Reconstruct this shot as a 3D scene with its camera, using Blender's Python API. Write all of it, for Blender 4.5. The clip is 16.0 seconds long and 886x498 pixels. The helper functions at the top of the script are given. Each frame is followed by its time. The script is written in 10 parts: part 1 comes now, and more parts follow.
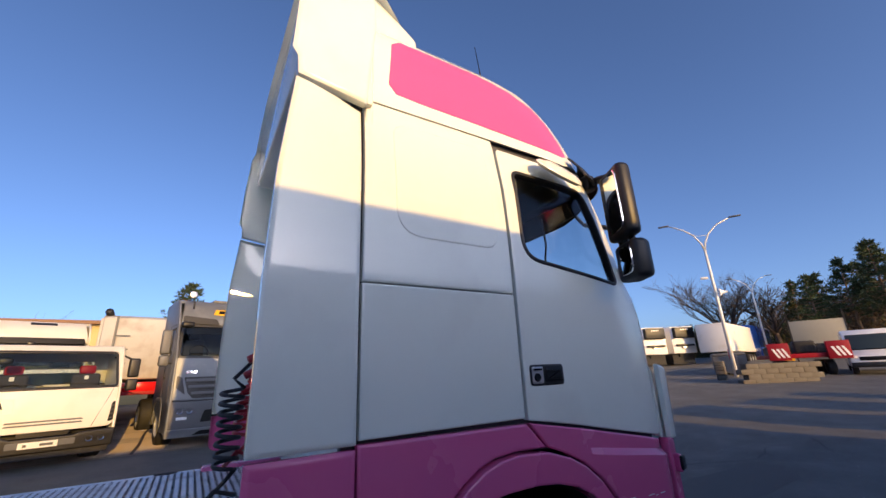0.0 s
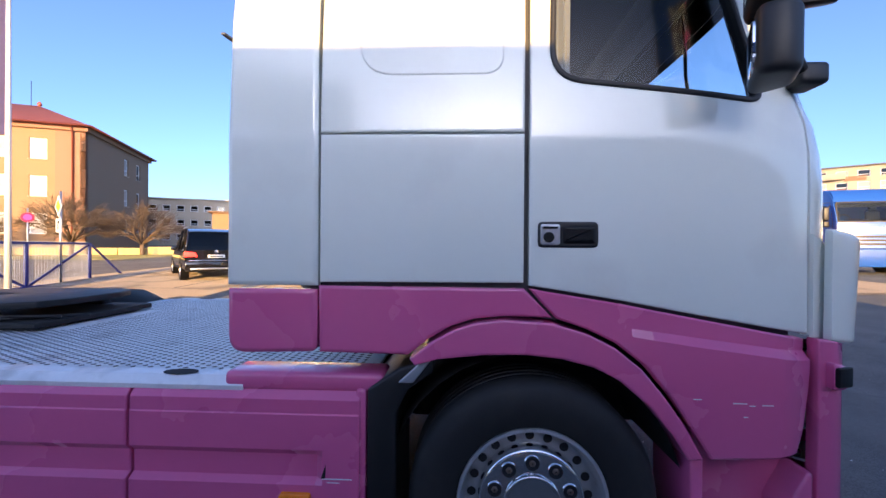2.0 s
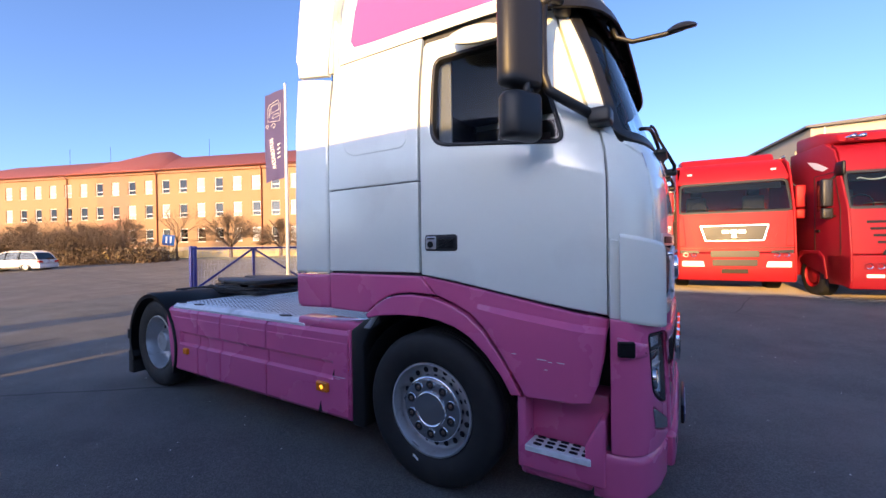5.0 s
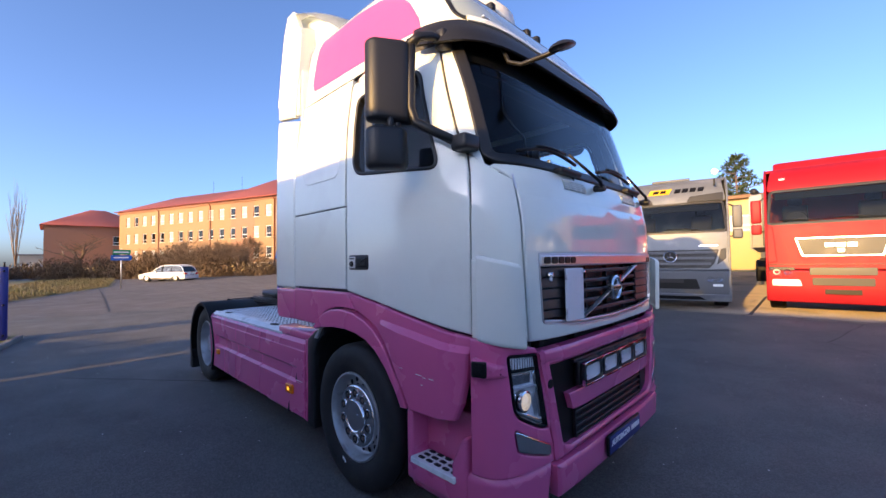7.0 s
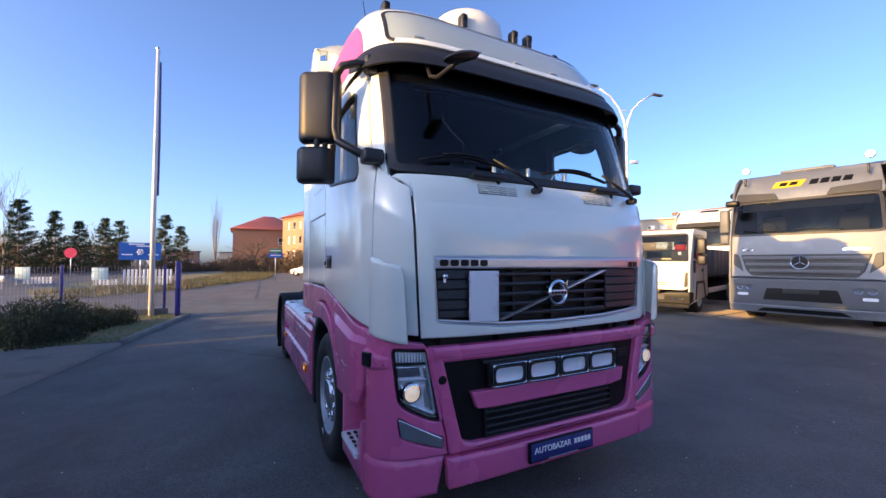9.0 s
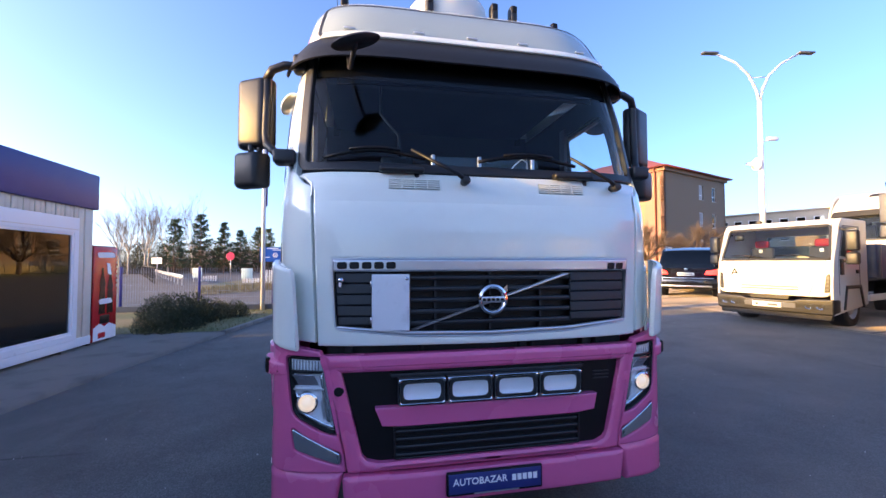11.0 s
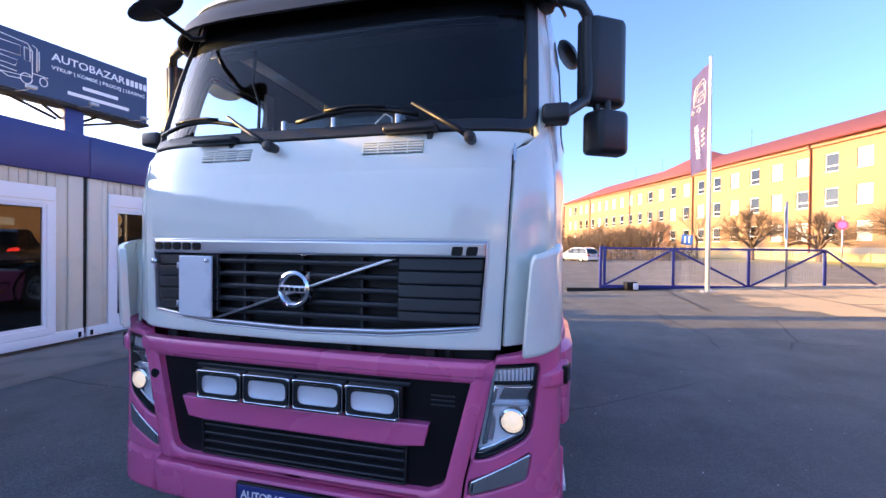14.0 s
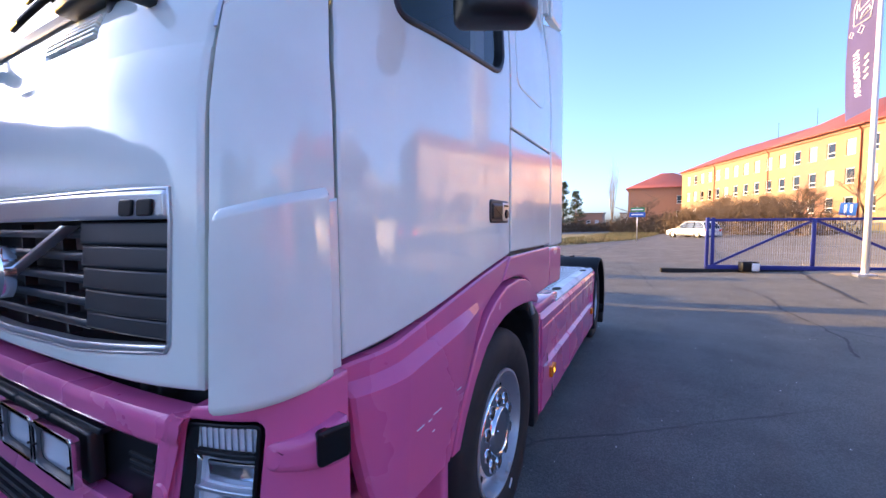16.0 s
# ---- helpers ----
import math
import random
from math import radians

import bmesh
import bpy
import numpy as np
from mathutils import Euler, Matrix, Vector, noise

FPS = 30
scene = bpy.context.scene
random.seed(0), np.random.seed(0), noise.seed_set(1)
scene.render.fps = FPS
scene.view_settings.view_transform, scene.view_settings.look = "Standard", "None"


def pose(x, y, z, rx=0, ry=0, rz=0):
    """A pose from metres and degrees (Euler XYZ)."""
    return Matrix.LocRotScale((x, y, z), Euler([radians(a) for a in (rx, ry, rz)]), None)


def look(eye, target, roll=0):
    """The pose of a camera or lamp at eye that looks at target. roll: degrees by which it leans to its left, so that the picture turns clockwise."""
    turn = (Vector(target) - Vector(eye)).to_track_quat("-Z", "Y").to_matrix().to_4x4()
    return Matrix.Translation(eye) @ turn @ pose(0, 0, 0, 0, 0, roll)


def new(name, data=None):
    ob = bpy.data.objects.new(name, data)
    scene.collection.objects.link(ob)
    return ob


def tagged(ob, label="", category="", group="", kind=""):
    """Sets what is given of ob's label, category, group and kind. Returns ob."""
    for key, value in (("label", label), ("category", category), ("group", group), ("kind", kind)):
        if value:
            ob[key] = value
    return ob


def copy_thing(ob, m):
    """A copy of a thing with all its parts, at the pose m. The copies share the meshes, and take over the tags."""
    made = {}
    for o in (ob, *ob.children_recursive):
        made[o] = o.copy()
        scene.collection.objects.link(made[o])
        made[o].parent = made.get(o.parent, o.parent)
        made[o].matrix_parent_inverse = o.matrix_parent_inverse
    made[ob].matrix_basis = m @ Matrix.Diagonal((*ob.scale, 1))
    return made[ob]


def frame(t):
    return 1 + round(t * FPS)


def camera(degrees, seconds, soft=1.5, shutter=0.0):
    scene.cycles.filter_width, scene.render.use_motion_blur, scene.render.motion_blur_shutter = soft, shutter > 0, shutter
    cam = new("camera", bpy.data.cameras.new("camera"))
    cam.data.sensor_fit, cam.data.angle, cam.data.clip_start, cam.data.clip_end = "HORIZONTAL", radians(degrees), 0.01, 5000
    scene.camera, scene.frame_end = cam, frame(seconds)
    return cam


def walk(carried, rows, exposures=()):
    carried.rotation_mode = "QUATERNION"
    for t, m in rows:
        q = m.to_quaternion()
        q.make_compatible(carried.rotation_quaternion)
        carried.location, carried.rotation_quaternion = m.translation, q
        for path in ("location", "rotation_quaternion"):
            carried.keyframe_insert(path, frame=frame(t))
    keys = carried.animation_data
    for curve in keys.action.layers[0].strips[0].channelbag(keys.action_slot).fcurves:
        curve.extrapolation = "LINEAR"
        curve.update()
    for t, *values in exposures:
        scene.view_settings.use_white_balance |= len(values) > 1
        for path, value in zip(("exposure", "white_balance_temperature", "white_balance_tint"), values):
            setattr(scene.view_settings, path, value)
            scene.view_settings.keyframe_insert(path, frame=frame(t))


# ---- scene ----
cam = camera(96.9, 16.0)
METRES, EYE, TILT, LEAN, TURN = 9.9, 1.60, 0.0, 0.0, -32.0
ROWS = [
    (0.0, 0.0, 0.0, 0.0, 0.75, 17.62, 2.36),
    (0.5, 0.0322, 0.0028, 0.0025, 4.0, 16.51, 1.65),
    (1.0, 0.0561, 0.0254, -0.0021, 7.53, 12.52, 0.95),
    (1.5, 0.077, 0.0452, -0.0065, 17.25, 6.0, 0.32),
    (2.0, 0.0968, 0.0553, -0.008, 34.46, -0.22, -0.44),
    (2.5, 0.1128, 0.0533, -0.0105, 46.67, -2.76, -0.83),
    (3.0, 0.1378, 0.0483, -0.0079, 52.82, -3.11, -1.01),
    (3.5, 0.1688, 0.0599, -0.0085, 56.55, -2.56, -0.7),
    (4.0, 0.199, 0.0679, -0.0069, 59.35, -1.94, -0.05),
    (4.5, 0.2342, 0.0769, -0.0042, 61.45, -1.34, 0.49),
    (5.0, 0.2695, 0.1006, -0.0043, 63.23, -0.52, 0.79),
    (7.5, 0.3348, 0.2368, -0.0022, 81.13, 2.01, 0.64),
    (8.0, 0.3473, 0.2709, -0.0026, 85.5, 2.11, 0.41),
    (8.5, 0.3544, 0.3, -0.0026, 90.06, 2.01, 0.03),
    (11.0, 0.3063, 0.4337, -0.0014, 111.09, 1.97, 0.1),
    (11.5, 0.2875, 0.4657, 0.0004, 114.69, 1.73, 0.09),
    (12.0, 0.2634, 0.486, -0.0024, 118.66, 1.16, -0.2),
    (12.5, 0.2404, 0.5057, -0.0015, 122.8, 0.63, -0.56),
    (13.0, 0.2221, 0.5353, -0.0006, 127.07, 0.33, -0.74),
    (13.5, 0.1989, 0.551, -0.002, 131.47, -0.01, -0.75),
    (14.0, 0.1681, 0.5574, -0.0014, 135.66, -0.47, -0.61),
    (14.5, 0.1359, 0.5674, -0.0036, 139.41, -1.25, -0.39),
    (15.0, 0.1016, 0.5733, -0.0041, 142.94, -2.26, -0.2),
    (15.5, 0.0648, 0.5644, -0.0063, 146.46, -3.11, 0.1),
    (16.0, 0.0301, 0.5587, -0.0079, 150.02, -3.66, 0.47),
]
walk(cam, [(t, pose(0, 0, EYE, TILT, LEAN, TURN) @ pose(METRES * x, METRES * y, METRES * z, 90 + pitch, roll, yaw)) for t, x, y, z, yaw, pitch, roll in ROWS], [(0.0, 0.78, 6700, 10), (1.5, 1.45, 6700, 10), (3.0, 1.9, 6700, 10), (5.0, 1.65, 6700, 10), (8.0, 1.55, 6700, 10), (11.5, 2.2, 6700, 10), (16.0, 2.35, 6700, 10)])

# ---- light ----
SUN_AZ, SUN_EL = 177.0, 11.3      # compass angle of the sun from +y towards +x, and its height
az, el = radians(SUN_AZ), radians(SUN_EL)
world = bpy.data.worlds.new("sky_world")
scene.world = world
world.use_nodes = True
wn, wl = world.node_tree.nodes, world.node_tree.links
sky = wn.new("ShaderNodeTexSky")
sky.sky_type = "NISHITA"
sky.sun_disc = False
sky.sun_elevation, sky.sun_rotation = el, az
sky.air_density, sky.dust_density, sky.ozone_density = 0.62, 2.0, 3.2
bg = wn["Background"]
bg.inputs["Strength"].default_value = 0.15
haze = wn.new("ShaderNodeMix")
haze.data_type, haze.blend_type = "RGBA", "MULTIPLY"
haze.inputs[0].default_value = 1.0
haze.inputs[7].default_value = (0.99, 0.955, 1.05, 1)
wl.new(sky.outputs["Color"], haze.inputs[6])
wl.new(haze.outputs[2], bg.inputs["Color"])
sun_data = bpy.data.lights.new("sun", "SUN")
sun_data.energy, sun_data.angle, sun_data.color = 3.0, radians(0.5), (1.0, 0.58, 0.16)
sun = new("sun", sun_data)
sun_way = Vector((math.sin(az) * math.cos(el), math.cos(az) * math.cos(el), math.sin(el)))
sun.matrix_world = look(sun_way * 50, (0, 0, 0))

# ---- materials ----
def surface(name, col, rough=0.5, metal=0.0, var=0.12, scale=3.0, fine=60.0, bump=0.02, coat=0.0, wear=None, spec=0.5, stretch=(1, 1, 1), chalky=0.0):
    """A painted, metal, rubber or stone surface: colour varied at two scales, gloss varied, fine relief."""
    m = bpy.data.materials.new(name)
    m.use_nodes = True
    n, l = m.node_tree.nodes, m.node_tree.links
    b = n["Principled BSDF"]
    tc = n.new("ShaderNodeTexCoord")
    mp = n.new("ShaderNodeMapping")
    mp.inputs["Scale"].default_value = stretch
    l.new(tc.outputs["Object"], mp.inputs["Vector"])
    big, small = n.new("ShaderNodeTexNoise"), n.new("ShaderNodeTexNoise")
    for t, s in ((big, scale), (small, fine)):
        t.inputs["Scale"].default_value = s
        t.inputs["Detail"].default_value = 5
        l.new(mp.outputs["Vector"], t.inputs["Vector"])
    mx = n.new("ShaderNodeMix")
    mx.data_type = "RGBA"
    dark = tuple(c * (1 - var) for c in col)
    lite = tuple(min(1, c * (1 + var)) for c in col)
    mx.inputs[6].default_value, mx.inputs[7].default_value = (*dark, 1), (*lite, 1)
    add = n.new("ShaderNodeMath")
    add.operation = "MULTIPLY_ADD"
    add.inputs[1].default_value = 0.4
    l.new(small.outputs["Fac"], add.inputs[0])
    sc = n.new("ShaderNodeMath")
    sc.operation = "MULTIPLY"
    sc.inputs[1].default_value = 0.6
    l.new(big.outputs["Fac"], sc.inputs[0])
    l.new(sc.outputs[0], add.inputs[2])
    l.new(add.outputs[0], mx.inputs[0])
    out = mx.outputs[2]
    if wear:
        wm = n.new("ShaderNodeMix")
        wm.data_type = "RGBA"
        wm.inputs[7].default_value = (*wear[0], 1)
        wt = n.new("ShaderNodeTexNoise")
        wt.inputs["Scale"].default_value = wear[1]
        wt.inputs["Detail"].default_value = 8
        l.new(mp.outputs["Vector"], wt.inputs["Vector"])
        rp = n.new("ShaderNodeMapRange")
        rp.inputs[1].default_value, rp.inputs[2].default_value = wear[2], wear[3]
        rp.inputs[4].default_value = wear[4] if len(wear) > 4 else 1.0
        l.new(wt.outputs["Fac"], rp.inputs[0])
        l.new(rp.outputs[0], wm.inputs[0])
        l.new(out, wm.inputs[6])
        out = wm.outputs[2]
    l.new(out, b.inputs["Base Color"])
    rr = n.new("ShaderNodeMapRange")
    rr.inputs[3].default_value, rr.inputs[4].default_value = max(0.02, rough * 0.8), min(1, rough * 1.2)
    l.new(big.outputs["Fac"], rr.inputs[0])
    l.new(rr.outputs[0], b.inputs["Roughness"])
    b.inputs["Metallic"].default_value = metal
    b.inputs["Diffuse Roughness"].default_value = chalky
    b.inputs["Coat Weight"].default_value = coat
    b.inputs["Coat Roughness"].default_value = 0.04
    b.inputs["Specular IOR Level"].default_value = spec
    if bump:
        bp = n.new("ShaderNodeBump")
        bp.inputs["Strength"].default_value = bump
        bp.inputs["Distance"].default_value = 0.01
        l.new(small.outputs["Fac"], bp.inputs["Height"])
        l.new(bp.outputs["Normal"], b.inputs["Normal"])
    return m


def paving(name, stone, binder, dust, grain=150, patch=0.2, crack=0.0):
    """Worn road surface: pale stones in dark binder, dusty and oily areas, wheel-polished streaks, hairline cracks."""
    m = bpy.data.materials.new(name)
    m.use_nodes = True
    n, l = m.node_tree.nodes, m.node_tree.links
    b = n["Principled BSDF"]
    tc = n.new("ShaderNodeTexCoord")

    def noise_of(scale, detail, rough=0.5, stretch=None):
        t = n.new("ShaderNodeTexNoise")
        t.inputs["Scale"].default_value, t.inputs["Detail"].default_value, t.inputs["Roughness"].default_value = scale, detail, rough
        src = tc.outputs["Object"]
        if stretch:
            mp = n.new("ShaderNodeMapping")
            mp.inputs["Scale"].default_value = stretch
            l.new(src, mp.inputs["Vector"])
            src = mp.outputs["Vector"]
        l.new(src, t.inputs["Vector"])
        return t.outputs["Fac"]

    def span(src, a, c, lo=0.0, hi=1.0):
        r = n.new("ShaderNodeMapRange")
        for k, v in ((1, a), (2, c), (3, lo), (4, hi)):
            r.inputs[k].default_value = v
        l.new(src, r.inputs[0])
        return r.outputs[0]

    def blend(fac, one, two):
        mx = n.new("ShaderNodeMix")
        mx.data_type = "RGBA"
        l.new(fac, mx.inputs[0])
        for k, v in ((6, one), (7, two)):
            if isinstance(v, tuple):
                mx.inputs[k].default_value = (*v, 1)
            else:
                l.new(v, mx.inputs[k])
        return mx.outputs[2]

    vo = n.new("ShaderNodeTexVoronoi")
    vo.inputs["Scale"].default_value = grain
    l.new(tc.outputs["Object"], vo.inputs["Vector"])
    sep = n.new("ShaderNodeSeparateColor")
    l.new(vo.outputs["Color"], sep.inputs[0])
    chips = noise_of(grain * 0.35, 4, 0.7)
    col = blend(span(sep.outputs[0], 0.25, 0.95), binder, stone)
    col = blend(span(noise_of(patch, 6, 0.6), 0.42, 0.62, 0.0, 0.55), col, dust)
    col = blend(span(noise_of(1.7, 8, 0.65), 0.35, 0.75, 0.4, 0.0), col, tuple(c * 0.55 for c in binder))
    col = blend(span(noise_of(0.9, 5, 0.6, (0.18, 1.0, 1.0)), 0.52, 0.75, 0.0, 0.45), col, tuple(c * 0.7 for c in binder))
    col = blend(span(noise_of(7.0, 3, 0.5), 0.66, 0.74, 0.0, 0.35), col, dust)
    if crack:
        warp = n.new("ShaderNodeMix")
        warp.data_type = "RGBA"
        warp.inputs[0].default_value = 0.12
        wob = n.new("ShaderNodeTexNoise")
        wob.inputs["Scale"].default_value, wob.inputs["Detail"].default_value = 1.4, 6
        l.new(tc.outputs["Object"], wob.inputs["Vector"])
        l.new(tc.outputs["Object"], warp.inputs[6])
        l.new(wob.outputs["Color"], warp.inputs[7])
        cells = n.new("ShaderNodeTexVoronoi")
        cells.feature = "DISTANCE_TO_EDGE"
        cells.inputs["Scale"].default_value = crack
        l.new(warp.outputs[2], cells.inputs["Vector"])
        mask = n.new("ShaderNodeMath")
        mask.operation = "MULTIPLY"
        l.new(span(cells.outputs["Distance"], 0.0, 0.004, 0.8, 0.0), mask.inputs[0])
        l.new(span(noise_of(0.33, 3), 0.5, 0.6), mask.inputs[1])
        col = blend(mask.outputs[0], col, tuple(c * 0.3 for c in binder))
    l.new(col, b.inputs["Base Color"])
    l.new(span(noise_of(1.1, 5), 0.3, 0.7, 0.62, 0.9), b.inputs["Roughness"])
    b.inputs["Diffuse Roughness"].default_value = 0.3
    b.inputs["Specular IOR Level"].default_value = 0.35
    ad = n.new("ShaderNodeMath")
    ad.operation = "MULTIPLY_ADD"
    ad.inputs[1].default_value = -0.8
    l.new(vo.outputs["Distance"], ad.inputs[0])
    l.new(chips, ad.inputs[2])
    bp = n.new("ShaderNodeBump")
    bp.inputs["Strength"].default_value, bp.inputs["Distance"].default_value = 0.55, 0.008
    l.new(ad.outputs[0], bp.inputs["Height"])
    l.new(bp.outputs["Normal"], b.inputs["Normal"])
    return m


def glass(name, tint, gloss=0.03, ior=1.5):
    """Clear or tinted sheet glass: see-through, with a Fresnel gloss."""
    m = bpy.data.materials.new(name)
    m.use_nodes = True
    n, l = m.node_tree.nodes, m.node_tree.links
    n.remove(n["Principled BSDF"])
    tr, gl, fr, mx = n.new("ShaderNodeBsdfTransparent"), n.new("ShaderNodeBsdfGlossy"), n.new("ShaderNodeLayerWeight"), n.new("ShaderNodeMixShader")
    tr.inputs["Color"].default_value = (*tint, 1)
    gl.inputs["Roughness"].default_value = gloss
    f0 = ((ior - 1) / (ior + 1)) ** 2
    fr.inputs["Blend"].default_value = 0.5
    up5, mix5 = n.new("ShaderNodeMath"), n.new("ShaderNodeMath")
    up5.operation, mix5.operation = "POWER", "MULTIPLY_ADD"
    up5.inputs[1].default_value = 5.0
    mix5.inputs[1].default_value, mix5.inputs[2].default_value = 1 - f0, f0
    l.new(fr.outputs["Facing"], up5.inputs[0])
    l.new(up5.outputs[0], mix5.inputs[0])
    l.new(mix5.outputs[0], mx.inputs[0])
    l.new(tr.outputs[0], mx.inputs[1])
    l.new(gl.outputs[0], mx.inputs[2])
    l.new(mx.outputs[0], n["Material Output"].inputs["Surface"])
    return m


def lamp_glow(name, col, strength):
    m = bpy.data.materials.new(name)
    m.use_nodes = True
    b = m.node_tree.nodes["Principled BSDF"]
    b.inputs["Base Color"].default_value = (*col, 1)
    b.inputs["Emission Color"].default_value = (*col, 1)
    b.inputs["Emission Strength"].default_value = strength
    return m


WHITE = surface("white_cab_paint", (0.80, 0.835, 0.755), 0.11, var=0.03, scale=1.2, fine=25, bump=0.0, coat=0.6, wear=((0.55, 0.53, 0.48), 2.2, 0.58, 0.8, 0.35))
MAGENTA = surface("magenta_paint", (0.69, 0.125, 0.30), 0.27, var=0.06, scale=1.5, fine=30, bump=0.004, coat=0.5, wear=((0.46, 0.12, 0.25), 3.0, 0.5, 0.9, 0.12))
ROSE = surface("pink_film", (0.74, 0.085, 0.27), 0.5, var=0.03, bump=0.0, spec=0.25)
BLACK = surface("black_plastic", (0.013, 0.013, 0.014), 0.45, var=0.3, fine=250, bump=0.06)
DARK = surface("dark_underbody", (0.012, 0.012, 0.013), 0.75, var=0.4, bump=0.08, wear=((0.05, 0.045, 0.04), 6, 0.5, 0.75, 0.7))
GREYP = surface("grille_plastic", (0.013, 0.015, 0.018), 0.42, var=0.2, fine=200, bump=0.03)
RUBBER = surface("tyre_rubber", (0.013, 0.013, 0.014), 0.7, var=0.25, scale=9, fine=90, bump=0.06, wear=((0.035, 0.033, 0.03), 7, 0.5, 0.8, 0.5))
STEEL = surface("wheel_steel", (0.46, 0.48, 0.50), 0.34, metal=0.5, var=0.12, scale=9, fine=70, bump=0.03, wear=((0.16, 0.14, 0.12), 10, 0.56, 0.75, 0.7))
CHROME = surface("chrome", (0.8, 0.81, 0.83), 0.09, metal=1.0, var=0.03, bump=0.0)
SATIN = surface("satin_aluminium", (0.62, 0.63, 0.65), 0.3, metal=0.85, var=0.05, fine=120, bump=0.015)
ALU = surface("chequer_aluminium", (0.84, 0.86, 0.88), 0.45, metal=0.1, var=0.14, scale=4, fine=50, bump=0.04, wear=((0.3, 0.3, 0.31), 5, 0.55, 0.75, 0.6))
HOLE = surface("hole_shade", (0.010, 0.010, 0.012), 0.85, bump=0)
NUTSTEEL = surface("dull_nut_steel", (0.16, 0.12, 0.10), 0.5, metal=0.5, var=0.3, scale=20, bump=0.02)
MIRROR = surface("mirror_glass", (0.85, 0.87, 0.88), 0.015, metal=1.0, var=0.0, bump=0.0)
AMBER = surface("amber_lens", (0.95, 0.24, 0.015), 0.12, var=0.1, fine=150, bump=0.05)
AMBER_LIT = lamp_glow("amber_lens_lit", (1.0, 0.40, 0.03), 0.7)
REDLENS = surface("red_lens", (0.55, 0.01, 0.015), 0.15, var=0.1, fine=150, bump=0.03)
RED_LIT = lamp_glow("red_lens_lit", (1.0, 0.04, 0.03), 1.2)
WARM_LIT = lamp_glow("headlamp_bulb_lit", (1.0, 0.80, 0.60), 0.15)
LAMPBACK = surface("lamp_reflector_back", (0.92, 0.93, 0.94), 0.22, metal=0.05, var=0.2, scale=30, bump=0.0)
SIDE_GLASS = glass("cab_window_glass", (0.80, 0.86, 0.88))
SCREEN_GLASS = glass("windscreen_glass", (0.80, 0.86, 0.87))
LENS = glass("clear_lens", (0.93, 0.95, 0.97), 0.05)
SPOTGLASS = surface("fluted_lamp_glass", (0.92, 0.93, 0.94), 0.2, metal=0.05, var=0.1, scale=14, fine=90, bump=0.15, spec=0.8)
PANEGREY = surface("roof_front_glass", (0.34, 0.40, 0.39), 0.1, var=0.04, bump=0.0, coat=0.5)
TRIM = surface("cab_interior_trim", (0.07, 0.07, 0.072), 0.7, var=0.15)
SEATCLOTH = surface("seat_cloth", (0.045, 0.045, 0.05), 0.9, var=0.25, fine=200, bump=0.1)
CURTAIN = surface("grey_curtain", (0.3, 0.3, 0.31), 0.9, var=0.1)
NAVY = surface("navy_paint", (0.022, 0.034, 0.17), 0.4, var=0.12, scale=1, bump=0.015, wear=((0.05, 0.06, 0.18), 2.5, 0.5, 0.8, 0.5))
LETTER = surface("white_lettering", (0.82, 0.82, 0.84), 0.5, var=0.02, bump=0)
INK = surface("black_lettering", (0.005, 0.005, 0.006), 0.4, var=0.1, bump=0, spec=0.3)
CABLE = surface("rubber_cable", (0.02, 0.02, 0.022), 0.5, bump=0.02)
REDPLUG = surface("red_coupling", (0.4, 0.02, 0.03), 0.4)


# ---- shape helpers ----
def finish(bm, name, material, angle=50):
    for f in bm.faces:
        f.smooth = True
    lim = radians(angle)
    for e in bm.edges:
        if len(e.link_faces) == 2 and e.calc_face_angle(0) > lim:
            e.smooth = False
    me = bpy.data.meshes.new(name)
    bm.to_mesh(me)
    bm.free()
    me.materials.append(material)
    return me


def part(name, bm, material, parent=None, label="", flip=False, angle=50):
    """One mesh object under a thing or under a part. flip mirrors it to the other side (y)."""
    if flip:
        bm.transform(Matrix.Diagonal((1, -1, 1, 1)))
        bmesh.ops.reverse_faces(bm, faces=bm.faces[:])
    ob = new(name, finish(bm, name, material, angle))
    if parent:
        ob.parent = parent
    if label:
        ob["label"] = label
    return ob


def thing(name, label, category, at=(0, 0, 0), rz=0, group="", kind=""):
    ob = new(name)
    ob.empty_display_size = 0.2
    ob.matrix_world = pose(*at, 0, 0, rz)
    return tagged(ob, label, category, group, kind)


def solid(name, bm, material, label, category, at=(0, 0, 0), rz=0, group="", kind=""):
    ob = part(name, bm, material)
    ob.matrix_world = pose(*at, 0, 0, rz)
    return tagged(ob, label, category, group, kind)


def box(x0, x1, y0, y1, z0, z1, r=0.0, seg=2, bm=None):
    bm = bm or bmesh.new()
    vs = bmesh.ops.create_cube(bm, size=1)["verts"]
    m = Matrix.Translation(((x0 + x1) / 2, (y0 + y1) / 2, (z0 + z1) / 2)) @ Matrix.Diagonal((abs(x1 - x0), abs(y1 - y0), abs(z1 - z0), 1))
    bmesh.ops.transform(bm, matrix=m, verts=vs)
    if r:
        es = {e for v in vs for e in v.link_edges}
        bmesh.ops.bevel(bm, geom=list(es), offset=r, segments=seg, profile=0.5, affect="EDGES")
    return bm


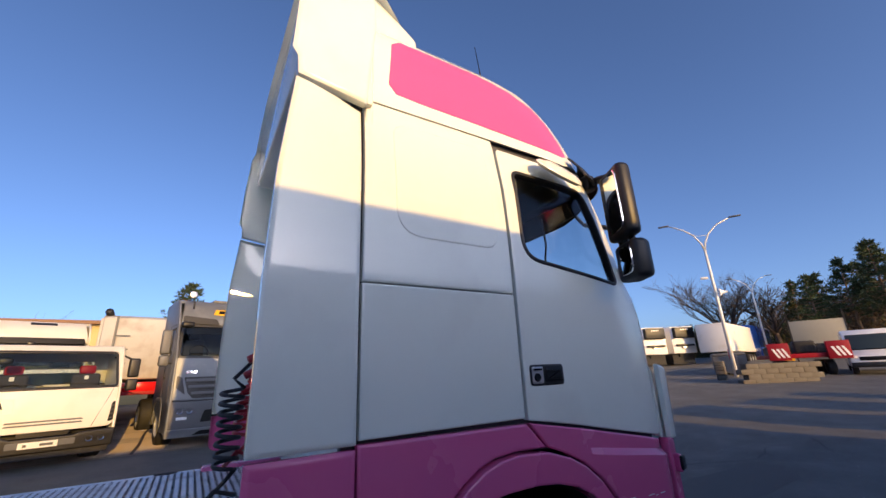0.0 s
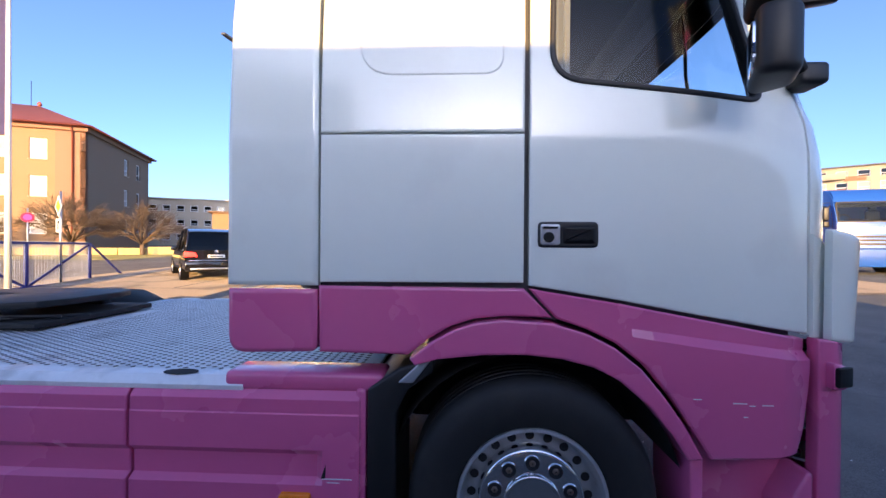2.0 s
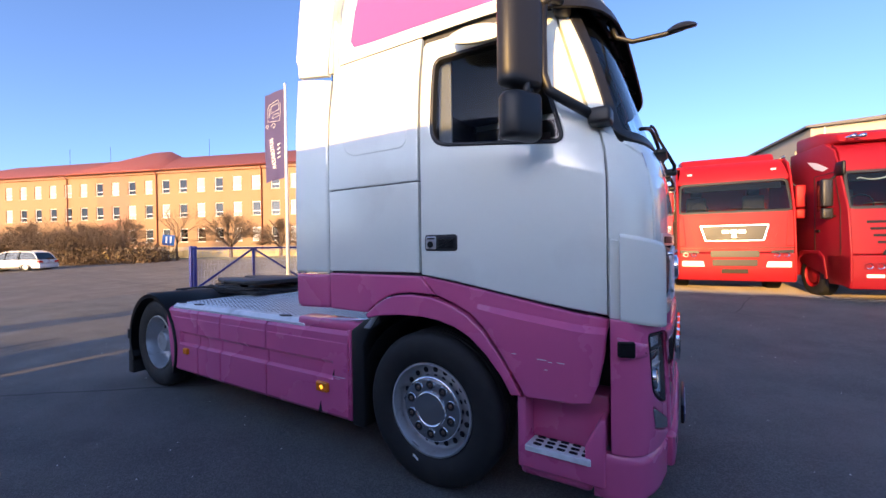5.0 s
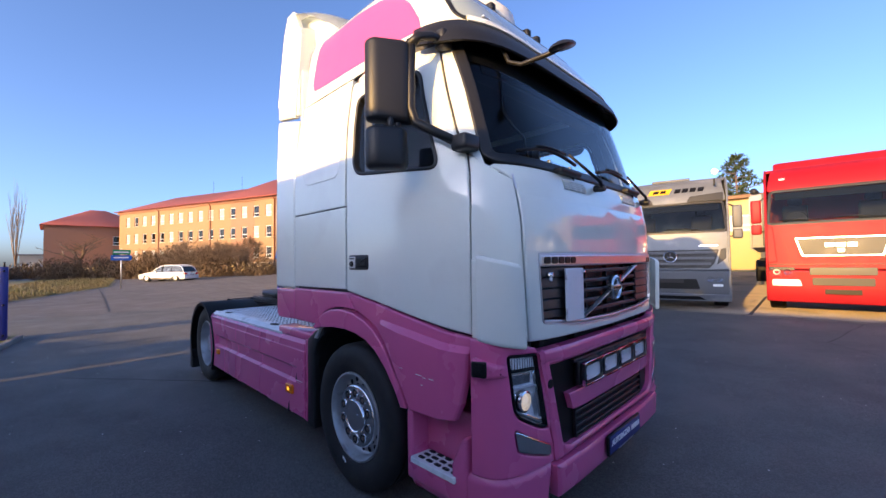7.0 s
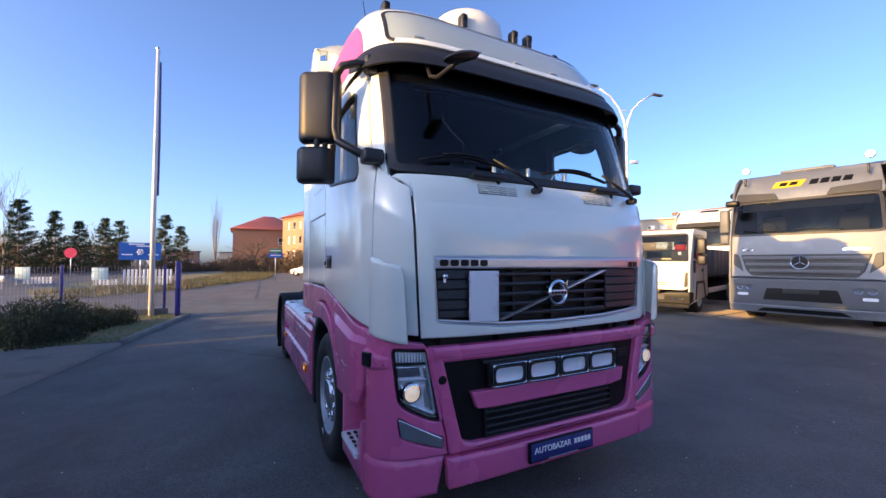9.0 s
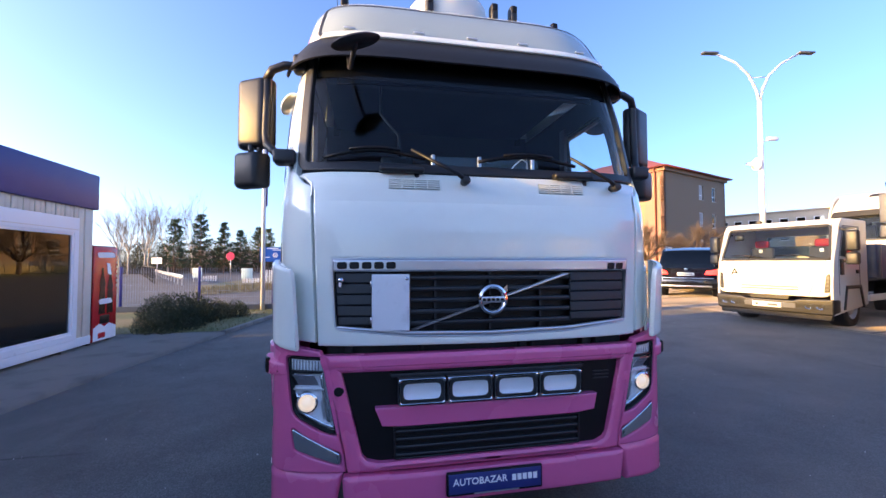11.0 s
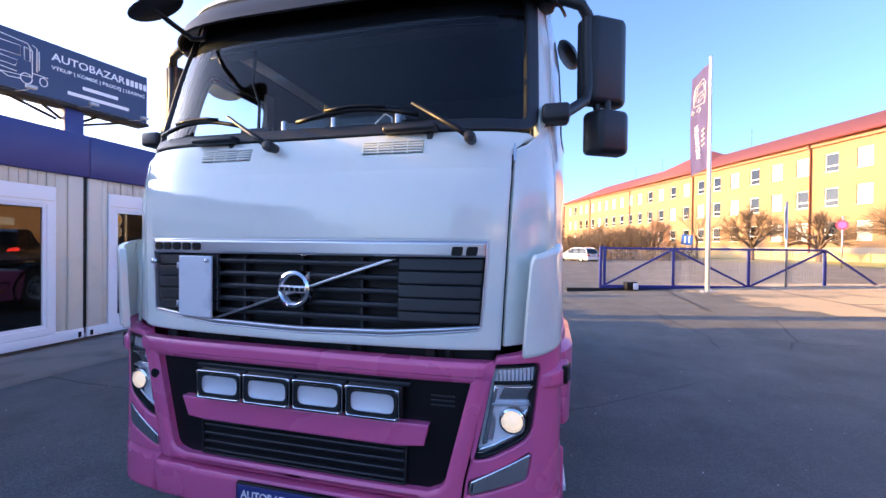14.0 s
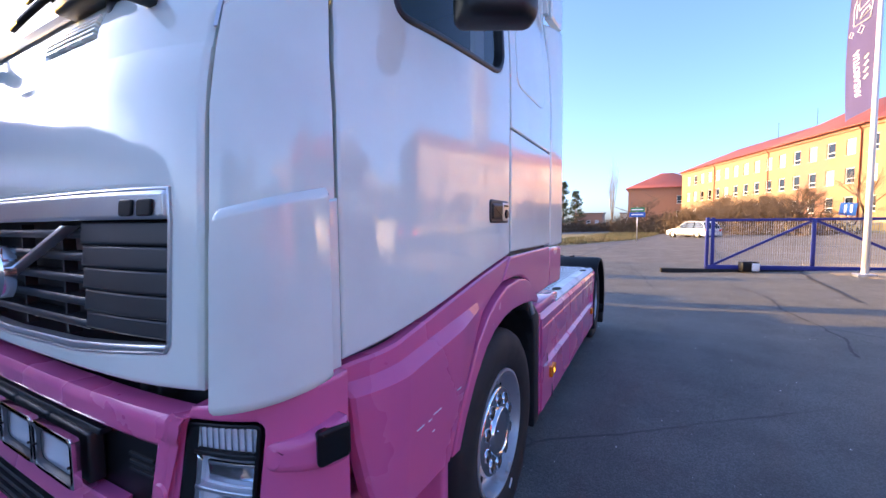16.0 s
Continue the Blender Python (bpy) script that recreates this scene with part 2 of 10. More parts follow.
def prism(poly, axis, a, b, bm=None, r=0.0, seg=2):
    """A polygon swept along an axis. poly holds the two other coordinates in order."""
    bm = bm or bmesh.new()
    def at(p, k):
        return {"x": (k, p[0], p[1]), "y": (p[0], k, p[1]), "z": (p[0], p[1], k)}[axis]
    lo = [bm.verts.new(at(p, a)) for p in poly]
    hi = [bm.verts.new(at(p, b)) for p in poly]
    fs = [bm.faces.new(lo[::-1]), bm.faces.new(hi)]
    n = len(poly)
    for i in range(n):
        fs.append(bm.faces.new((lo[i], lo[(i + 1) % n], hi[(i + 1) % n], hi[i])))
    bmesh.ops.recalc_face_normals(bm, faces=fs)
    if r:
        es = {e for f in fs for e in f.edges}
        bmesh.ops.bevel(bm, geom=list(es), offset=r, segments=seg, profile=0.5, affect="EDGES")
    return bm


def tube(pts, r, n=8, bm=None, r1=None, cap=True):
    """A round bar along a line of points, tapering from r to r1."""
    bm = bm or bmesh.new()
    pts = [Vector(p) for p in pts]
    rings = []
    ref = Vector((0, 0, 1))
    for i, p in enumerate(pts):
        d = (pts[min(i + 1, len(pts) - 1)] - pts[max(i - 1, 0)]).normalized()
        if abs(d.dot(ref)) > 0.95:
            ref = Vector((1, 0, 0)) if abs(d.x) < 0.9 else Vector((0, 1, 0))
        a = d.cross(ref).normalized()
        b = a.cross(d).normalized()
        ref = b
        rr = r if r1 is None else r + (r1 - r) * i / (len(pts) - 1)
        rings.append([bm.verts.new(p + rr * (math.cos(2 * math.pi * k / n) * a + math.sin(2 * math.pi * k / n) * b)) for k in range(n)])
    for u, v in zip(rings, rings[1:]):
        for k in range(n):
            bm.faces.new((u[k], u[(k + 1) % n], v[(k + 1) % n], v[k]))
    if cap:
        bm.faces.new(rings[0][::-1])
        bm.faces.new(rings[-1])
    return bm


def revolve(profile, axis="y", at=(0, 0, 0), n=40, bm=None, closed=False):
    """A profile of (radius, along) pairs turned round an axis through at."""
    bm = bm or bmesh.new()
    at = Vector(at)
    rings = []
    for r, s in profile:
        ring = []
        for k in range(n):
            c, q = r * math.cos(2 * math.pi * k / n), r * math.sin(2 * math.pi * k / n)
            ring.append(bm.verts.new(at + Vector({"y": (c, s, q), "x": (s, c, q), "z": (c, q, s)}[axis])))
        rings.append(ring)
    pairs = list(zip(rings, rings[1:]))
    if closed:
        pairs.append((rings[-1], rings[0]))
    fs = []
    for u, v in pairs:
        for k in range(n):
            fs.append(bm.faces.new((u[k], u[(k + 1) % n], v[(k + 1) % n], v[k])))
    if not closed:
        for ring, (r, s) in ((rings[0], profile[0]), (rings[-1], profile[-1])):
            if r < 0.2 * max(p[0] for p in profile):
                fs.append(bm.faces.new(ring))
    bmesh.ops.recalc_face_normals(bm, faces=fs)
    return bm


def rounded(poly, r, n=4):
    """The polygon with its corners rounded by r."""
    out = []
    for i, p in enumerate(poly):
        p, a, b = Vector(p), Vector(poly[i - 1]), Vector(poly[(i + 1) % len(poly)])
        rr = r[i] if isinstance(r, (list, tuple)) else r
        if rr <= 0:
            out.append(tuple(p))
            continue
        da, db = a - p, b - p
        ra, rb = min(rr, da.length * 0.48), min(rr, db.length * 0.48)
        s, e = p + da.normalized() * ra, p + db.normalized() * rb
        for k in range(n + 1):
            t = k / n
            out.append(tuple((1 - t) ** 2 * s + 2 * t * (1 - t) * p + t * t * e))
    return out


def shrink(poly, d):
    """The polygon moved inwards by d."""
    area = sum(poly[i - 1][0] * p[1] - p[0] * poly[i - 1][1] for i, p in enumerate(poly))
    sgn = 1 if area > 0 else -1
    out = []
    for i, p in enumerate(poly):
        p, a, b = Vector(p), Vector(poly[i - 1]), Vector(poly[(i + 1) % len(poly)])
        u, v = (p - a), (b - p)
        if u.length < 1e-6 or v.length < 1e-6:
            continue
        u.normalize()
        v.normalize()
        nu, nv = Vector((-u.y, u.x)) * sgn, Vector((-v.y, v.x)) * sgn
        m = nu + nv
        if m.length < 1e-4:
            m = nu
        m = m / max(0.35, m.dot(nu))
        out.append(tuple(p + m * d))
    return out


def panel(poly, fmap, thick=0.02, step=0.1, edge=0.006, holes=(), ulines=(), vlines=()):
    """A plate with rounded rims on a curved surface. poly and holes lie in (u, v); fmap gives a place and a normal."""
    bm = bmesh.new()
    edges = []
    for k, lp in enumerate((poly, *holes)):
        way = -1 if k else 1
        loops = [[tuple(p) for p in lp]]
        if edge:
            loops += [shrink(lp, way * edge), shrink(lp, way * edge * 1.9)]
        m = min(len(q) for q in loops)
        rings = [[bm.verts.new((u, v, -edge * 0.8 if i == 0 else 0)) for u, v in q[:m]] for i, q in enumerate(loops)]
        for a, b in zip(rings, rings[1:]):
            for i in range(m):
                bm.faces.new((a[i], a[(i + 1) % m], b[(i + 1) % m], b[i]))
        last = rings[-1]
        if holes:
            for i in range(m):
                e = bm.edges.get((last[i], last[(i + 1) % m])) or bm.edges.new((last[i], last[(i + 1) % m]))
                edges.append(e)
        else:
            bm.faces.new(last)
    if holes:
        bmesh.ops.triangle_fill(bm, use_beauty=True, edges=edges)
    us, vs = [p[0] for p in poly], [p[1] for p in poly]
    steps = step if isinstance(step, tuple) else (step, step)
    for ax, lo, hi, st, extra in ((0, min(us), max(us), steps[0], ulines), (1, min(vs), max(vs), steps[1], vlines)):
        cnt = max(1, int(round((hi - lo) / st)))
        for k in sorted([lo + (hi - lo) * i / cnt for i in range(1, cnt)] + list(extra)):
            co, no = Vector((0, 0, 0)), Vector((0, 0, 0))
            co[ax], no[ax] = k, 1
            bmesh.ops.bisect_plane(bm, geom=bm.verts[:] + bm.edges[:] + bm.faces[:], dist=1e-5, plane_co=co, plane_no=no)
    rim = [e for e in bm.edges if e.is_boundary]
    if thick:
        ret = bmesh.ops.extrude_edge_only(bm, edges=rim)
        for v in ret["geom"]:
            if isinstance(v, bmesh.types.BMVert):
                v.co.z = -thick
    for v in bm.verts:
        p, n = fmap(v.co.x, v.co.y)
        v.co = p + n * v.co.z
    bm.normal_update()
    c = sum((f.normal.dot((f.calc_center_median() - Vector((1.0, 0, f.calc_center_median().z)))) for f in bm.faces))
    if c < 0:
        bmesh.ops.reverse_faces(bm, faces=bm.faces[:])
    return bm


def flat(ox, axis):
    """A plane for panel(): x = ox, seen with (y, z); or y = ox, seen with (x, z); or z = ox, with (x, y)."""
    way = {"+x": Vector((1, 0, 0)), "-x": Vector((-1, 0, 0)), "+y": Vector((0, 1, 0)), "-y": Vector((0, -1, 0)), "+z": Vector((0, 0, 1))}[axis]
    def f(u, v):
        p = {"x": (ox, u, v), "y": (u, ox, v), "z": (u, v, ox)}[axis[1]]
        return Vector(p), way
    return f


def text_mesh(words, size, depth=0.004, align="CENTER", shear=0.0, space=1.0):
    """Raised lettering as a bmesh, lying in x (reading way) and y (up), facing +z."""
    cu = bpy.data.curves.new("lettering", "FONT")
    cu.body, cu.size, cu.extrude, cu.align_x, cu.align_y, cu.shear, cu.space_character = words, size, depth / 2, align, "CENTER", shear, space
    cu.resolution_u, cu.offset = 3, size * 0.012
    tmp = new("lettering_tmp", cu)
    me = bpy.data.meshes.new_from_object(tmp)
    bm = bmesh.new()
    bm.from_mesh(me)
    bpy.data.objects.remove(tmp)
    bpy.data.meshes.remove(me)
    bpy.data.curves.remove(cu)
    return bm

# ---- setting: ground, yard, road ----
def rise(x, y):
    """The yard climbs gently away from the kiosk and to the east."""
    h = 0.035 * min(max(y - 4.5, 0), 8) + 0.028 * min(max(y - 12.5, 0), 45)
    return h + 0.024 * min(max(x - 9, 0), 60)


def sheet(name, material, xs, ys, lift, label, category, kind="structure", inside=None):
    bm = bmesh.new()
    grid = [[bm.verts.new((x, y, rise(x, y) + lift)) for y in ys] for x in xs]
    for a in range(len(xs) - 1):
        for b in range(len(ys) - 1):
            cx, cy = (xs[a] + xs[a + 1]) / 2, (ys[b] + ys[b + 1]) / 2
            if inside is None or inside(cx, cy):
                bm.faces.new((grid[a][b], grid[a + 1][b], grid[a + 1][b + 1], grid[a][b + 1]))
    for v in [v for v in bm.verts if not v.link_faces]:
        bm.verts.remove(v)
    return tagged(part(name, bm, material), label, category, kind=kind)


def steps(a, b, n):
    return [float(v) for v in np.linspace(a, b, n + 1)]


ASPHALT = paving("dark_asphalt", (0.195, 0.197, 0.19), (0.098, 0.100, 0.096), (0.19, 0.188, 0.175), 130, 0.22, 0.22)
ROADGREY = paving("worn_road", (0.20, 0.185, 0.17), (0.115, 0.108, 0.10), (0.20, 0.18, 0.16), 90, 0.15, 0.3)
CONCRETE = surface("yard_concrete", (0.27, 0.225, 0.18), 0.88, var=0.2, scale=0.8, fine=70, bump=0.8, wear=((0.10, 0.095, 0.085), 0.7, 0.52, 0.66, 0.85), chalky=1.0)
PAVE = surface("pavement_concrete", (0.22, 0.215, 0.20), 0.9, var=0.2, scale=1.5, fine=90, bump=0.3, wear=((0.12, 0.12, 0.11), 2.0, 0.5, 0.7, 0.7), chalky=1.0)
GRIT = surface("pale_grit", (0.62, 0.61, 0.58), 0.7, var=0.3, bump=0.0)
TAR = surface("tar_seam", (0.03, 0.03, 0.032), 0.7, bump=0.1)
PATCH = surface("damp_asphalt", (0.085, 0.086, 0.084), 0.8, var=0.3, scale=1.2, fine=110, bump=0.3, chalky=1.0)
GRASS = surface("winter_grass", (0.13, 0.14, 0.05), 0.95, var=0.35, scale=1.5, fine=40, bump=0.5, wear=((0.24, 0.19, 0.09), 0.6, 0.45, 0.65, 0.9), chalky=1.0)
STRAW = surface("dry_grass", (0.24, 0.19, 0.085), 0.95, var=0.3, scale=0.7, fine=30, bump=0.5, wear=((0.16, 0.17, 0.06), 0.35, 0.5, 0.65, 0.8), chalky=1.0)

edge_x = [-900, -400, -200, -120] + steps(-90, 9, 33) + steps(12, 69, 19) + [90, 140, 250, 500, 900]
edge_y = [-900, -400, -150, -60, -20, 4.5] + steps(6.5, 12.5, 3) + steps(16, 57.5, 12) + [80, 140, 300, 600, 900]
sheet("ground", ASPHALT, edge_x, edge_y, 0.0, "dark worn asphalt yard that climbs gently", "ground")
sheet("road", ROADGREY, [-200, -120, -80, -60, -45, -35, -25, -18, -14.5, -13.3], [-60, -30, -20, -12, -8, -4, 0, 4.5, 8.5, 12.5, 17, 22, 27], 0.006, "grey worn public road beyond the gate", "road", inside=lambda x, y: y < 20 + 0.3 * (x + 14) * -0.4)
sheet("concrete_apron", CONCRETE, steps(-13.2, 15, 12), [11.2, 12.5, 15, 18, 22, 26, 32], 0.008, "tan stained concrete slabs of the parking row", "ground")
sheet("gate_apron", CONCRETE, steps(-13.2, -5.6, 12), steps(7.8, 11.2, 8), 0.008, "tan stained concrete by the gate", "ground", inside=lambda x, y: y > 8.9 + 0.16 * (x + 10) + 0.5 * math.sin(x * 1.9))
bm = bmesh.new()
verge_x = steps(-60, -16.5, 44)
rows_v = []
for x in verge_x:
    y_hi = float(np.interp(x, (-60, -54, -34.6, -21.5, -18, -16.5), (5.2, 5.6, 3.35, -1.5, -4.2, -5.6))) + 0.35 * noise.noise(Vector((x * 0.9, 3.1, 0)))
    y_lo = float(np.interp(x, (-60, -51, -41, -25, -16.5), (-3.0, -4.5, -9.0, -9.5, -6.2))) + 0.4 * noise.noise(Vector((x * 0.8, 9.7, 0)))
    rows_v.append([bm.verts.new((x, y_lo + (y_hi - y_lo) * k / 8, 0.02 + 0.05 * min(k, 8 - k) / 4 + 0.03 * noise.noise(Vector((x, k, 0))))) for k in range(9)])
for a, b in zip(rows_v, rows_v[1:]):
    for k in range(8):
        bm.faces.new((a[k], b[k], b[k + 1], a[k + 1]))
tagged(part("far_verge", bm, STRAW), "dry winter grass verge across the road", "grass", kind="structure")
bm = bmesh.new()
rnd = random.Random(17)
for k in range(9000):
    x = rnd.uniform(-58, -17)
    y_hi = float(np.interp(x, (-60, -54, -34.6, -21.5, -18, -16.5), (5.2, 5.6, 3.35, -1.5, -4.2, -5.6)))
    y = y_hi - rnd.random() ** 1.4 * 6.0 - 0.2
    if y < float(np.interp(x, (-60, -51, -41, -25, -16.5), (-3.0, -4.5, -9.0, -9.5, -6.2))):
        continue
    a, h = rnd.uniform(0, 6.3), rnd.uniform(0.06, 0.26)
    dx, dy = math.cos(a), math.sin(a)
    bm.faces.new([bm.verts.new(c) for c in ((x - dy * 0.03, y + dx * 0.03, 0.03), (x + dy * 0.03, y - dx * 0.03, 0.03), (x + dx * h * 0.5, y + dy * h * 0.5, 0.05 + h))])
tagged(part("dry_grass_tufts", bm, STRAW), "tufts of dry winter grass on the verge", "grass", kind="stuff")
sheet("school_lawn", GRASS, steps(-110, -20, 15), steps(20, 44, 8), 0.02, "short winter lawn before the school", "grass", inside=lambda x, y: y > 20.5 + 0.37 * (x + 33))
# joints and cracks in the concrete
for i, (x0, y0, x1, y1) in enumerate(((-12.5, 11.25, 14.5, 11.35), (-7.4, 11.3, -7.6, 25), (-4.9, 11.3, -5.1, 25), (-0.9, 11.3, -1.0, 25), (2.4, 11.3, 2.3, 25), (5.6, 11.3, 5.6, 25), (-12, 15.2, 12, 15.0), (-12.4, 8.2, -6, 7.7))):
    d = Vector((x1 - x0, y1 - y0, 0))
    nrm = Vector((-d.y, d.x, 0)).normalized() * 0.035
    bm = bmesh.new()
    pts = [Vector((x0, y0, 0)) + d * (k / 12) + nrm * random.uniform(-0.8, 0.8) for k in range(13)]
    vs = [(bm.verts.new((p.x + nrm.x, p.y + nrm.y, rise(p.x, p.y) + 0.012)), bm.verts.new((p.x - nrm.x, p.y - nrm.y, rise(p.x, p.y) + 0.012))) for p in pts]
    for a, b in zip(vs, vs[1:]):
        bm.faces.new((a[0], a[1], b[1], b[0]))
    tagged(part("pavement_seam", bm, TAR), "dark tar-filled joint in the concrete", "joint", kind="structure")
# wandering cracks in the asphalt and the road
def crack_line(name, pts, width, wander, label, lift=0.005):
    bm = bmesh.new()
    prev = None
    rnd = random.Random(len(pts) * 7 + int(abs(pts[0][0]) * 10))
    for (x0, y0), (x1, y1) in zip(pts, pts[1:]):
        cnt = max(2, int(math.hypot(x1 - x0, y1 - y0) / 0.16))
        for k in range(cnt + 1):
            t = k / cnt
            x, y = x0 + (x1 - x0) * t + rnd.uniform(-wander, wander), y0 + (y1 - y0) * t + rnd.uniform(-wander, wander)
            w = width * rnd.uniform(0.25, 1.0)
            dx, dy = (x1 - x0), (y1 - y0)
            d = math.hypot(dx, dy)
            a = [bm.verts.new((x + s_ * -dy / d * w, y + s_ * dx / d * w, rise(x, y) + lift)) for s_ in (1, -1)]
            if prev:
                bm.faces.new((prev[0], prev[1], a[1], a[0]))
            prev = a
    return tagged(part(name, bm, TAR), label, "crack", kind="structure")


crack_line("pavement_crack", [(-8.2, 6.1), (-6.3, 6.5), (-5.0, 6.45), (-3.3, 6.65), (-2.5, 6.5)], 0.022, 0.03, "thin dark crack in the asphalt")
crack_line("pavement_crack", [(-13.2, 3.6), (-9.4, 4.3), (-6.9, 4.6)], 0.02, 0.03, "thin dark crack in the asphalt")
crack_line("pavement_crack", [(6.5, 4.4), (8.4, 3.6), (9.6, 3.9), (11.5, 3.0)], 0.014, 0.03, "thin dark crack in the asphalt")
for y0, y1, x1 in ((1.5, 3.2, -46), (6.8, 8.9, -44), (11.4, 14.2, -42)):
    crack_line("road_seam", [(-13.6, y0), (-24, y0 + 0.35 * (y1 - y0)), (x1, y1)], 0.05, 0.04, "dark tar seam along the road", 0.012)
for x0 in (-18.5, -26.0, -33.5):
    crack_line("road_seam", [(x0, -1.0 if x0 > -20 else 3.5), (x0 - 1.2, 8.0), (x0 - 0.6, 16.5)], 0.045, 0.05, "dark tar seam across the road", 0.012)
# worn and damp patches on the asphalt
for cx, cy, sx, sy in ((6.6, 3.2, 1.5, 0.5), (9.0, 6.5, 1.2, 0.4)):
    bm = bmesh.new()
    ring = []
    for k in range(18):
        a = 2 * math.pi * k / 18
        q = 1 + 0.35 * noise.noise(Vector((cx + math.cos(a) * 1.3, cy + math.sin(a) * 1.3, 0)))
        px_, py_ = cx + sx * q * math.cos(a), cy + sy * q * math.sin(a)
        ring.append(bm.verts.new((px_, py_, rise(px_, py_) + 0.004)))
    bm.faces.new(ring)
    tagged(part("pavement_patch", bm, PATCH), "dark damp patch on the asphalt", "stain", kind="structure")
# grit on the asphalt
bm = bmesh.new()
rnd = random.Random(5)
for k in range(700):
    x, y = rnd.uniform(-7, 9), rnd.uniform(-1.2, 10)
    s = rnd.choice((0.003, 0.004, 0.005, 0.006, 0.008))
    z = rise(x, y)
    a = rnd.uniform(0, 6.3)
    vs = [bm.verts.new((x + s * math.cos(a + 2.1 * j), y + s * math.sin(a + 2.1 * j), z)) for j in range(3)]
    t = bm.verts.new((x, y, z + s))
    for j in range(3):
        bm.faces.new((vs[j], vs[(j + 1) % 3], t))
tagged(part("grit", bm, GRIT), "pale grit scattered on the asphalt", "grit", kind="stuff")

# kerbed strip before the kiosk and the planted corner
kerb_line = [(12.0, -1.95), (4.0, -1.9), (0.0, -1.73), (-1.7, -1.55), (-4.7, -1.05), (-6.7, -0.72), (-8.9, -0.35)]
bm = bmesh.new()
lo = [bm.verts.new((x, y, -0.02)) for x, y in kerb_line]
hi = [bm.verts.new((x, y - 0.02, 0.06)) for x, y in kerb_line]
bk = [bm.verts.new((x, -6.5, 0.09)) for x, y in kerb_line]
for k in range(len(kerb_line) - 1):
    if kerb_line[k][0] > -4:
        bm.faces.new((lo[k], lo[k + 1], hi[k + 1], hi[k]))
        bm.faces.new((hi[k], hi[k + 1], bk[k + 1], bk[k]))
for v in [v for v in bm.verts if not v.link_faces]:
    bm.verts.remove(v)
tagged(part("pavement", bm, PAVE), "grey concrete pavement in front of the kiosk", "pavement", kind="structure")
bm = bmesh.new()
pts = [(-4.7, -1.09), (-6.7, -0.76), (-9.0, -0.38), (-9.0, -6.5), (-4.7, -6.5)]
bm.faces.new([bm.verts.new((x, y, 0.075)) for x, y in pts])
tagged(part("planted_corner", bm, GRASS), "short green grass corner by the gate", "grass", kind="structure")
for k in range(4, 6):
    (x0, y0), (x1, y1) = kerb_line[k], kerb_line[k + 1]
    cnt = 3
    for j in range(cnt):
        a, b = j / cnt + 0.004, (j + 1) / cnt - 0.004
        q = [(x0 + (x1 - x0) * t, y0 + (y1 - y0) * t) for t in (a, b)]
        tagged(part("kerb", prism([q[0], q[1], (q[1][0], q[1][1] - 0.1), (q[0][0], q[0][1] - 0.1)], "z", -0.02, 0.085, None, 0.008), PAVE), "grey concrete kerb stone", "kerb", kind="structure")
# tufts of grass
bm = bmesh.new()
rnd = random.Random(7)
for k in range(2600):
    x, y = rnd.uniform(-9, -4.7), rnd.uniform(-3.6, -0.45)
    if y > -1.1 - 0.165 * (x + 4.7) - 0.05:
        continue
    a, h, w = rnd.uniform(0, 6.3), rnd.uniform(0.02, 0.07), 0.006
    dx, dy = math.cos(a), math.sin(a)
    bm.faces.new([bm.verts.new(c) for c in ((x - dy * w, y + dx * w, 0.075), (x + dy * w, y - dx * w, 0.075), (x + dx * h * 0.5, y + dy * h * 0.5, 0.075 + h))])
tagged(part("grass_blades", bm, GRASS), "short green grass blades", "grass", kind="stuff")
# unseen plain walls added on the kiosk side; their gaps let sun stripes through
for x0, x1, h in ((12.98, 15.45, 3.0), (16.3, 18.55, 2.9), (19.75, 21.2, 2.9), (22.7, 60, 1.3)):
    tagged(part("stripe_wall_south", box(x0, x1, -6.3, -6.0, -0.1, h), PAVE), "plain grey unseen wall added to cast shade stripes", "wall", kind="structure")

# ---- the tractor unit: its own x runs forward, y to its left, z up; the front axle stands at x = 1.40 ----
HW = ((1.0, 1.215), (2.2, 1.215), (2.5, 1.2), (2.8, 1.155), (2.9, 1.135), (3.02, 1.122), (3.25, 1.098), (3.39, 1.07), (3.46, 1.03), (3.53, 0.92), (3.575, 0.60))
XF = ((1.0, 2.735), (1.75, 2.735), (1.97, 2.705), (2.11, 2.645), (2.83, 2.42), (3.0, 2.36), (3.2, 2.23), (3.3, 2.15), (3.4, 2.04), (3.46, 1.93), (3.53, 1.75), (3.575, 1.4))
XS = ((1.0, 1.60), (1.9, 1.58), (2.11, 1.53), (2.83, 1.38), (3.0, 1.32), (3.2, 1.2), (3.3, 1.1), (3.4, 1.0), (3.46, 0.95), (3.53, 0.85), (3.575, 0.75))
EXP = ((1.9, 5.5), (2.1, 5.0), (2.8, 5.5), (3.1, 6.0))


def along(table, z):
    return float(np.interp(z, [p[0] for p in table], [p[1] for p in table]))


def skin(z):
    return along(HW, z), along(XS, z), along(XF, z), along(EXP, z)


def side_at(x, z):
    w, xs, xf, n = skin(z)
    q = min(max((x - xs) / (xf - xs), 0), 0.9999)
    return Vector((x, -w * (1 - q ** n) ** (1 / n), z))


def front_at(y, z):
    w, xs, xf, n = skin(z)
    q = min(abs(y) / w, 0.9999)
    return Vector((xs + (xf - xs) * (1 - q ** n) ** (1 / n), y, z))


def turn_at(th, z):
    w, xs, xf, n = skin(z)
    s = -1 if th > 0 else 1
    c, q = max(math.cos(th), 0), abs(math.sin(th))
    return Vector((xs + (xf - xs) * c ** (2 / n), s * w * q ** (2 / n), z))


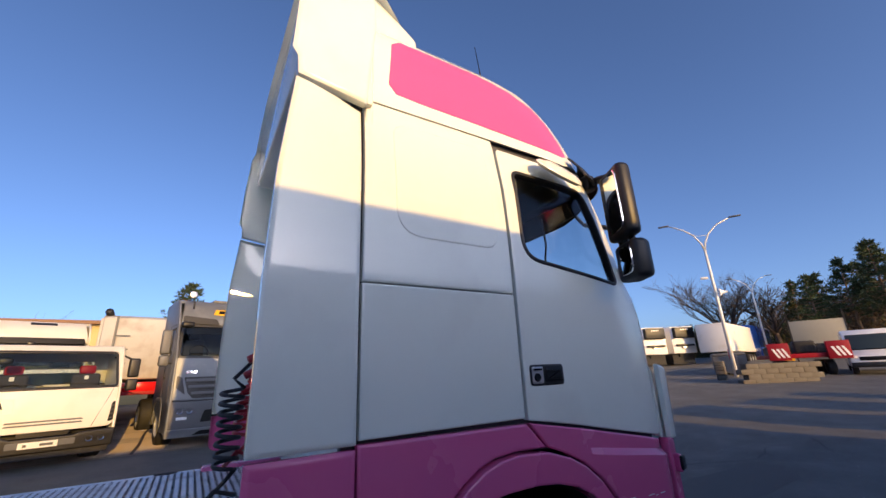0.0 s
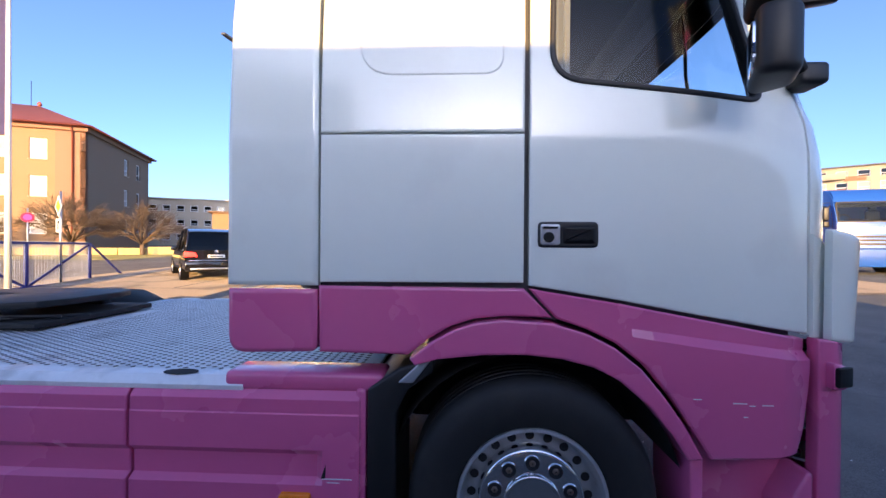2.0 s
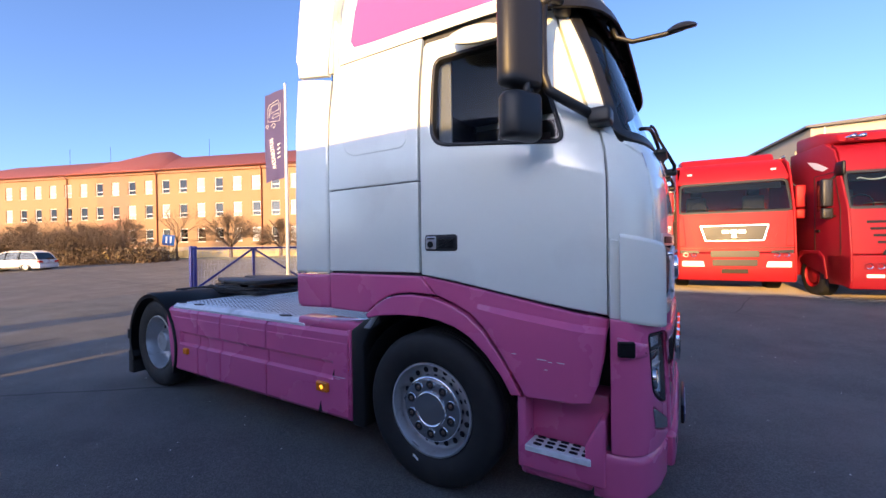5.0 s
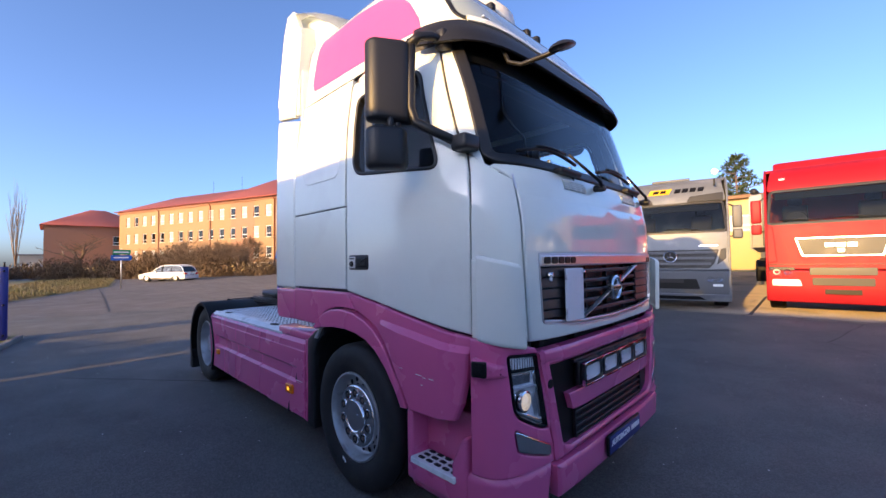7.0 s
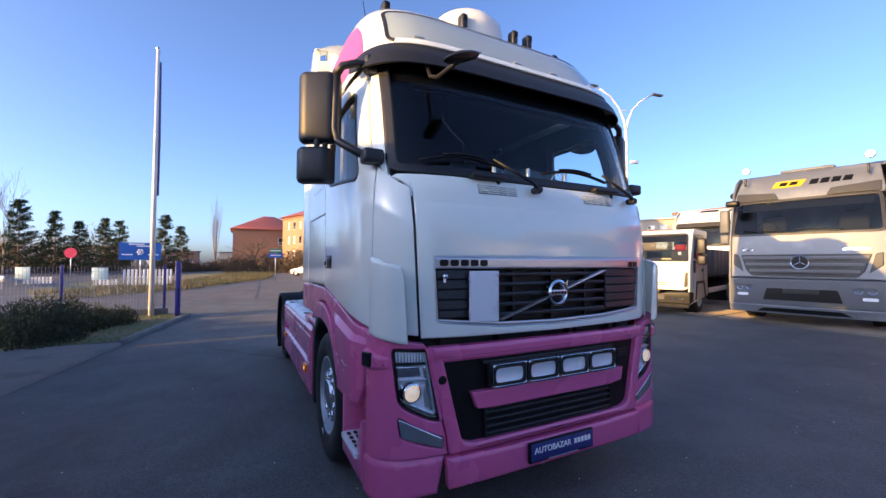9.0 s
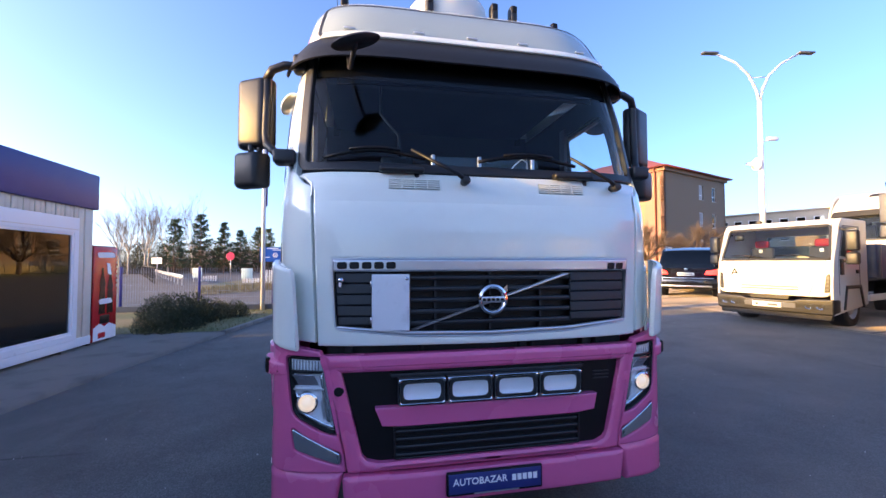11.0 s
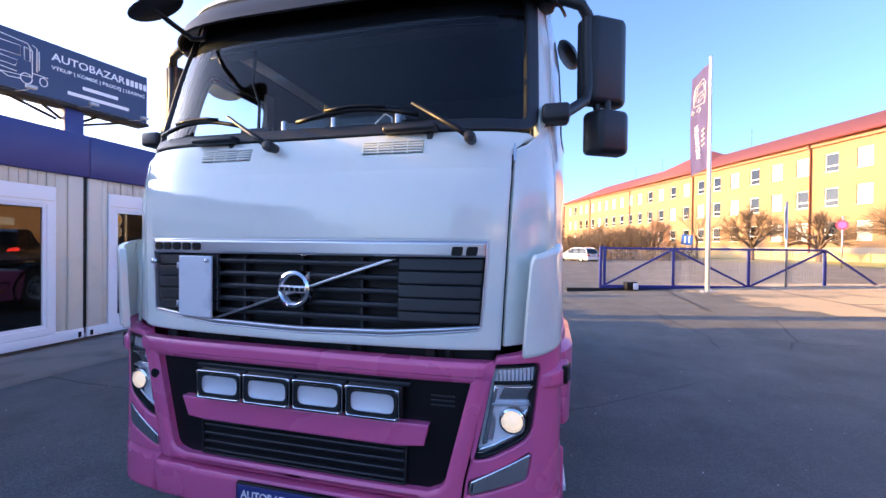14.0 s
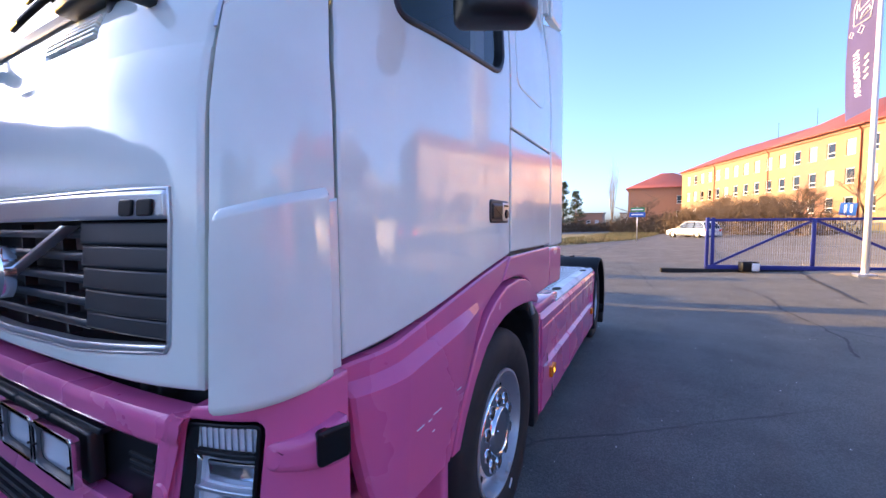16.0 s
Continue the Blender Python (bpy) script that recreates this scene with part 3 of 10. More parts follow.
def low_front(y, z):
    # the bumper has a squarer plan than the cab above it
    q = min(abs(y) / 1.19, 0.9999)
    return Vector((2.40 + 0.335 * (1 - q ** 4.2) ** (1 / 4.2), y, z))


def low_side(x, z):
    q = min(max((x - 2.40) / 0.335, 0), 0.9999)
    return Vector((x, -1.19 * (1 - q ** 4.2) ** (1 / 4.2), z))


def low_turn(th, z):
    s = -1 if th > 0 else 1
    return Vector((2.40 + 0.335 * max(math.cos(th), 0) ** (2 / 4.2), s * 1.19 * abs(math.sin(th)) ** (2 / 4.2), z))


def low_theta(y):
    return math.asin(min(1, (abs(y) / 1.19) ** 2.1))


def theta_of_y(y, z):
    w, xs, xf, n = skin(z)
    return math.asin(min(1, (abs(y) / w) ** (n / 2)))


def theta_of_x(x, z):
    w, xs, xf, n = skin(z)
    return math.acos(min(1, max(0, (x - xs) / (xf - xs)) ** (n / 2)))


def on(surf, off=0.0):
    """fmap for panel(): the surface, moved outwards by off, a number or a function of (u, v)."""
    def f(u, v):
        p, e = surf(u, v), 1e-3
        n = (surf(u + e, v) - surf(u - e, v)).cross(surf(u, v + e) - surf(u, v - e))
        if n.length < 1e-12:
            n = Vector((0, -1, 0))
        n.normalize()
        if n.dot(p - Vector((0.9, 0, p.z - 0.02))) < 0:
            n = -n
        return p + n * (off(u, v) if callable(off) else off), n
    return f


truck = thing("tractor_unit", "white and magenta two-axle tractor truck with high sleeper cab on asphalt", "truck", (0, 2.715, 0.05))
ARCH = [(0.91, 1.035), (1.0, 1.105), (1.08, 1.15), (1.17, 1.18), (1.28, 1.192), (1.46, 1.182), (1.60, 1.14), (1.70, 1.09), (1.80, 1.01), (1.89, 0.90), (1.96, 0.80), (2.03, 0.675)]
ARCH_IN = [(1.975, 0.67), (1.92, 0.76), (1.83, 0.87), (1.72, 0.965), (1.62, 1.015), (1.50, 1.045), (1.37, 1.058), (1.20, 1.055), (1.02, 1.035), (0.93, 1.01)]
WINDOW = rounded([(1.455, 2.69), (1.445, 2.125), (2.285, 2.03), (2.10, 2.69)], [0.07, 0.13, 0.09, 0.10], 6)
DOORLOW = [(1.372, 1.325), (1.49, 1.308), (1.72, 1.272), (2.05, 1.213), (2.47, 1.142)]


def fender_swell(x, z):
    # the pressed ledge that runs back along the wing
    line = 1.165 - (x - 1.75) * 0.125
    fade = min(1, max(0, (x - 1.72) / 0.25))
    return 0.036 * fade * min(1, max(0, (line - z) / 0.03)) - 0.012 * fade * min(1, max(0, (line - 0.08 - z) / 0.3))


def wing_map(u, v):
    # the wing in a frame whose level lines follow the ledge
    z = v - (u - 1.75) * 0.125
    tuck = 0.075 * max(0, (u - 2.31) / 0.16) ** 1.6
    return Vector((u, -1.215 - fender_swell(u, z) + tuck, z)), Vector((0, -1, 0))


def deflector_at(x, z):
    # the deflector stays upright behind the tapering cab
    q = min(1, max(0, (x - 0.36) / 0.16))
    return Vector((x, -1.222 + (1.222 - along(HW, z)) * 0.8 * q, z))


def skirt_shape(x, z):
    q = 0.0
    if z > 0.80:
        q -= 0.004
    if z > 0.855:
        q -= (z - 0.855) * 0.9
    if 0.515 < z < 0.655 and -1.70 < x < 0.56:
        ends = min(1, (x + 1.70) / 0.03, (0.56 - x) / 0.03)
        q -= 0.028 * ends * min(1, (z - 0.515) / 0.02, (0.655 - z) / 0.03)
    if z < 0.26:
        q -= (0.26 - z) * 0.8
    return q


def flat_side(x, z):
    return Vector((x, -1.215, z))


def turned(bm):
    # the mirrors are angled in towards the driver
    c = Vector((2.12, -1.40, 0))
    bm.transform(Matrix.Translation(c) @ Matrix.Rotation(radians(-32), 4, "Z") @ Matrix.Translation(-c))
    return bm


def kerb_shell():
    # a flat leaf-shaped shell that stands off the door's upper edge, tilted outwards
    bm = revolve([(0.004, 0.035), (0.09, 0.03), (0.14, 0.012), (0.15, 0.0), (0.13, -0.018), (0.01, -0.022)], "z", (0, 0, 0), 28)
    bm.transform(Matrix.Translation((1.80, -1.245, 2.715)) @ Matrix.Rotation(radians(10), 4, "Y") @ Matrix.Rotation(radians(52), 4, "X") @ Matrix.Diagonal((1.28, 0.62, 1.0, 1)))
    return bm


def cab_side(flip):
    S = on(side_at)
    def P(name, bm, m, parent=truck, label="", angle=50):
        return part(name, bm, m, parent, label, flip, angle)
    # white panels
    P("air_deflector", panel([(0.17, 1.315), (0.17, 1.9), (0.185, 2.37), (0.225, 2.815), (0.536, 2.765), (0.533, 2.3), (0.535, 1.315)], on(deflector_at), 0.04, 0.12, 0.012), WHITE, truck, "white side air deflector behind the cab")
    P("upper_deflector", panel([(0.232, 2.835), (0.225, 2.93), (0.20, 2.97), (0.215, 3.3), (0.24, 3.62), (0.30, 3.80), (0.42, 3.80), (0.60, 3.52), (0.60, 3.3), (0.545, 2.785)], on(lambda x, z: Vector((x, -1.222 + 0.06 * max(0, z - 2.9), z))), 0.05, 0.12, 0.012), WHITE, truck, "white upper roof deflector wing")
    P("lower_deflector", panel(rounded([(0.17, 1.30), (0.17, 1.04), (0.533, 1.05), (0.535, 1.30)], [0, 0.07, 0.03, 0]), S, 0.035, 0.12, 0.012), MAGENTA, truck, "magenta lower edge of the air deflector")
    P("gap_seal", box(0.49, 0.585, -1.175, -1.13, 1.06, 2.35, 0.004), BLACK, truck, "black rubber seal behind the deflector")
    P("gap_seal", box(0.50, 0.60, -1.12, -1.06, 2.35, 2.86, 0.004), BLACK, truck)
    P("gap_seal", box(0.50, 0.66, -1.03, -0.96, 2.86, 3.40, 0.004), BLACK, truck)
    P("deflector_cheek", panel([(-1.2, 2.80), (-0.9, 2.80), (-0.85, 3.66), (-1.17, 3.58)], flat(0.585, "+x"), 0.03, 0.3, 0.006), WHITE, truck, "white cheek between roof and deflector wing")
    up = P("sleeper_panel", panel([(0.545, 1.926), (1.352, 1.926), (1.352, 2.80), (1.35, 2.865), (0.56, 2.865), (0.55, 2.4)], S, 0.03, 0.1, 0.005), WHITE, truck, "white upper sleeper side panel")
    P("locker_cover", panel(rounded([(0.70, 2.15), (1.27, 2.15), (1.27, 2.77), (0.70, 2.77)], [0.14, 0.08, 0.1, 0.1], 6), on(side_at, 0.0035), 0.004, 0.1, 0.004), WHITE, up)
    P("lower_sleeper_panel", panel([(0.545, 1.33), (1.352, 1.335), (1.352, 1.918), (0.545, 1.918)], S, 0.03, 0.12, 0.005), WHITE, truck, "white locker door below the sleeper")
    P("sill_panel", panel([(0.54, 1.315), (1.355, 1.312), (1.465, 1.20), (1.28, 1.204), (1.16, 1.192), (1.07, 1.162), (0.985, 1.112), (0.90, 1.045), (0.545, 1.05)], S, 0.035, 0.12, 0.008), MAGENTA, truck, "magenta sill panel")
    # the door
    front = [(2.47, 1.5), (2.468, 1.85), (2.457, 1.98), (2.43, 2.09), (2.375, 2.2), (2.27, 2.55), (2.195, 2.80)]
    door = P("door", panel(DOORLOW + front + [(1.39, 2.815), (1.372, 2.79)], S, 0.035, 0.1, 0.005, holes=[WINDOW]), WHITE, truck, "white cab door")
    P("window_rubber", panel(WINDOW, on(side_at, 0.004), 0.05, 0.2, 0.006, holes=[shrink(WINDOW, 0.022)]), BLACK, door)
    P("window_glass", panel(shrink(WINDOW, 0.012), on(side_at, -0.02), 0.004, 0.15, 0.0), SIDE_GLASS, door, "clear side window")
    hx, hz = 1.405, 1.474
    P("handle_plate", panel(rounded([(hx, hz), (hx + 0.232, hz), (hx + 0.232, hz + 0.1), (hx, hz + 0.1)], 0.02), on(side_at, 0.006), 0.012, 0.2, 0.005), BLACK, door)
    P("handle_grip", panel(rounded([(hx + 0.095, hz + 0.015), (hx + 0.22, hz + 0.015), (hx + 0.22, hz + 0.085), (hx + 0.095, hz + 0.085)], 0.012), on(side_at, 0.012), 0.012, 0.2, 0.008), INK, door)
    P("lock_plate", panel(rounded([(hx + 0.01, hz + 0.01), (hx + 0.085, hz + 0.01), (hx + 0.085, hz + 0.09), (hx + 0.01, hz + 0.09)], 0.01), on(side_at, 0.009), 0.01, 0.2, 0.003), SATIN, door, "silver door lock plate")
    P("lock_cylinder", revolve([(0.004, 0), (0.017, 0.0), (0.021, 0.006), (0.021, 0.02)], "y", (hx + 0.042, -1.231, hz + 0.04), 20), INK, door)
    P("lock_writing_bar", box(hx + 0.02, hx + 0.075, -1.2262, -1.223, hz + 0.072, hz + 0.081), INK, door)
    # lower wing, arch and step
    wing = [(1.376, 1.312), (1.49, 1.294), (1.72, 1.258), (2.05, 1.198), (2.43, 1.13), (2.472, 1.118), (2.455, 0.93), (2.425, 0.78), (2.39, 0.695), (2.30, 0.685), (2.06, 0.675), (1.98, 0.80), (1.91, 0.905), (1.815, 1.022), (1.71, 1.105), (1.60, 1.157), (1.48, 1.198), (1.42, 1.262)]
    w = P("front_wing", panel([(x, z + (x - 1.75) * 0.125) for x, z in wing], wing_map, 0.04, (0.08, 0.06), 0.008, vlines=(1.165, 1.135), ulines=(1.72, 1.97, 2.31, 2.36, 2.42)), MAGENTA, truck, "magenta front wing with a pressed ledge and scratches", 14)
    for sx, sz, sl in ((1.985, 0.905, 0.03), (2.13, 0.893, 0.05), (2.19, 0.885, 0.02), (2.235, 0.888, 0.04), (2.17, 0.842, 0.015)):
        P("scratch", box(sx, sx + sl, -1.2165 - fender_swell(sx, sz), -1.205, sz, sz + 0.0035), LETTER, w)
    P("arch_lip", panel(ARCH + ARCH_IN, on(flat_side, lambda x, z: 0.022), 0.14, 0.06, 0.006), MAGENTA, truck, "magenta wheel arch lip")
    # inside of the arch
    bm = bmesh.new()
    ring = [(1.40 + 0.60 * math.cos(a), 0.45 + 0.60 * math.sin(a)) for a in np.linspace(radians(15), radians(170), 16)]
    for (x0, z0), (x1, z1) in zip(ring, ring[1:]):
        bm.faces.new([bm.verts.new(c) for c in ((x0, -1.17, z0), (x1, -1.17, z1), (x1, -0.65, z1), (x0, -0.65, z0))])
    bmesh.ops.remove_doubles(bm, verts=bm.verts[:], dist=1e-4)
    P("arch_liner", bm, DARK)
    P("arch_mudguard", prism([(0.735, 0.21), (0.735, 0.90), (0.86, 0.985), (1.0, 1.03), (1.0, 0.97), (0.90, 0.90), (0.85, 0.80), (0.855, 0.21)], "y", -1.2, -0.75, None, 0.012), BLACK, truck, "black plastic mudguard behind the front wheel")
    P("arch_bracket", prism([(0.86, 0.93), (0.98, 1.045), (1.01, 1.045), (0.92, 0.93)], "y", -1.21, -1.12, None, 0.006), STEEL)
    st = P("step_well", prism([(2.0, 0.27), (2.0, 0.665), (2.05, 0.665), (2.05, 0.40), (2.36, 0.40), (2.36, 0.47), (2.44, 0.62), (2.46, 0.62), (2.46, 0.27)], "y", -1.205, -0.9, None, 0.012), MAGENTA, truck, "magenta cab entry step")
    P("step_back", box(2.02, 2.46, -1.08, -0.9, 0.40, 0.70, 0.01), MAGENTA, st)
    tread = P("step_tread", panel(rounded([(2.045, -1.222), (2.395, -1.222), (2.36, -1.085), (2.06, -1.085)], 0.012), flat(0.408, "+z"), 0.03, 0.2, 0.004), ALU, st, "perforated aluminium step tread")
    for i in range(5):
        for j in range(3):
            x, y = 2.085 + i * 0.064, -1.198 + j * 0.043
            P("step_slot", panel(rounded([(x, y), (x + 0.045, y), (x + 0.045, y + 0.024), (x, y + 0.024)], 0.01, 3), flat(0.412, "+z"), 0.003, 0.2, 0.0), HOLE, tread)
    # side skirt in four pieces
    cuts = (-1.985, -1.352, -0.952, -0.252, 0.715)
    skirts = []
    for i, (a, b) in enumerate(zip(cuts, cuts[1:])):
        lo, hi = a + 0.006, b - 0.006
        poly = [(lo, 0.225), (hi, 0.225), (hi, 0.89), (lo, 0.89)]
        if i == 0:
            poly = [(-1.87, 0.235), (hi, 0.225), (hi, 0.89), (-1.985, 0.89)]
        sk = P("side_skirt", panel(poly, on(flat_side, skirt_shape), 0.03, (0.12, 0.09), 0.006, vlines=(0.515, 0.535, 0.625, 0.655, 0.80, 0.806, 0.855, 0.875, 0.26), ulines=[u for u in (-1.70, -1.67, 0.53, 0.56) if lo < u < hi]), MAGENTA, truck, "magenta plastic side skirt", 9)
        skirts.append(sk)
    P("skirt_top", box(0.14, 0.80, -1.19, -1.02, 0.88, 0.957, 0.02), MAGENTA, skirts[3])
    P("skirt_front_edge", box(0.69, 0.73, -1.2, -0.95, 0.23, 0.90, 0.012), MAGENTA, skirts[3])
    P("skirt_tear", prism([(0.555, 0.545), (0.575, 0.60), (0.573, 0.545)], "y", -1.2175, -1.2), HOLE, skirts[3])
    P("skirt_tear", prism([(0.395, 0.245), (0.425, 0.335), (0.435, 0.25)], "y", -1.2175, -1.2), HOLE, skirts[3])
    P("scratch", box(0.56, 0.68, -1.2172, -1.2, 0.541, 0.5445), LETTER, skirts[3])
    P("scratch", box(0.58, 0.63, -1.2172, -1.2, 0.527, 0.5295), LETTER, skirts[3])
    for sk, x, z, w_, h_, m in ((skirts[3], 0.39, 0.412, 0.125, 0.075, AMBER_LIT), (skirts[0], -1.60, 0.43, 0.085, 0.06, AMBER)):
        mk = P("side_marker", panel(rounded([(x, z), (x + w_, z), (x + w_, z + h_), (x, z + h_)], 0.012), on(flat_side, 0.022), 0.025, 0.2, 0.006), AMBER, sk, "amber side marker lamp")
        if m is AMBER_LIT:
            P("bulb", revolve([(0.002, -1.2405), (0.012, -1.2395), (0.02, -1.236)], "y", (x + w_ / 2, 0, z + h_ / 2), 14), AMBER_LIT, mk)
    # corner between door and bonnet
    z0, z1 = 1.115, 2.02
    th_in = lambda z: theta_of_y(along(((1.1, 0.947), (1.93, 0.986)), z), z)
    th_out = lambda z: theta_of_x(along(((1.9, 2.478), (1.98, 2.466), (2.1, 2.437)), z), z)
    corner = lambda u, v: turn_at(th_in(v) + (th_out(v) - th_in(v)) * u, v)
    cp = P("corner_panel", panel([(0, z0), (1, z0 + 0.02), (1, 2.10), (0.8, 2.075), (0.5, 2.03), (0.25, 1.985), (0.0, 1.955)], on(corner), 0.03, (0.1, 0.12), 0.006), WHITE, truck, "white rounded corner panel")
    def flap(u, v):
        # the air guide stands well off the cab at its inner edge
        k = 1 - u
        x, y = k * k * 2.53 + 2 * k * u * 2.69 + u * u * 2.728, k * k * 1.188 + 2 * k * u * 1.175 + u * u * 1.03
        return Vector((x, -y - 0.03 * u * min(1, max(0, v - 1.09) / 0.4), v))
    P("corner_flap", panel(rounded([(0.0, 1.12), (1.0, 1.082), (1.0, 1.50), (0.0, 1.555)], [0.02, 0.02, 0.07, 0.02], 5), on(flap), 0.03, (0.08, 0.12), 0.012), WHITE, cp, "white corner air flap")
    P("flap_web", panel([(0.0, 1.13), (0.9, 1.10), (0.9, 1.48), (0.0, 1.535)], on(lambda u, v: corner(1 - 0.62 * u, v), 0.012), 0.012, (0.1, 0.12), 0.004), WHITE, cp)
    # windscreen pillar
    def pillar(u, v):
        lo = theta_of_x(along(((2.0, 2.46), (2.1, 2.437), (2.2, 2.387), (2.55, 2.282), (2.80, 2.207), (2.9, 2.165)), v), v)
        hi = theta_of_y(along(((2.0, 1.08), (2.1, 1.08), (2.84, 1.064), (2.9, 1.06)), v), v)
        return turn_at(lo + (hi - lo) * u, v)
    P("windscreen_pillar", panel([(0, 2.112), (0.5, 2.075), (1, 2.032), (1, 2.88), (0, 2.88)], on(pillar), 0.035, (0.2, 0.1), 0.006), WHITE, truck, "white windscreen pillar")
    P("pillar_lining", panel([(-0.2, 2.04), (1.1, 2.04), (1.1, 2.9), (-0.2, 2.9)], on(pillar, -0.045), 0.01, (0.2, 0.1), 0.0), TRIM, truck)
    # bumper corner with lamps
    lampw = rounded([(-0.905, 1.035), (-0.832, 0.645), (-0.89, 0.655), (-1.058, 0.745), (-1.092, 1.045)], [0.012, 0.015, 0.03, 0.05, 0.02], 4)
    fog = rounded([(-0.815, 0.545), (-0.812, 0.49), (-1.045, 0.57), (-1.062, 0.675)], [0.012, 0.015, 0.02, 0.015], 4)
    # the surround, with openings for the two lamps
    T = on(low_turn)
    def tz(poly):
        return [(low_theta(y), z) for y, z in poly]
    th_end = math.acos((0.085 / 0.335) ** 2.1)
    b1 = P("bumper_corner", panel(tz([(0.925, 1.072), (0.905, 1.03), (0.818, 0.625), (0.80, 0.56), (0.785, 0.452)]) + [(th_end, 0.452), (th_end, 1.128), (1.1, 1.115)], T, 0.05, (0.06, 0.06), 0.006, holes=[tz(shrink(lampw, -0.008)), tz(shrink(fog, -0.006))]), MAGENTA, truck, "magenta bumper corner")
    th_lip = low_theta(0.80)
    P("bumper_lip_side", panel([(0.0, 0.447), (1.0, 0.447), (1.0, 0.215), (0.05, 0.245)], on(lambda u, v: low_turn(th_lip + (math.pi / 2 - th_lip) * u, v), 0.004), 0.05, (0.06, 0.06), 0.02), MAGENTA, b1)
    P("lip_return", box(2.0, 2.393, -1.18, -0.9, 0.215, 0.40, 0.03), MAGENTA, b1)
    P("tow_cap", revolve([(0.003, 0), (0.024, 0), (0.03, 0.004)], "y", (2.515, -1.174, 0.547), 20), INK, b1)
    mk = P("corner_marker_housing", panel(rounded([(2.515, 0.94), (2.648, 0.945), (2.648, 1.005), (2.515, 1.045)], 0.015), on(low_side, lambda x, z: 0.008 + 0.03 * min(1, max(0, (2.66 - x) / 0.1))), 0.05, 0.04, 0.012), MAGENTA, b1)
    P("corner_marker", panel(rounded([(2.518, 0.952), (2.582, 0.952), (2.582, 1.03), (2.518, 1.03)], 0.01), on(low_side, 0.042), 0.02, 0.05, 0.005), INK, mk, "dark lens of the corner marker lamp")
    for i in range(3):
        for j in range(3):
            P("marker_led", panel([(2.535 + i * 0.013, 0.968 + j * 0.018), (2.545 + i * 0.013, 0.968 + j * 0.018), (2.545 + i * 0.013, 0.980 + j * 0.018), (2.535 + i * 0.013, 0.980 + j * 0.018)], on(low_side, 0.047), 0.004, 0.1, 0), LENS, mk)
    # headlamp: dark rim, bright bowl, fluted indicator on top, reflector, projector
    deep = lambda d: on(low_front, d)
    hl = P("headlamp", panel(lampw, deep(-0.034), 0.03, 0.04, 0.0), LAMPBACK, truck, "clear headlamp with chrome reflectors and a lit projector")
    P("headlamp_rim", panel(lampw, deep(-0.002), 0.06, 0.05, 0.003, holes=[shrink(lampw, 0.008)]), INK, hl)
    P("indicator", panel([(-0.924, 1.015), (-0.914, 0.968), (-1.08, 0.972), (-1.084, 1.03)], deep(-0.022), 0.02, 0.03, 0.004), SPOTGLASS, hl, "fluted clear indicator glass")
    for i in range(9):
        yy = -0.93 - i * 0.0165
        P("indicator_flute", panel([(yy, 0.972), (yy, 1.018 + 0.0012 * i), (yy - 0.005, 1.018 + 0.0012 * i), (yy - 0.005, 0.972)], deep(-0.017), 0.006, 0.2, 0.001), CHROME, hl)
    P("lamp_divider", panel([(-0.914, 0.966), (-0.912, 0.956), (-1.078, 0.958), (-1.08, 0.970)], deep(-0.012), 0.03, 0.03, 0.002), INK, hl)
    P("reflector", panel([(-0.955, 0.95), (-0.93, 0.885), (-1.07, 0.885), (-1.075, 0.95)], on(low_front, lambda u, v: -0.03 + 0.8 * max(0, v - 0.885) ** 1.3), 0.01, 0.02, 0.004), CHROME, hl)
    P("lamp_divider", panel([(-0.905, 0.878), (-0.903, 0.868), (-1.066, 0.868), (-1.068, 0.878)], deep(-0.016), 0.03, 0.03, 0.002), SATIN, hl)
    c = low_front(-0.985, 0.805)
    P("projector", revolve([(0.040, 0.02), (0.045, 0.042), (0.054, 0.038), (0.064, -0.01)], "x", (c.x - 0.05, c.y, c.z), 28), CHROME, hl)
    P("projector_lens", revolve([(0.003, 0.045), (0.020, 0.042), (0.033, 0.034), (0.041, 0.02)], "x", (c.x - 0.05, c.y, c.z), 24), WARM_LIT, hl, "glowing headlamp projector lens")
    P("lamp_bezel", panel([(-0.847, 0.68), (-0.845, 0.665), (-0.89, 0.672), (-1.045, 0.753), (-1.055, 0.85), (-1.043, 0.85), (-1.03, 0.765), (-0.90, 0.70)], deep(-0.018), 0.02, 0.03, 0.004), CHROME, hl)
    P("lamp_bezel", panel([(-0.912, 0.95), (-0.866, 0.70), (-0.885, 0.705), (-0.928, 0.94)], deep(-0.018), 0.02, 0.04, 0.004), CHROME, hl)
    P("lamp_facet", panel([(-0.90, 0.86), (-0.876, 0.715), (-0.91, 0.712), (-0.925, 0.80)], deep(-0.03), 0.01, 0.03, 0.003), SATIN, hl)
    P("headlamp_cover", panel(shrink(lampw, 0.008), deep(0.0), 0.004, 0.05, 0.0), LENS, hl).visible_shadow = False
    fl = P("fog_lamp", panel(fog, deep(-0.04), 0.02, 0.06, 0.0), LAMPBACK, truck, "clear chrome-rimmed fog lamp")
    P("fog_rim", panel(fog, deep(0.003), 0.05, 0.05, 0.004, holes=[shrink(fog, 0.01)]), CHROME, fl)
    for yy, zz, rr in ((-0.885, 0.545, 0.027), (-0.985, 0.592, 0.036)):
        c2 = low_front(yy, zz)
        P("fog_reflector", revolve([(0.002, -0.02), (rr * 0.6, -0.012), (rr, 0.008)], "x", (c2.x - 0.03, c2.y, c2.z), 20), CHROME, fl)
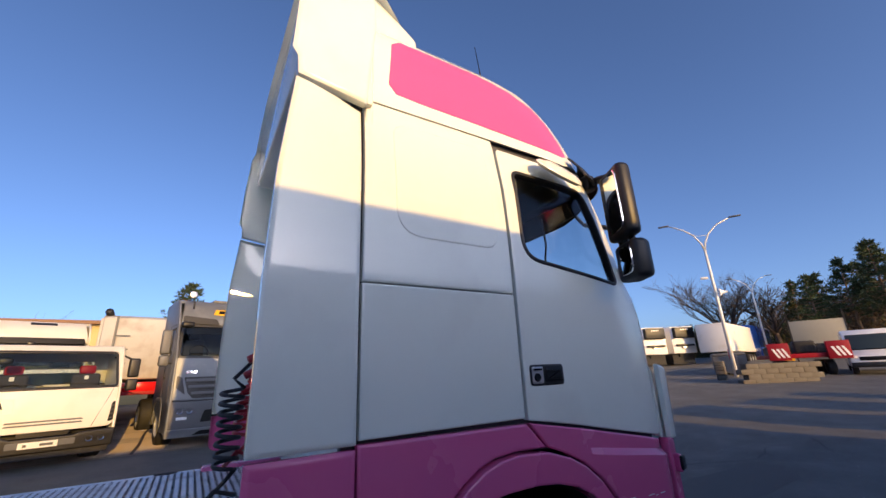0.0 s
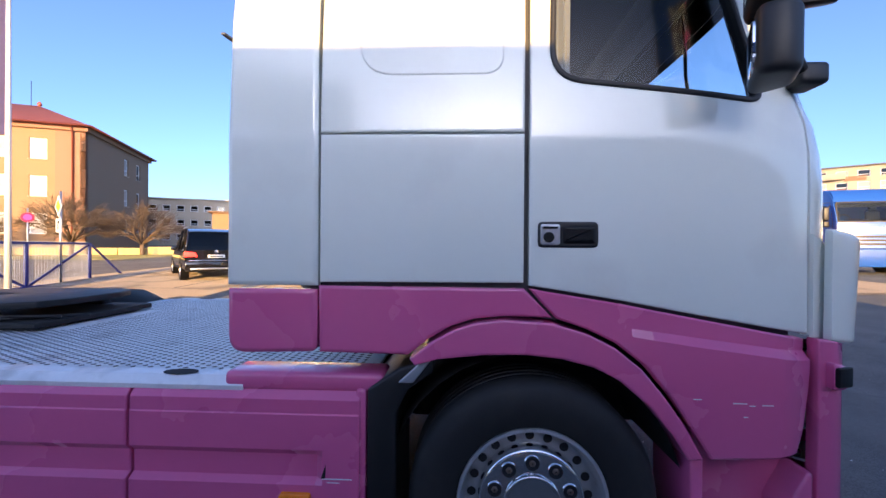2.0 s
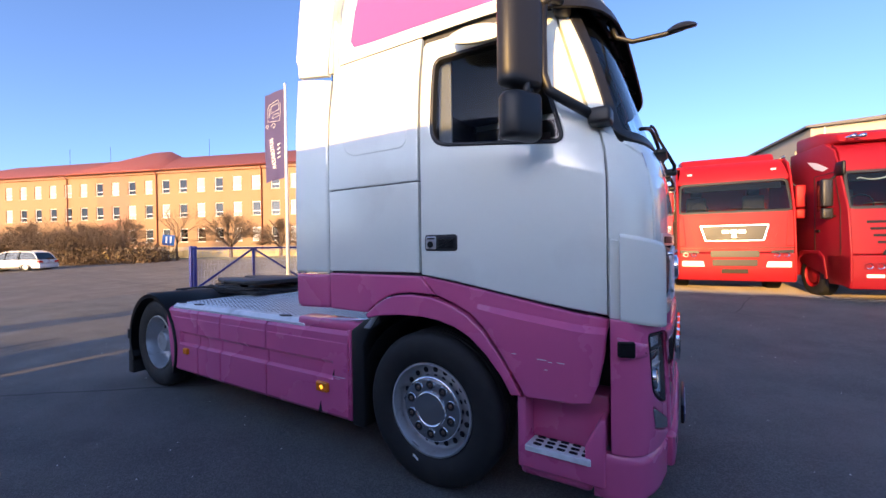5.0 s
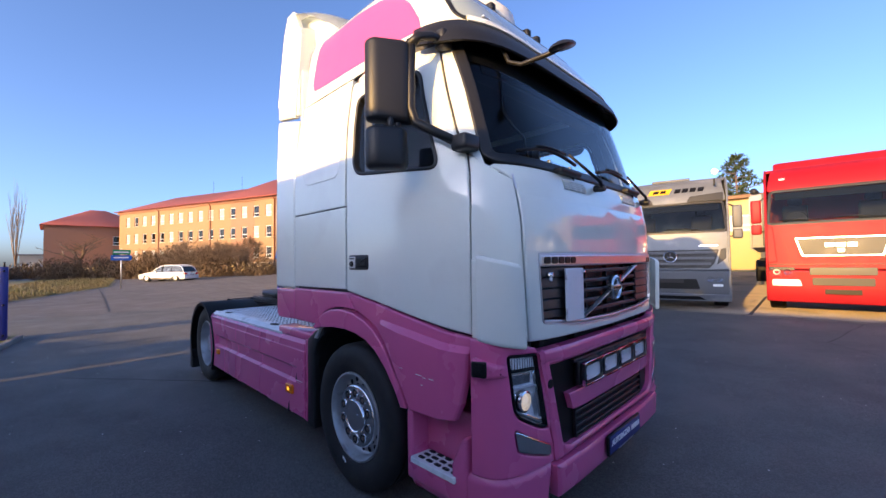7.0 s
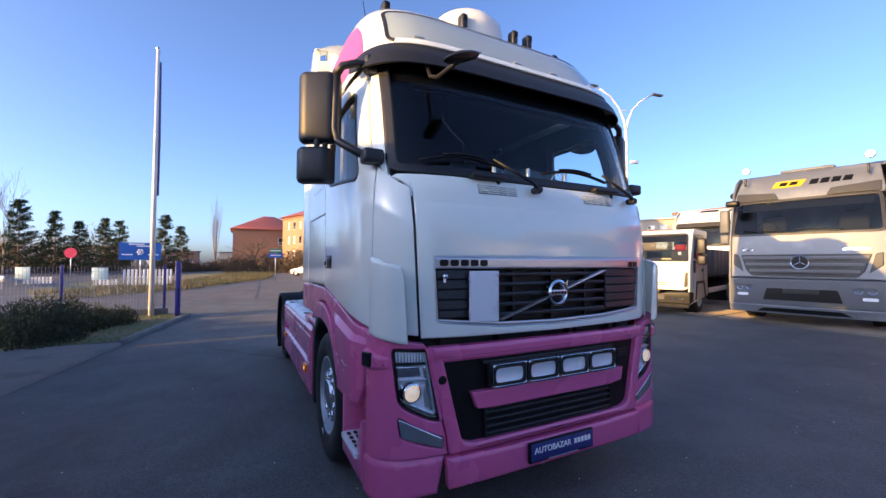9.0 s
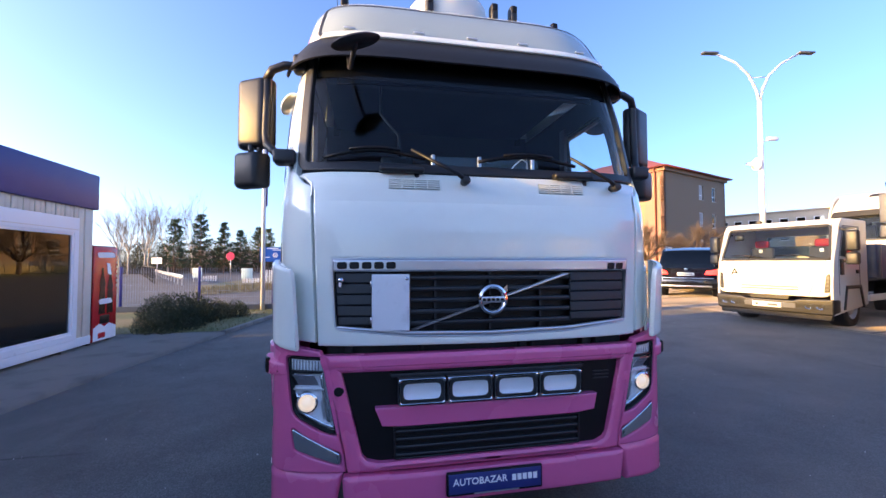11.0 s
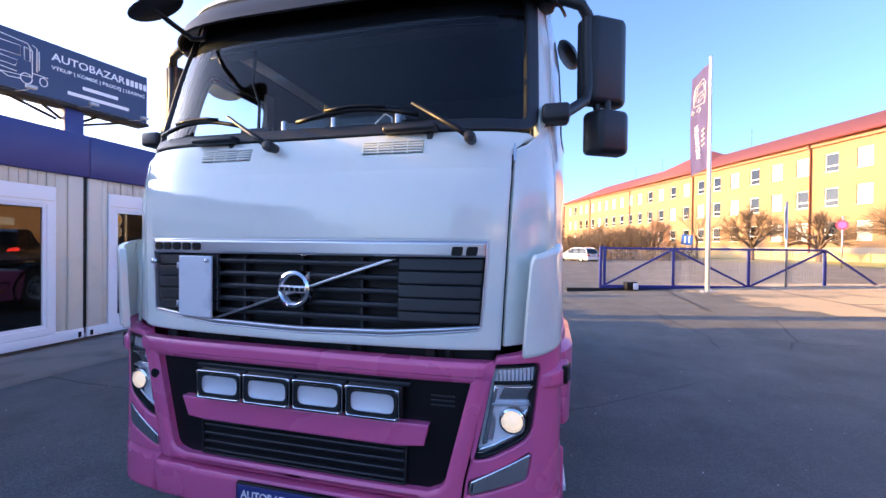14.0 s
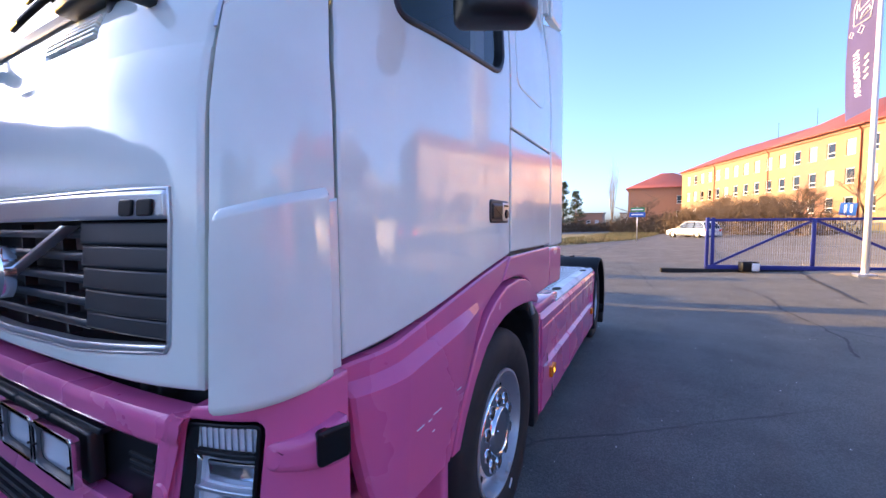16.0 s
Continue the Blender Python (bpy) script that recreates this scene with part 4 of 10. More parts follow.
    P("fog_cover", panel(shrink(fog, 0.008), deep(0.0), 0.004, 0.05, 0.0), LENS, fl).visible_shadow = False
    # mirrors
    mh = P("mirror_housing", turned(prism([(2.075, -1.53), (2.06, -1.275), (2.11, -1.265), (2.175, -1.31), (2.18, -1.49), (2.14, -1.535)], "z", 2.28, 2.73, None, 0.03, 3)), BLACK, truck, "black main mirror housing on a tubular arm")
    P("mirror_pane", turned(panel(rounded([(-1.505, 2.315), (-1.295, 2.315), (-1.295, 2.695), (-1.505, 2.695)], 0.04), flat(2.064, "-x"), 0.01, 0.3, 0.004)), MIRROR, mh)
    P("mirror_arm", tube([(2.195, -1.32, 2.71), (2.225, -1.28, 2.765), (2.245, -1.20, 2.79), (2.245, -1.10, 2.79)], 0.027, 10), BLACK, mh)
    P("mirror_arm_foot", box(2.205, 2.29, -1.15, -1.06, 2.74, 2.86, 0.025, 3), BLACK, mh)
    P("mirror_arm", tube([(2.20, -1.31, 2.74), (2.195, -1.315, 2.55), (2.20, -1.32, 2.36), (2.225, -1.305, 2.28), (2.42, -1.18, 2.15)], 0.026, 10), BLACK, mh)
    P("mirror_bracket", box(2.39, 2.50, -1.215, -1.09, 2.105, 2.19, 0.02, 3), BLACK, mh)
    P("wide_mirror_housing", turned(prism([(2.085, -1.53), (2.07, -1.31), (2.12, -1.30), (2.20, -1.335), (2.205, -1.49), (2.16, -1.535)], "z", 2.02, 2.245, None, 0.028, 3)), BLACK, truck, "black wide-angle mirror housing")
    P("wide_mirror_pane", turned(panel(rounded([(-1.505, 2.05), (-1.335, 2.05), (-1.335, 2.215), (-1.505, 2.215)], 0.035), flat(2.074, "-x"), 0.01, 0.3, 0.004)), MIRROR, truck)
    P("mirror_joint", tube([(2.15, -1.42, 2.22), (2.15, -1.42, 2.32)], 0.018, 10), BLACK, truck)
    P("mirror_joint", tube([(2.15, -1.37, 2.22), (2.15, -1.37, 2.32)], 0.018, 10), BLACK, truck)
    P("kerb_mirror", kerb_shell(), WHITE if not flip else BLACK, truck, "kerb mirror above the door window")
    # wheels: front
    def wheel(x, front):
        y0 = -1.20 if front else -1.17
        R = 0.5
        tyre_w = 0.30 if front else 0.62
        prof = [(0.295, y0 + 0.03), (0.32, y0 + 0.008), (0.40, y0 - 0.005), (0.455, y0 + 0.0), (0.485, y0 + 0.02), (R, y0 + 0.05)]
        for g in (0.085, 0.13, 0.175, 0.22):
            prof += [(R, y0 + g - 0.008), (R - 0.012, y0 + g - 0.005), (R - 0.012, y0 + g + 0.005), (R, y0 + g + 0.008)]
        prof += [(R, y0 + 0.255), (0.485, y0 + 0.28), (0.45, y0 + 0.30), (0.295, y0 + 0.28)]
        if front:
            rim = [(0.305, y0 + 0.035), (0.302, y0 + 0.012), (0.29, y0 + 0.01), (0.281, y0 + 0.03), (0.275, y0 + 0.07), (0.266, y0 + 0.092), (0.25, y0 + 0.098), (0.207, y0 + 0.09), (0.19, y0 + 0.055), (0.06, y0 + 0.055), (0.05, y0 + 0.07), (0.003, y0 + 0.07)]
        else:
            rim = [(0.305, y0 + 0.035), (0.302, y0 + 0.012), (0.29, y0 + 0.01), (0.278, y0 + 0.04), (0.268, y0 + 0.10), (0.262, y0 + 0.15), (0.24, y0 + 0.165), (0.17, y0 + 0.175), (0.12, y0 + 0.175), (0.12, y0 + 0.07), (0.105, y0 + 0.05), (0.003, y0 + 0.05)]
        wh = P("wheel", revolve(rim, "y", (x, 0, 0.45), 56), STEEL, truck, "steel front wheel with ten nuts" if front else "deep-dish steel rear wheel")
        P("tyre", revolve(prof, "y", (x, 0, 0.45), 64, closed=True), RUBBER, wh, "black truck tyre")
        if not front:
            inner = [(r, y + 0.33) for r, y in prof]
            P("tyre", revolve(inner, "y", (x, 0, 0.45), 48, closed=True), RUBBER, wh, "black truck tyre")
            P("drum", revolve([(0.20, y0 + 0.2), (0.26, y0 + 0.2), (0.26, y0 + 0.6)], "y", (x, 0, 0.45), 32), DARK, wh)
        else:
            P("hub_cap", revolve([(0.003, y0 + 0.016), (0.098, y0 + 0.017), (0.104, y0 + 0.010), (0.110, y0 + 0.009), (0.115, y0 + 0.013), (0.119, y0 + 0.05)], "y", (x, 0, 0.45), 40), CHROME, wh, "polished round hub cap with a raised ring")
            P("wheel_cover", revolve([(0.112, y0 + 0.028), (0.198, y0 + 0.030), (0.208, y0 + 0.033), (0.213, y0 + 0.042), (0.215, y0 + 0.09)], "y", (x, 0, 0.45), 56), CHROME, wh, "polished cover disc round the hub")
            P("inner_disc", revolve([(0.003, y0 + 0.1), (0.30, y0 + 0.1)], "y", (x, 0, 0.45), 32), DARK, wh)
            P("cap_bar", prism([(x - 0.03, 0.43), (x + 0.045, 0.47), (x + 0.043, 0.474), (x - 0.032, 0.434)], "y", y0 + 0.012, y0 + 0.02), CHROME, wh)
        for k in range(10):
            a = 2 * math.pi * (k + 0.5) / 10
            nx, nz = x + 0.158 * math.cos(a), 0.45 + 0.158 * math.sin(a)
            d = 0.029 if front else 0.175
            if front:
                P("nut_ring", revolve([(0.027, y0 + 0.028), (0.028, y0 + 0.022), (0.031, y0 + 0.022), (0.033, y0 + 0.03)], "y", (nx, 0, nz), 18), CHROME, wh)
            P("nut_well", revolve([(0.003, y0 + d - 0.004), (0.028, y0 + d - 0.003)], "y", (nx, 0, nz), 14), HOLE, wh)
            P("nut", revolve([(0.003, y0 + d - (0.008 if front else 0.02)), (0.010, y0 + d - (0.008 if front else 0.02)), (0.014, y0 + d - 0.005), (0.014, y0 + d + 0.01)], "y", (nx, 0, nz), 6), NUTSTEEL, wh)
        for k in range(20 if front else 10):
            a = 2 * math.pi * k / (20 if front else 10)
            rr, dd = (0.241, y0 + 0.0955) if front else (0.222, y0 + 0.168)
            nx, nz = x + rr * math.cos(a), 0.45 + rr * math.sin(a)
            P("vent_hole", revolve([(0.002, dd - 0.0045), (0.019 if front else 0.023, dd - 0.004)], "y", (nx, 0, nz), 12), HOLE, wh)
        if front:
            P("tyre_mark", prism([(x - 0.13, 0.13), (x - 0.09, 0.105), (x - 0.085, 0.115), (x - 0.125, 0.142)], "y", y0 + 0.0, y0 + 0.02), LETTER, wh)
            P("balance_weight", prism([(x - 0.135, 0.215), (x - 0.09, 0.19), (x - 0.085, 0.20), (x - 0.13, 0.226)], "y", y0 + 0.006, y0 + 0.02), SATIN, wh)
    wheel(1.40, True)
    wheel(-2.31, False)
    # rear wing
    bm = bmesh.new()
    prev = None
    for k in range(21):
        a = radians(-28 + 236 * k / 20)
        rr = 0.565
        ring = []
        for yy, dr in ((-1.225, -0.05), (-1.23, -0.012), (-1.20, 0.0), (-0.60, 0.0), (-0.57, -0.03)):
            rib = 0.008 if (k % 2 and -1.21 < yy < -0.58) else 0
            ring.append(bm.verts.new((-2.31 + (rr + dr + rib) * math.cos(a), yy, 0.45 + (rr + dr + rib) * math.sin(a))))
        if prev:
            for i in range(4):
                bm.faces.new((prev[i], prev[i + 1], ring[i + 1], ring[i]))
        prev = ring
    bmesh.ops.solidify(bm, geom=bm.faces[:], thickness=0.012)
    rw = P("rear_mudguard", bm, BLACK, truck, "ribbed black plastic rear mudguard")
    P("mud_flap", box(-2.95, -2.83, -1.21, -0.6, 0.03, 0.30, 0.01), RUBBER, rw)
    P("mud_flap", prism([(-1.86, 0.28), (-1.80, 0.28), (-1.79, 0.62), (-1.84, 0.62)], "y", -1.2, -0.62, None, 0.008), BLACK, rw)
    # chassis rail
    P("chassis_rail", prism([(-0.43, 0.72), (-0.36, 0.72), (-0.36, 0.91), (-0.43, 0.91)], "x", -3.1, 2.35), DARK, truck, "dark steel chassis rail")
    P("tank", box(-1.85, 0.68, -1.15, -0.5, 0.27, 0.86, 0.08, 3), DARK, truck, "dark tank behind the skirt")
    P("wing_stay", tube([(-2.31, -0.4, 0.85), (-2.31, -0.9, 1.02)], 0.02), DARK)
    # dark body behind the panels, and the inside of the cab
    body = P("cab_shell", panel([(0.54, 1.06), (1.3, 1.2), (2.42, 1.12), (2.42, 2.06), (2.34, 2.25), (2.21, 2.74), (2.14, 2.9), (0.56, 2.9)], on(side_at, -0.036), 0.02, 0.2, 0.0, holes=[shrink(WINDOW, -0.02)]), TRIM, truck, "dark inner cab wall")
    P("curtain", prism([(1.46, -1.12), (1.475, -1.10), (1.49, -1.125), (1.505, -1.10), (1.52, -1.125), (1.535, -1.10), (1.55, -1.115), (1.545, -1.09), (1.46, -1.09)], "z", 2.12, 2.76), CURTAIN, body)
    # roof strake
    P("roof_joint", panel([(0.56, 2.872), (2.02, 2.872), (2.02, 2.886), (0.56, 2.886)], on(side_at, 0.002), 0.006, 0.2, 0.002), WHITE, truck)


for side_flip in (False, True):
    cab_side(side_flip)

# roof shell: rings over height, from the rear edge round the front
bm = bmesh.new()
zs = [2.882, 2.95, 3.02, 3.1, 3.2, 3.3, 3.36, 3.40, 3.43, 3.46, 3.49, 3.52, 3.54, 3.56]
rows = []
for z in zs:
    row = []
    xs = along(XS, z)
    for x in np.linspace(0.56, xs, 7)[:-1]:
        row.append(bm.verts.new((x, -along(HW, z), z)))
    for th in np.linspace(math.pi / 2, -math.pi / 2, 41):
        row.append(bm.verts.new(turn_at(th, z)))
    for x in np.linspace(xs, 0.56, 7)[1:]:
        row.append(bm.verts.new((x, along(HW, z), z)))
    rows.append(row)
for u, v in zip(rows, rows[1:]):
    for k in range(len(u) - 1):
        bm.faces.new((u[k], u[k + 1], v[k + 1], v[k]))
top = rows[-1]
n = len(top)
for k in range(n // 2 - 1 + n % 2):
    a, b, c, d = top[k], top[k + 1], top[n - 2 - k], top[n - 1 - k]
    if len({a, b, c, d}) == 4:
        bm.faces.new((a, b, c, d))
    elif len({a, b, c, d}) == 3:
        bm.faces.new((a, b, d))
roof = part("roof", bm, WHITE, truck, "white high roof of the sleeper cab")
# rear wall of the cab and spoiler
part("rear_wall", box(0.56, 0.60, -1.17, 1.17, 1.06, 3.2, 0.01), WHITE, truck, "white rear wall of the cab")
bm = bmesh.new()
prev = None
for k in range(9):
    t = k / 8
    x, z = 0.95 - 0.68 * t, 3.50 + 0.48 * (1 - (1 - t) ** 2)
    w = 0.98 + 0.19 * min(1, t * 1.6)
    ring = [bm.verts.new((x, y * w, z - (0.08 + 0.16 * t) * abs(y) ** 4)) for y in np.linspace(-1, 1, 15)]
    if prev:
        for i in range(14):
            bm.faces.new((prev[i], prev[i + 1], ring[i + 1], ring[i]))
    prev = ring
bmesh.ops.solidify(bm, geom=bm.faces[:], thickness=0.03)
part("roof_spoiler", bm, WHITE, roof)
part("spoiler_body", prism([(0.30, 3.30), (0.29, 3.84), (0.45, 3.80), (0.66, 3.70), (0.92, 3.50), (0.95, 3.30)], "y", -1.04, 1.04, None, 0.02), WHITE, roof)
for flip in (False, True):
    pk = [(0.70, 3.03), (0.735, 3.35), (0.80, 3.405), (1.3, 3.40), (1.6, 3.365), (1.80, 3.30), (1.93, 3.19), (2.03, 3.04), (2.055, 2.965), (2.0, 2.945), (1.7, 2.95), (1.3, 2.96), (0.9, 2.965), (0.74, 2.975)]
    part("roof_graphic", panel(pk, on(side_at, 0.003), 0.003, 0.08, 0.002), ROSE, roof, "bright pink rounded stripe on the roof side", flip)
# roof front glass, light strip and sun visor
pane = rounded([(-0.985, 2.995), (0.985, 2.995), (0.955, 3.315), (-0.955, 3.315)], 0.05)
rp = part("roof_front_pane", panel(pane, on(front_at, 0.004), 0.006, 0.08, 0.003), PANEGREY, roof, "grey-green glass panel over the windscreen")
part("pane_rubber", panel(shrink(pane, -0.02), on(front_at, 0.007), 0.01, 0.08, 0.003, holes=[shrink(pane, 0.004)]), BLACK, rp)
for y in (-0.8, -0.36, 0.0, 0.36, 0.8):
    c = front_at(y, 3.03)
    part("strip_lamp", box(c.x, c.x + 0.02, y - 0.035, y + 0.035, 3.024, 3.036, 0.004), SATIN, rp)
strip = part("visor_strip", panel([(-0.96, 2.93), (0.96, 2.93), (0.95, 2.985), (-0.95, 2.985)], on(front_at, lambda u, v: 0.03 + (2.985 - v) * 0.3), 0.02, 0.08, 0.008), WHITE, truck, "white strip above the sun visor")
TH = 1.29
def visor_at(u, v):
    z = 2.955 - 0.185 * v - 0.02 * (abs(u) / TH) ** 3
    p = turn_at(u, max(z, 2.85))
    out = Vector((math.cos(u * 0.75), -math.sin(u * 0.75), 0))
    return Vector((p.x, p.y, z)) + out * (0.02 + 0.085 * max(v, 0) ** 0.9 + 0.02 * (abs(u) / TH) ** 2)
vis = part("sun_visor", panel(rounded([(-TH, 0.0), (TH, 0.0), (TH, 0.85), (TH - 0.2, 1.0), (-TH + 0.2, 1.0), (-TH, 0.85)], [0, 0, 0.1, 0.1, 0.1, 0.1]), on(visor_at), 0.012, (0.1, 0.2), 0.008), BLACK, truck, "smoked black sun visor")
for y in (-0.82, -0.5, -0.18, 0.18, 0.5, 0.82):
    c = front_at(y, 2.99)
    part("visor_clip", box(c.x + 0.02, c.x + 0.045, y - 0.02, y + 0.02, 2.94, 2.956, 0.004), INK, vis)
    part("visor_stay", tube([(c.x + 0.04, y, 2.84), (c.x + 0.10, y, 2.80)], 0.008, 6), DARK, vis)
# windscreen
ws = rounded([(-1.06, 2.07), (-0.5, 2.058), (0.5, 2.058), (1.06, 2.07), (1.045, 2.90), (-1.045, 2.90)], [0.07, 0, 0, 0.07, 0.03, 0.03], 4)
wsr = part("windscreen_rubber", panel(shrink(ws, -0.018), on(front_at, 0.004), 0.03, 0.08, 0.005, holes=[shrink(ws, 0.035)]), BLACK, truck)
part("windscreen", panel(ws, on(front_at, -0.012), 0.005, 0.1, 0.0), SCREEN_GLASS, wsr, "large dark curved windscreen")
part("screen_band", panel([(-1.01, 2.70), (-0.7, 2.66), (0.7, 2.66), (1.01, 2.70), (1.0, 2.89), (-1.0, 2.89)], on(front_at, -0.03), 0.004, 0.1, 0.0), INK, wsr)
# bonnet with its openings
grille = [(-0.862, 1.556), (-0.862, 1.48), (-0.845, 1.20), (-0.83, 1.185), (-0.45, 1.142), (0.0, 1.13), (0.45, 1.142), (0.84, 1.182), (0.853, 1.20), (0.874, 1.48), (0.874, 1.556)]
vents = [[(s * 0.425 - 0.14, 1.942), (s * 0.425 + 0.14, 1.942), (s * 0.425 + 0.14, 2.0), (s * 0.425 - 0.14, 2.0)] for s in (-1.0, 1.06)]
bon = part("bonnet", panel([(-0.935, 1.10), (0.0, 1.088), (0.935, 1.10), (0.974, 1.93), (0.99, 1.962), (1.03, 2.005), (1.07, 2.028), (1.04, 2.045), (0.5, 2.038), (0.0, 2.036), (-0.5, 2.038), (-1.04, 2.045), (-1.07, 2.028), (-1.03, 2.005), (-0.99, 1.962), (-0.974, 1.93)], on(front_at, lambda u, v: -0.004 if v > 1.86 else 0.0), 0.04, 0.09, 0.008, holes=[grille, *vents], vlines=(1.855, 1.865)), WHITE, truck, "white front bonnet flap")
for v in vents:
    part("vent_back", panel(v, on(front_at, -0.03), 0.01, 0.1, 0.0), HOLE, bon)
    for i in range(5):
        z = 1.945 + i * 0.0125
        part("vent_slat", panel([(v[0][0], z), (v[1][0], z), (v[1][0], z + 0.006), (v[0][0], z + 0.006)], on(front_at, 0.001), 0.02, 0.15, 0.001), WHITE, bon)
    for i in (1, 2, 3):
        y = v[0][0] + 0.07 * i
        part("vent_rib", panel([(y - 0.003, 1.942), (y + 0.003, 1.942), (y + 0.003, 2.0), (y - 0.003, 2.0)], on(front_at, 0.0), 0.02, 0.15, 0.001), WHITE, bon)
for y in (-0.98, 0.98):
    part("bonnet_slot", panel([(y - 0.004, 1.90), (y + 0.004, 1.90), (y + 0.004, 1.98), (y - 0.004, 1.98)], on(front_at, 0.002), 0.004, 0.1, 0.0), SATIN, bon)
for y in (-0.495, 0.53):
    c = front_at(y, 2.04)
    hd = part("grab_handle", box(c.x - 0.02, c.x + 0.05, y - 0.125, y + 0.125, 2.03, 2.066, 0.016, 3), BLACK, bon, "black grab handle below the windscreen")
    part("handle_post", box(c.x - 0.02, c.x + 0.01, y + 0.07, y + 0.10, 1.995, 2.04, 0.008), BLACK, hd)
# grille
part("grille_back", panel(shrink(grille, -0.01), on(front_at, -0.075), 0.01, 0.12, 0.0), INK, bon)
trim_hi = part("grille_header", panel(rounded([(-0.858, 1.488), (0.87, 1.488), (0.872, 1.553), (-0.86, 1.553)], 0.012), on(front_at, 0.006), 0.03, 0.1, 0.006), SATIN, bon, "brushed silver bar over the grille")
part("grille_frame", panel(shrink(grille, -0.003), on(front_at, 0.004), 0.03, 0.12, 0.002, holes=[shrink(grille, 0.004)]), SATIN, bon)
lowtrim = [(-0.835, 1.19), (-0.45, 1.148), (0.0, 1.136), (0.45, 1.148), (0.845, 1.188), (0.845, 1.20), (0.45, 1.168), (0.0, 1.156), (-0.45, 1.168), (-0.835, 1.203)]
part("grille_sill", panel(lowtrim, on(front_at, 0.004), 0.03, 0.1, 0.004), SATIN, bon)
for i in range(5):
    z = 1.452 - i * 0.061
    part("grille_slat", panel([(-0.452, z - 0.012), (0.492, z - 0.012), (0.492, z + 0.012), (-0.452, z + 0.012)], on(front_at, -0.018), 0.05, 0.15, 0.006), GREYP, bon)
for y0, y1, e0, e1 in ((-0.85, -0.45, 0.018, 0.0), (0.49, 0.862, 0.0, 0.018)):
    for i in range(5):
        z = 1.483 - i * 0.0585
        lo_z = z - 0.0555 + (0.0 if i < 4 else 0.012)
        part("grille_blank", panel([(y0 + e0 * (i + 1) / 5, lo_z), (y1 - e1 * (i + 1) / 5, lo_z), (y1 - e1 * i / 5, z), (y0 + e0 * i / 5, z)], on(front_at, lambda u, v, z=z: -0.016 + 0.006 * (z - v) / 0.055), 0.02, 0.15, 0.004), GREYP, bon)
for y in (-0.31, 0.005, 0.31):
    part("grille_post", panel([(y - 0.006, 1.16), (y + 0.006, 1.16), (y + 0.006, 1.48), (y - 0.006, 1.48)], on(front_at, -0.035), 0.03, 0.2, 0.0), GREYP, bon)
part("grille_diagonal", panel([(-0.445, 1.178), (-0.415, 1.178), (0.485, 1.475), (0.44, 1.475)], on(front_at, 0.012), 0.03, 0.15, 0.005), SATIN, bon, "silver diagonal bar")
c = front_at(0.0, 1.33)
bd = part("badge_ring", revolve([(0.058, -0.01), (0.06, 0.018), (0.071, 0.026), (0.083, 0.018), (0.085, -0.01)], "x", (c.x + 0.012, 0.002, 1.332), 40, closed=True), CHROME, bon, "round chrome badge")
part("badge_arrow", prism([(0.055, 1.385), (0.085, 1.415), (0.085, 1.375)], "x", c.x, c.x + 0.03), CHROME, bd)
part("badge_bar", box(c.x, c.x + 0.036, -0.072, 0.076, 1.315, 1.349, 0.004), SATIN, bd)
for i in range(5):
    part("badge_mark", box(c.x + 0.03, c.x + 0.0385, -0.06 + i * 0.026, -0.042 + i * 0.026, 1.324, 1.34), INK, bd)
for i in range(5):
    y = -0.835 + i * 0.0635
    part("maker_mark", panel(rounded([(y, 1.503), (y + 0.05, 1.503), (y + 0.05, 1.54), (y, 1.54)], 0.012, 3), on(front_at, 0.012), 0.006, 0.2, 0.002), INK, trim_hi)
for y in (0.726, 0.787):
    part("model_mark", panel(rounded([(y, 1.495), (y + 0.046, 1.495), (y + 0.052, 1.533), (y + 0.006, 1.533)], 0.008, 3), on(front_at, 0.012), 0.006, 0.2, 0.002), INK, trim_hi)
wp = part("blank_plate", panel([(-0.655, 1.178), (-0.458, 1.174), (-0.459, 1.474), (-0.656, 1.474)], on(front_at, 0.02), 0.012, 0.2, 0.004), surface("plate_metal", (0.72, 0.75, 0.78), 0.4, var=0.05, scale=6, wear=((0.45, 0.46, 0.47), 9, 0.55, 0.7, 0.6)), bon, "blank pale metal warning-plate holder")
part("plate_clip", tube([(c.x + 0.02, -0.475, 1.452), (c.x + 0.035, -0.475, 1.452)], 0.009, 8), CHROME, wp)
for zz in (1.22, 1.41):
    part("plate_hinge", tube([(c.x + 0.012, -0.66, zz), (c.x + 0.012, -0.66, zz + 0.03)], 0.006, 6), SATIN, wp)
part("key_lock", tube([(c.x - 0.02, -0.815, 1.445), (c.x + 0.016, -0.815, 1.445)], 0.013, 10), CHROME, bon)
part("key_tag", box(c.x + 0.0, c.x + 0.014, -0.825, -0.812, 1.41, 1.44, 0.003), LETTER, bon)
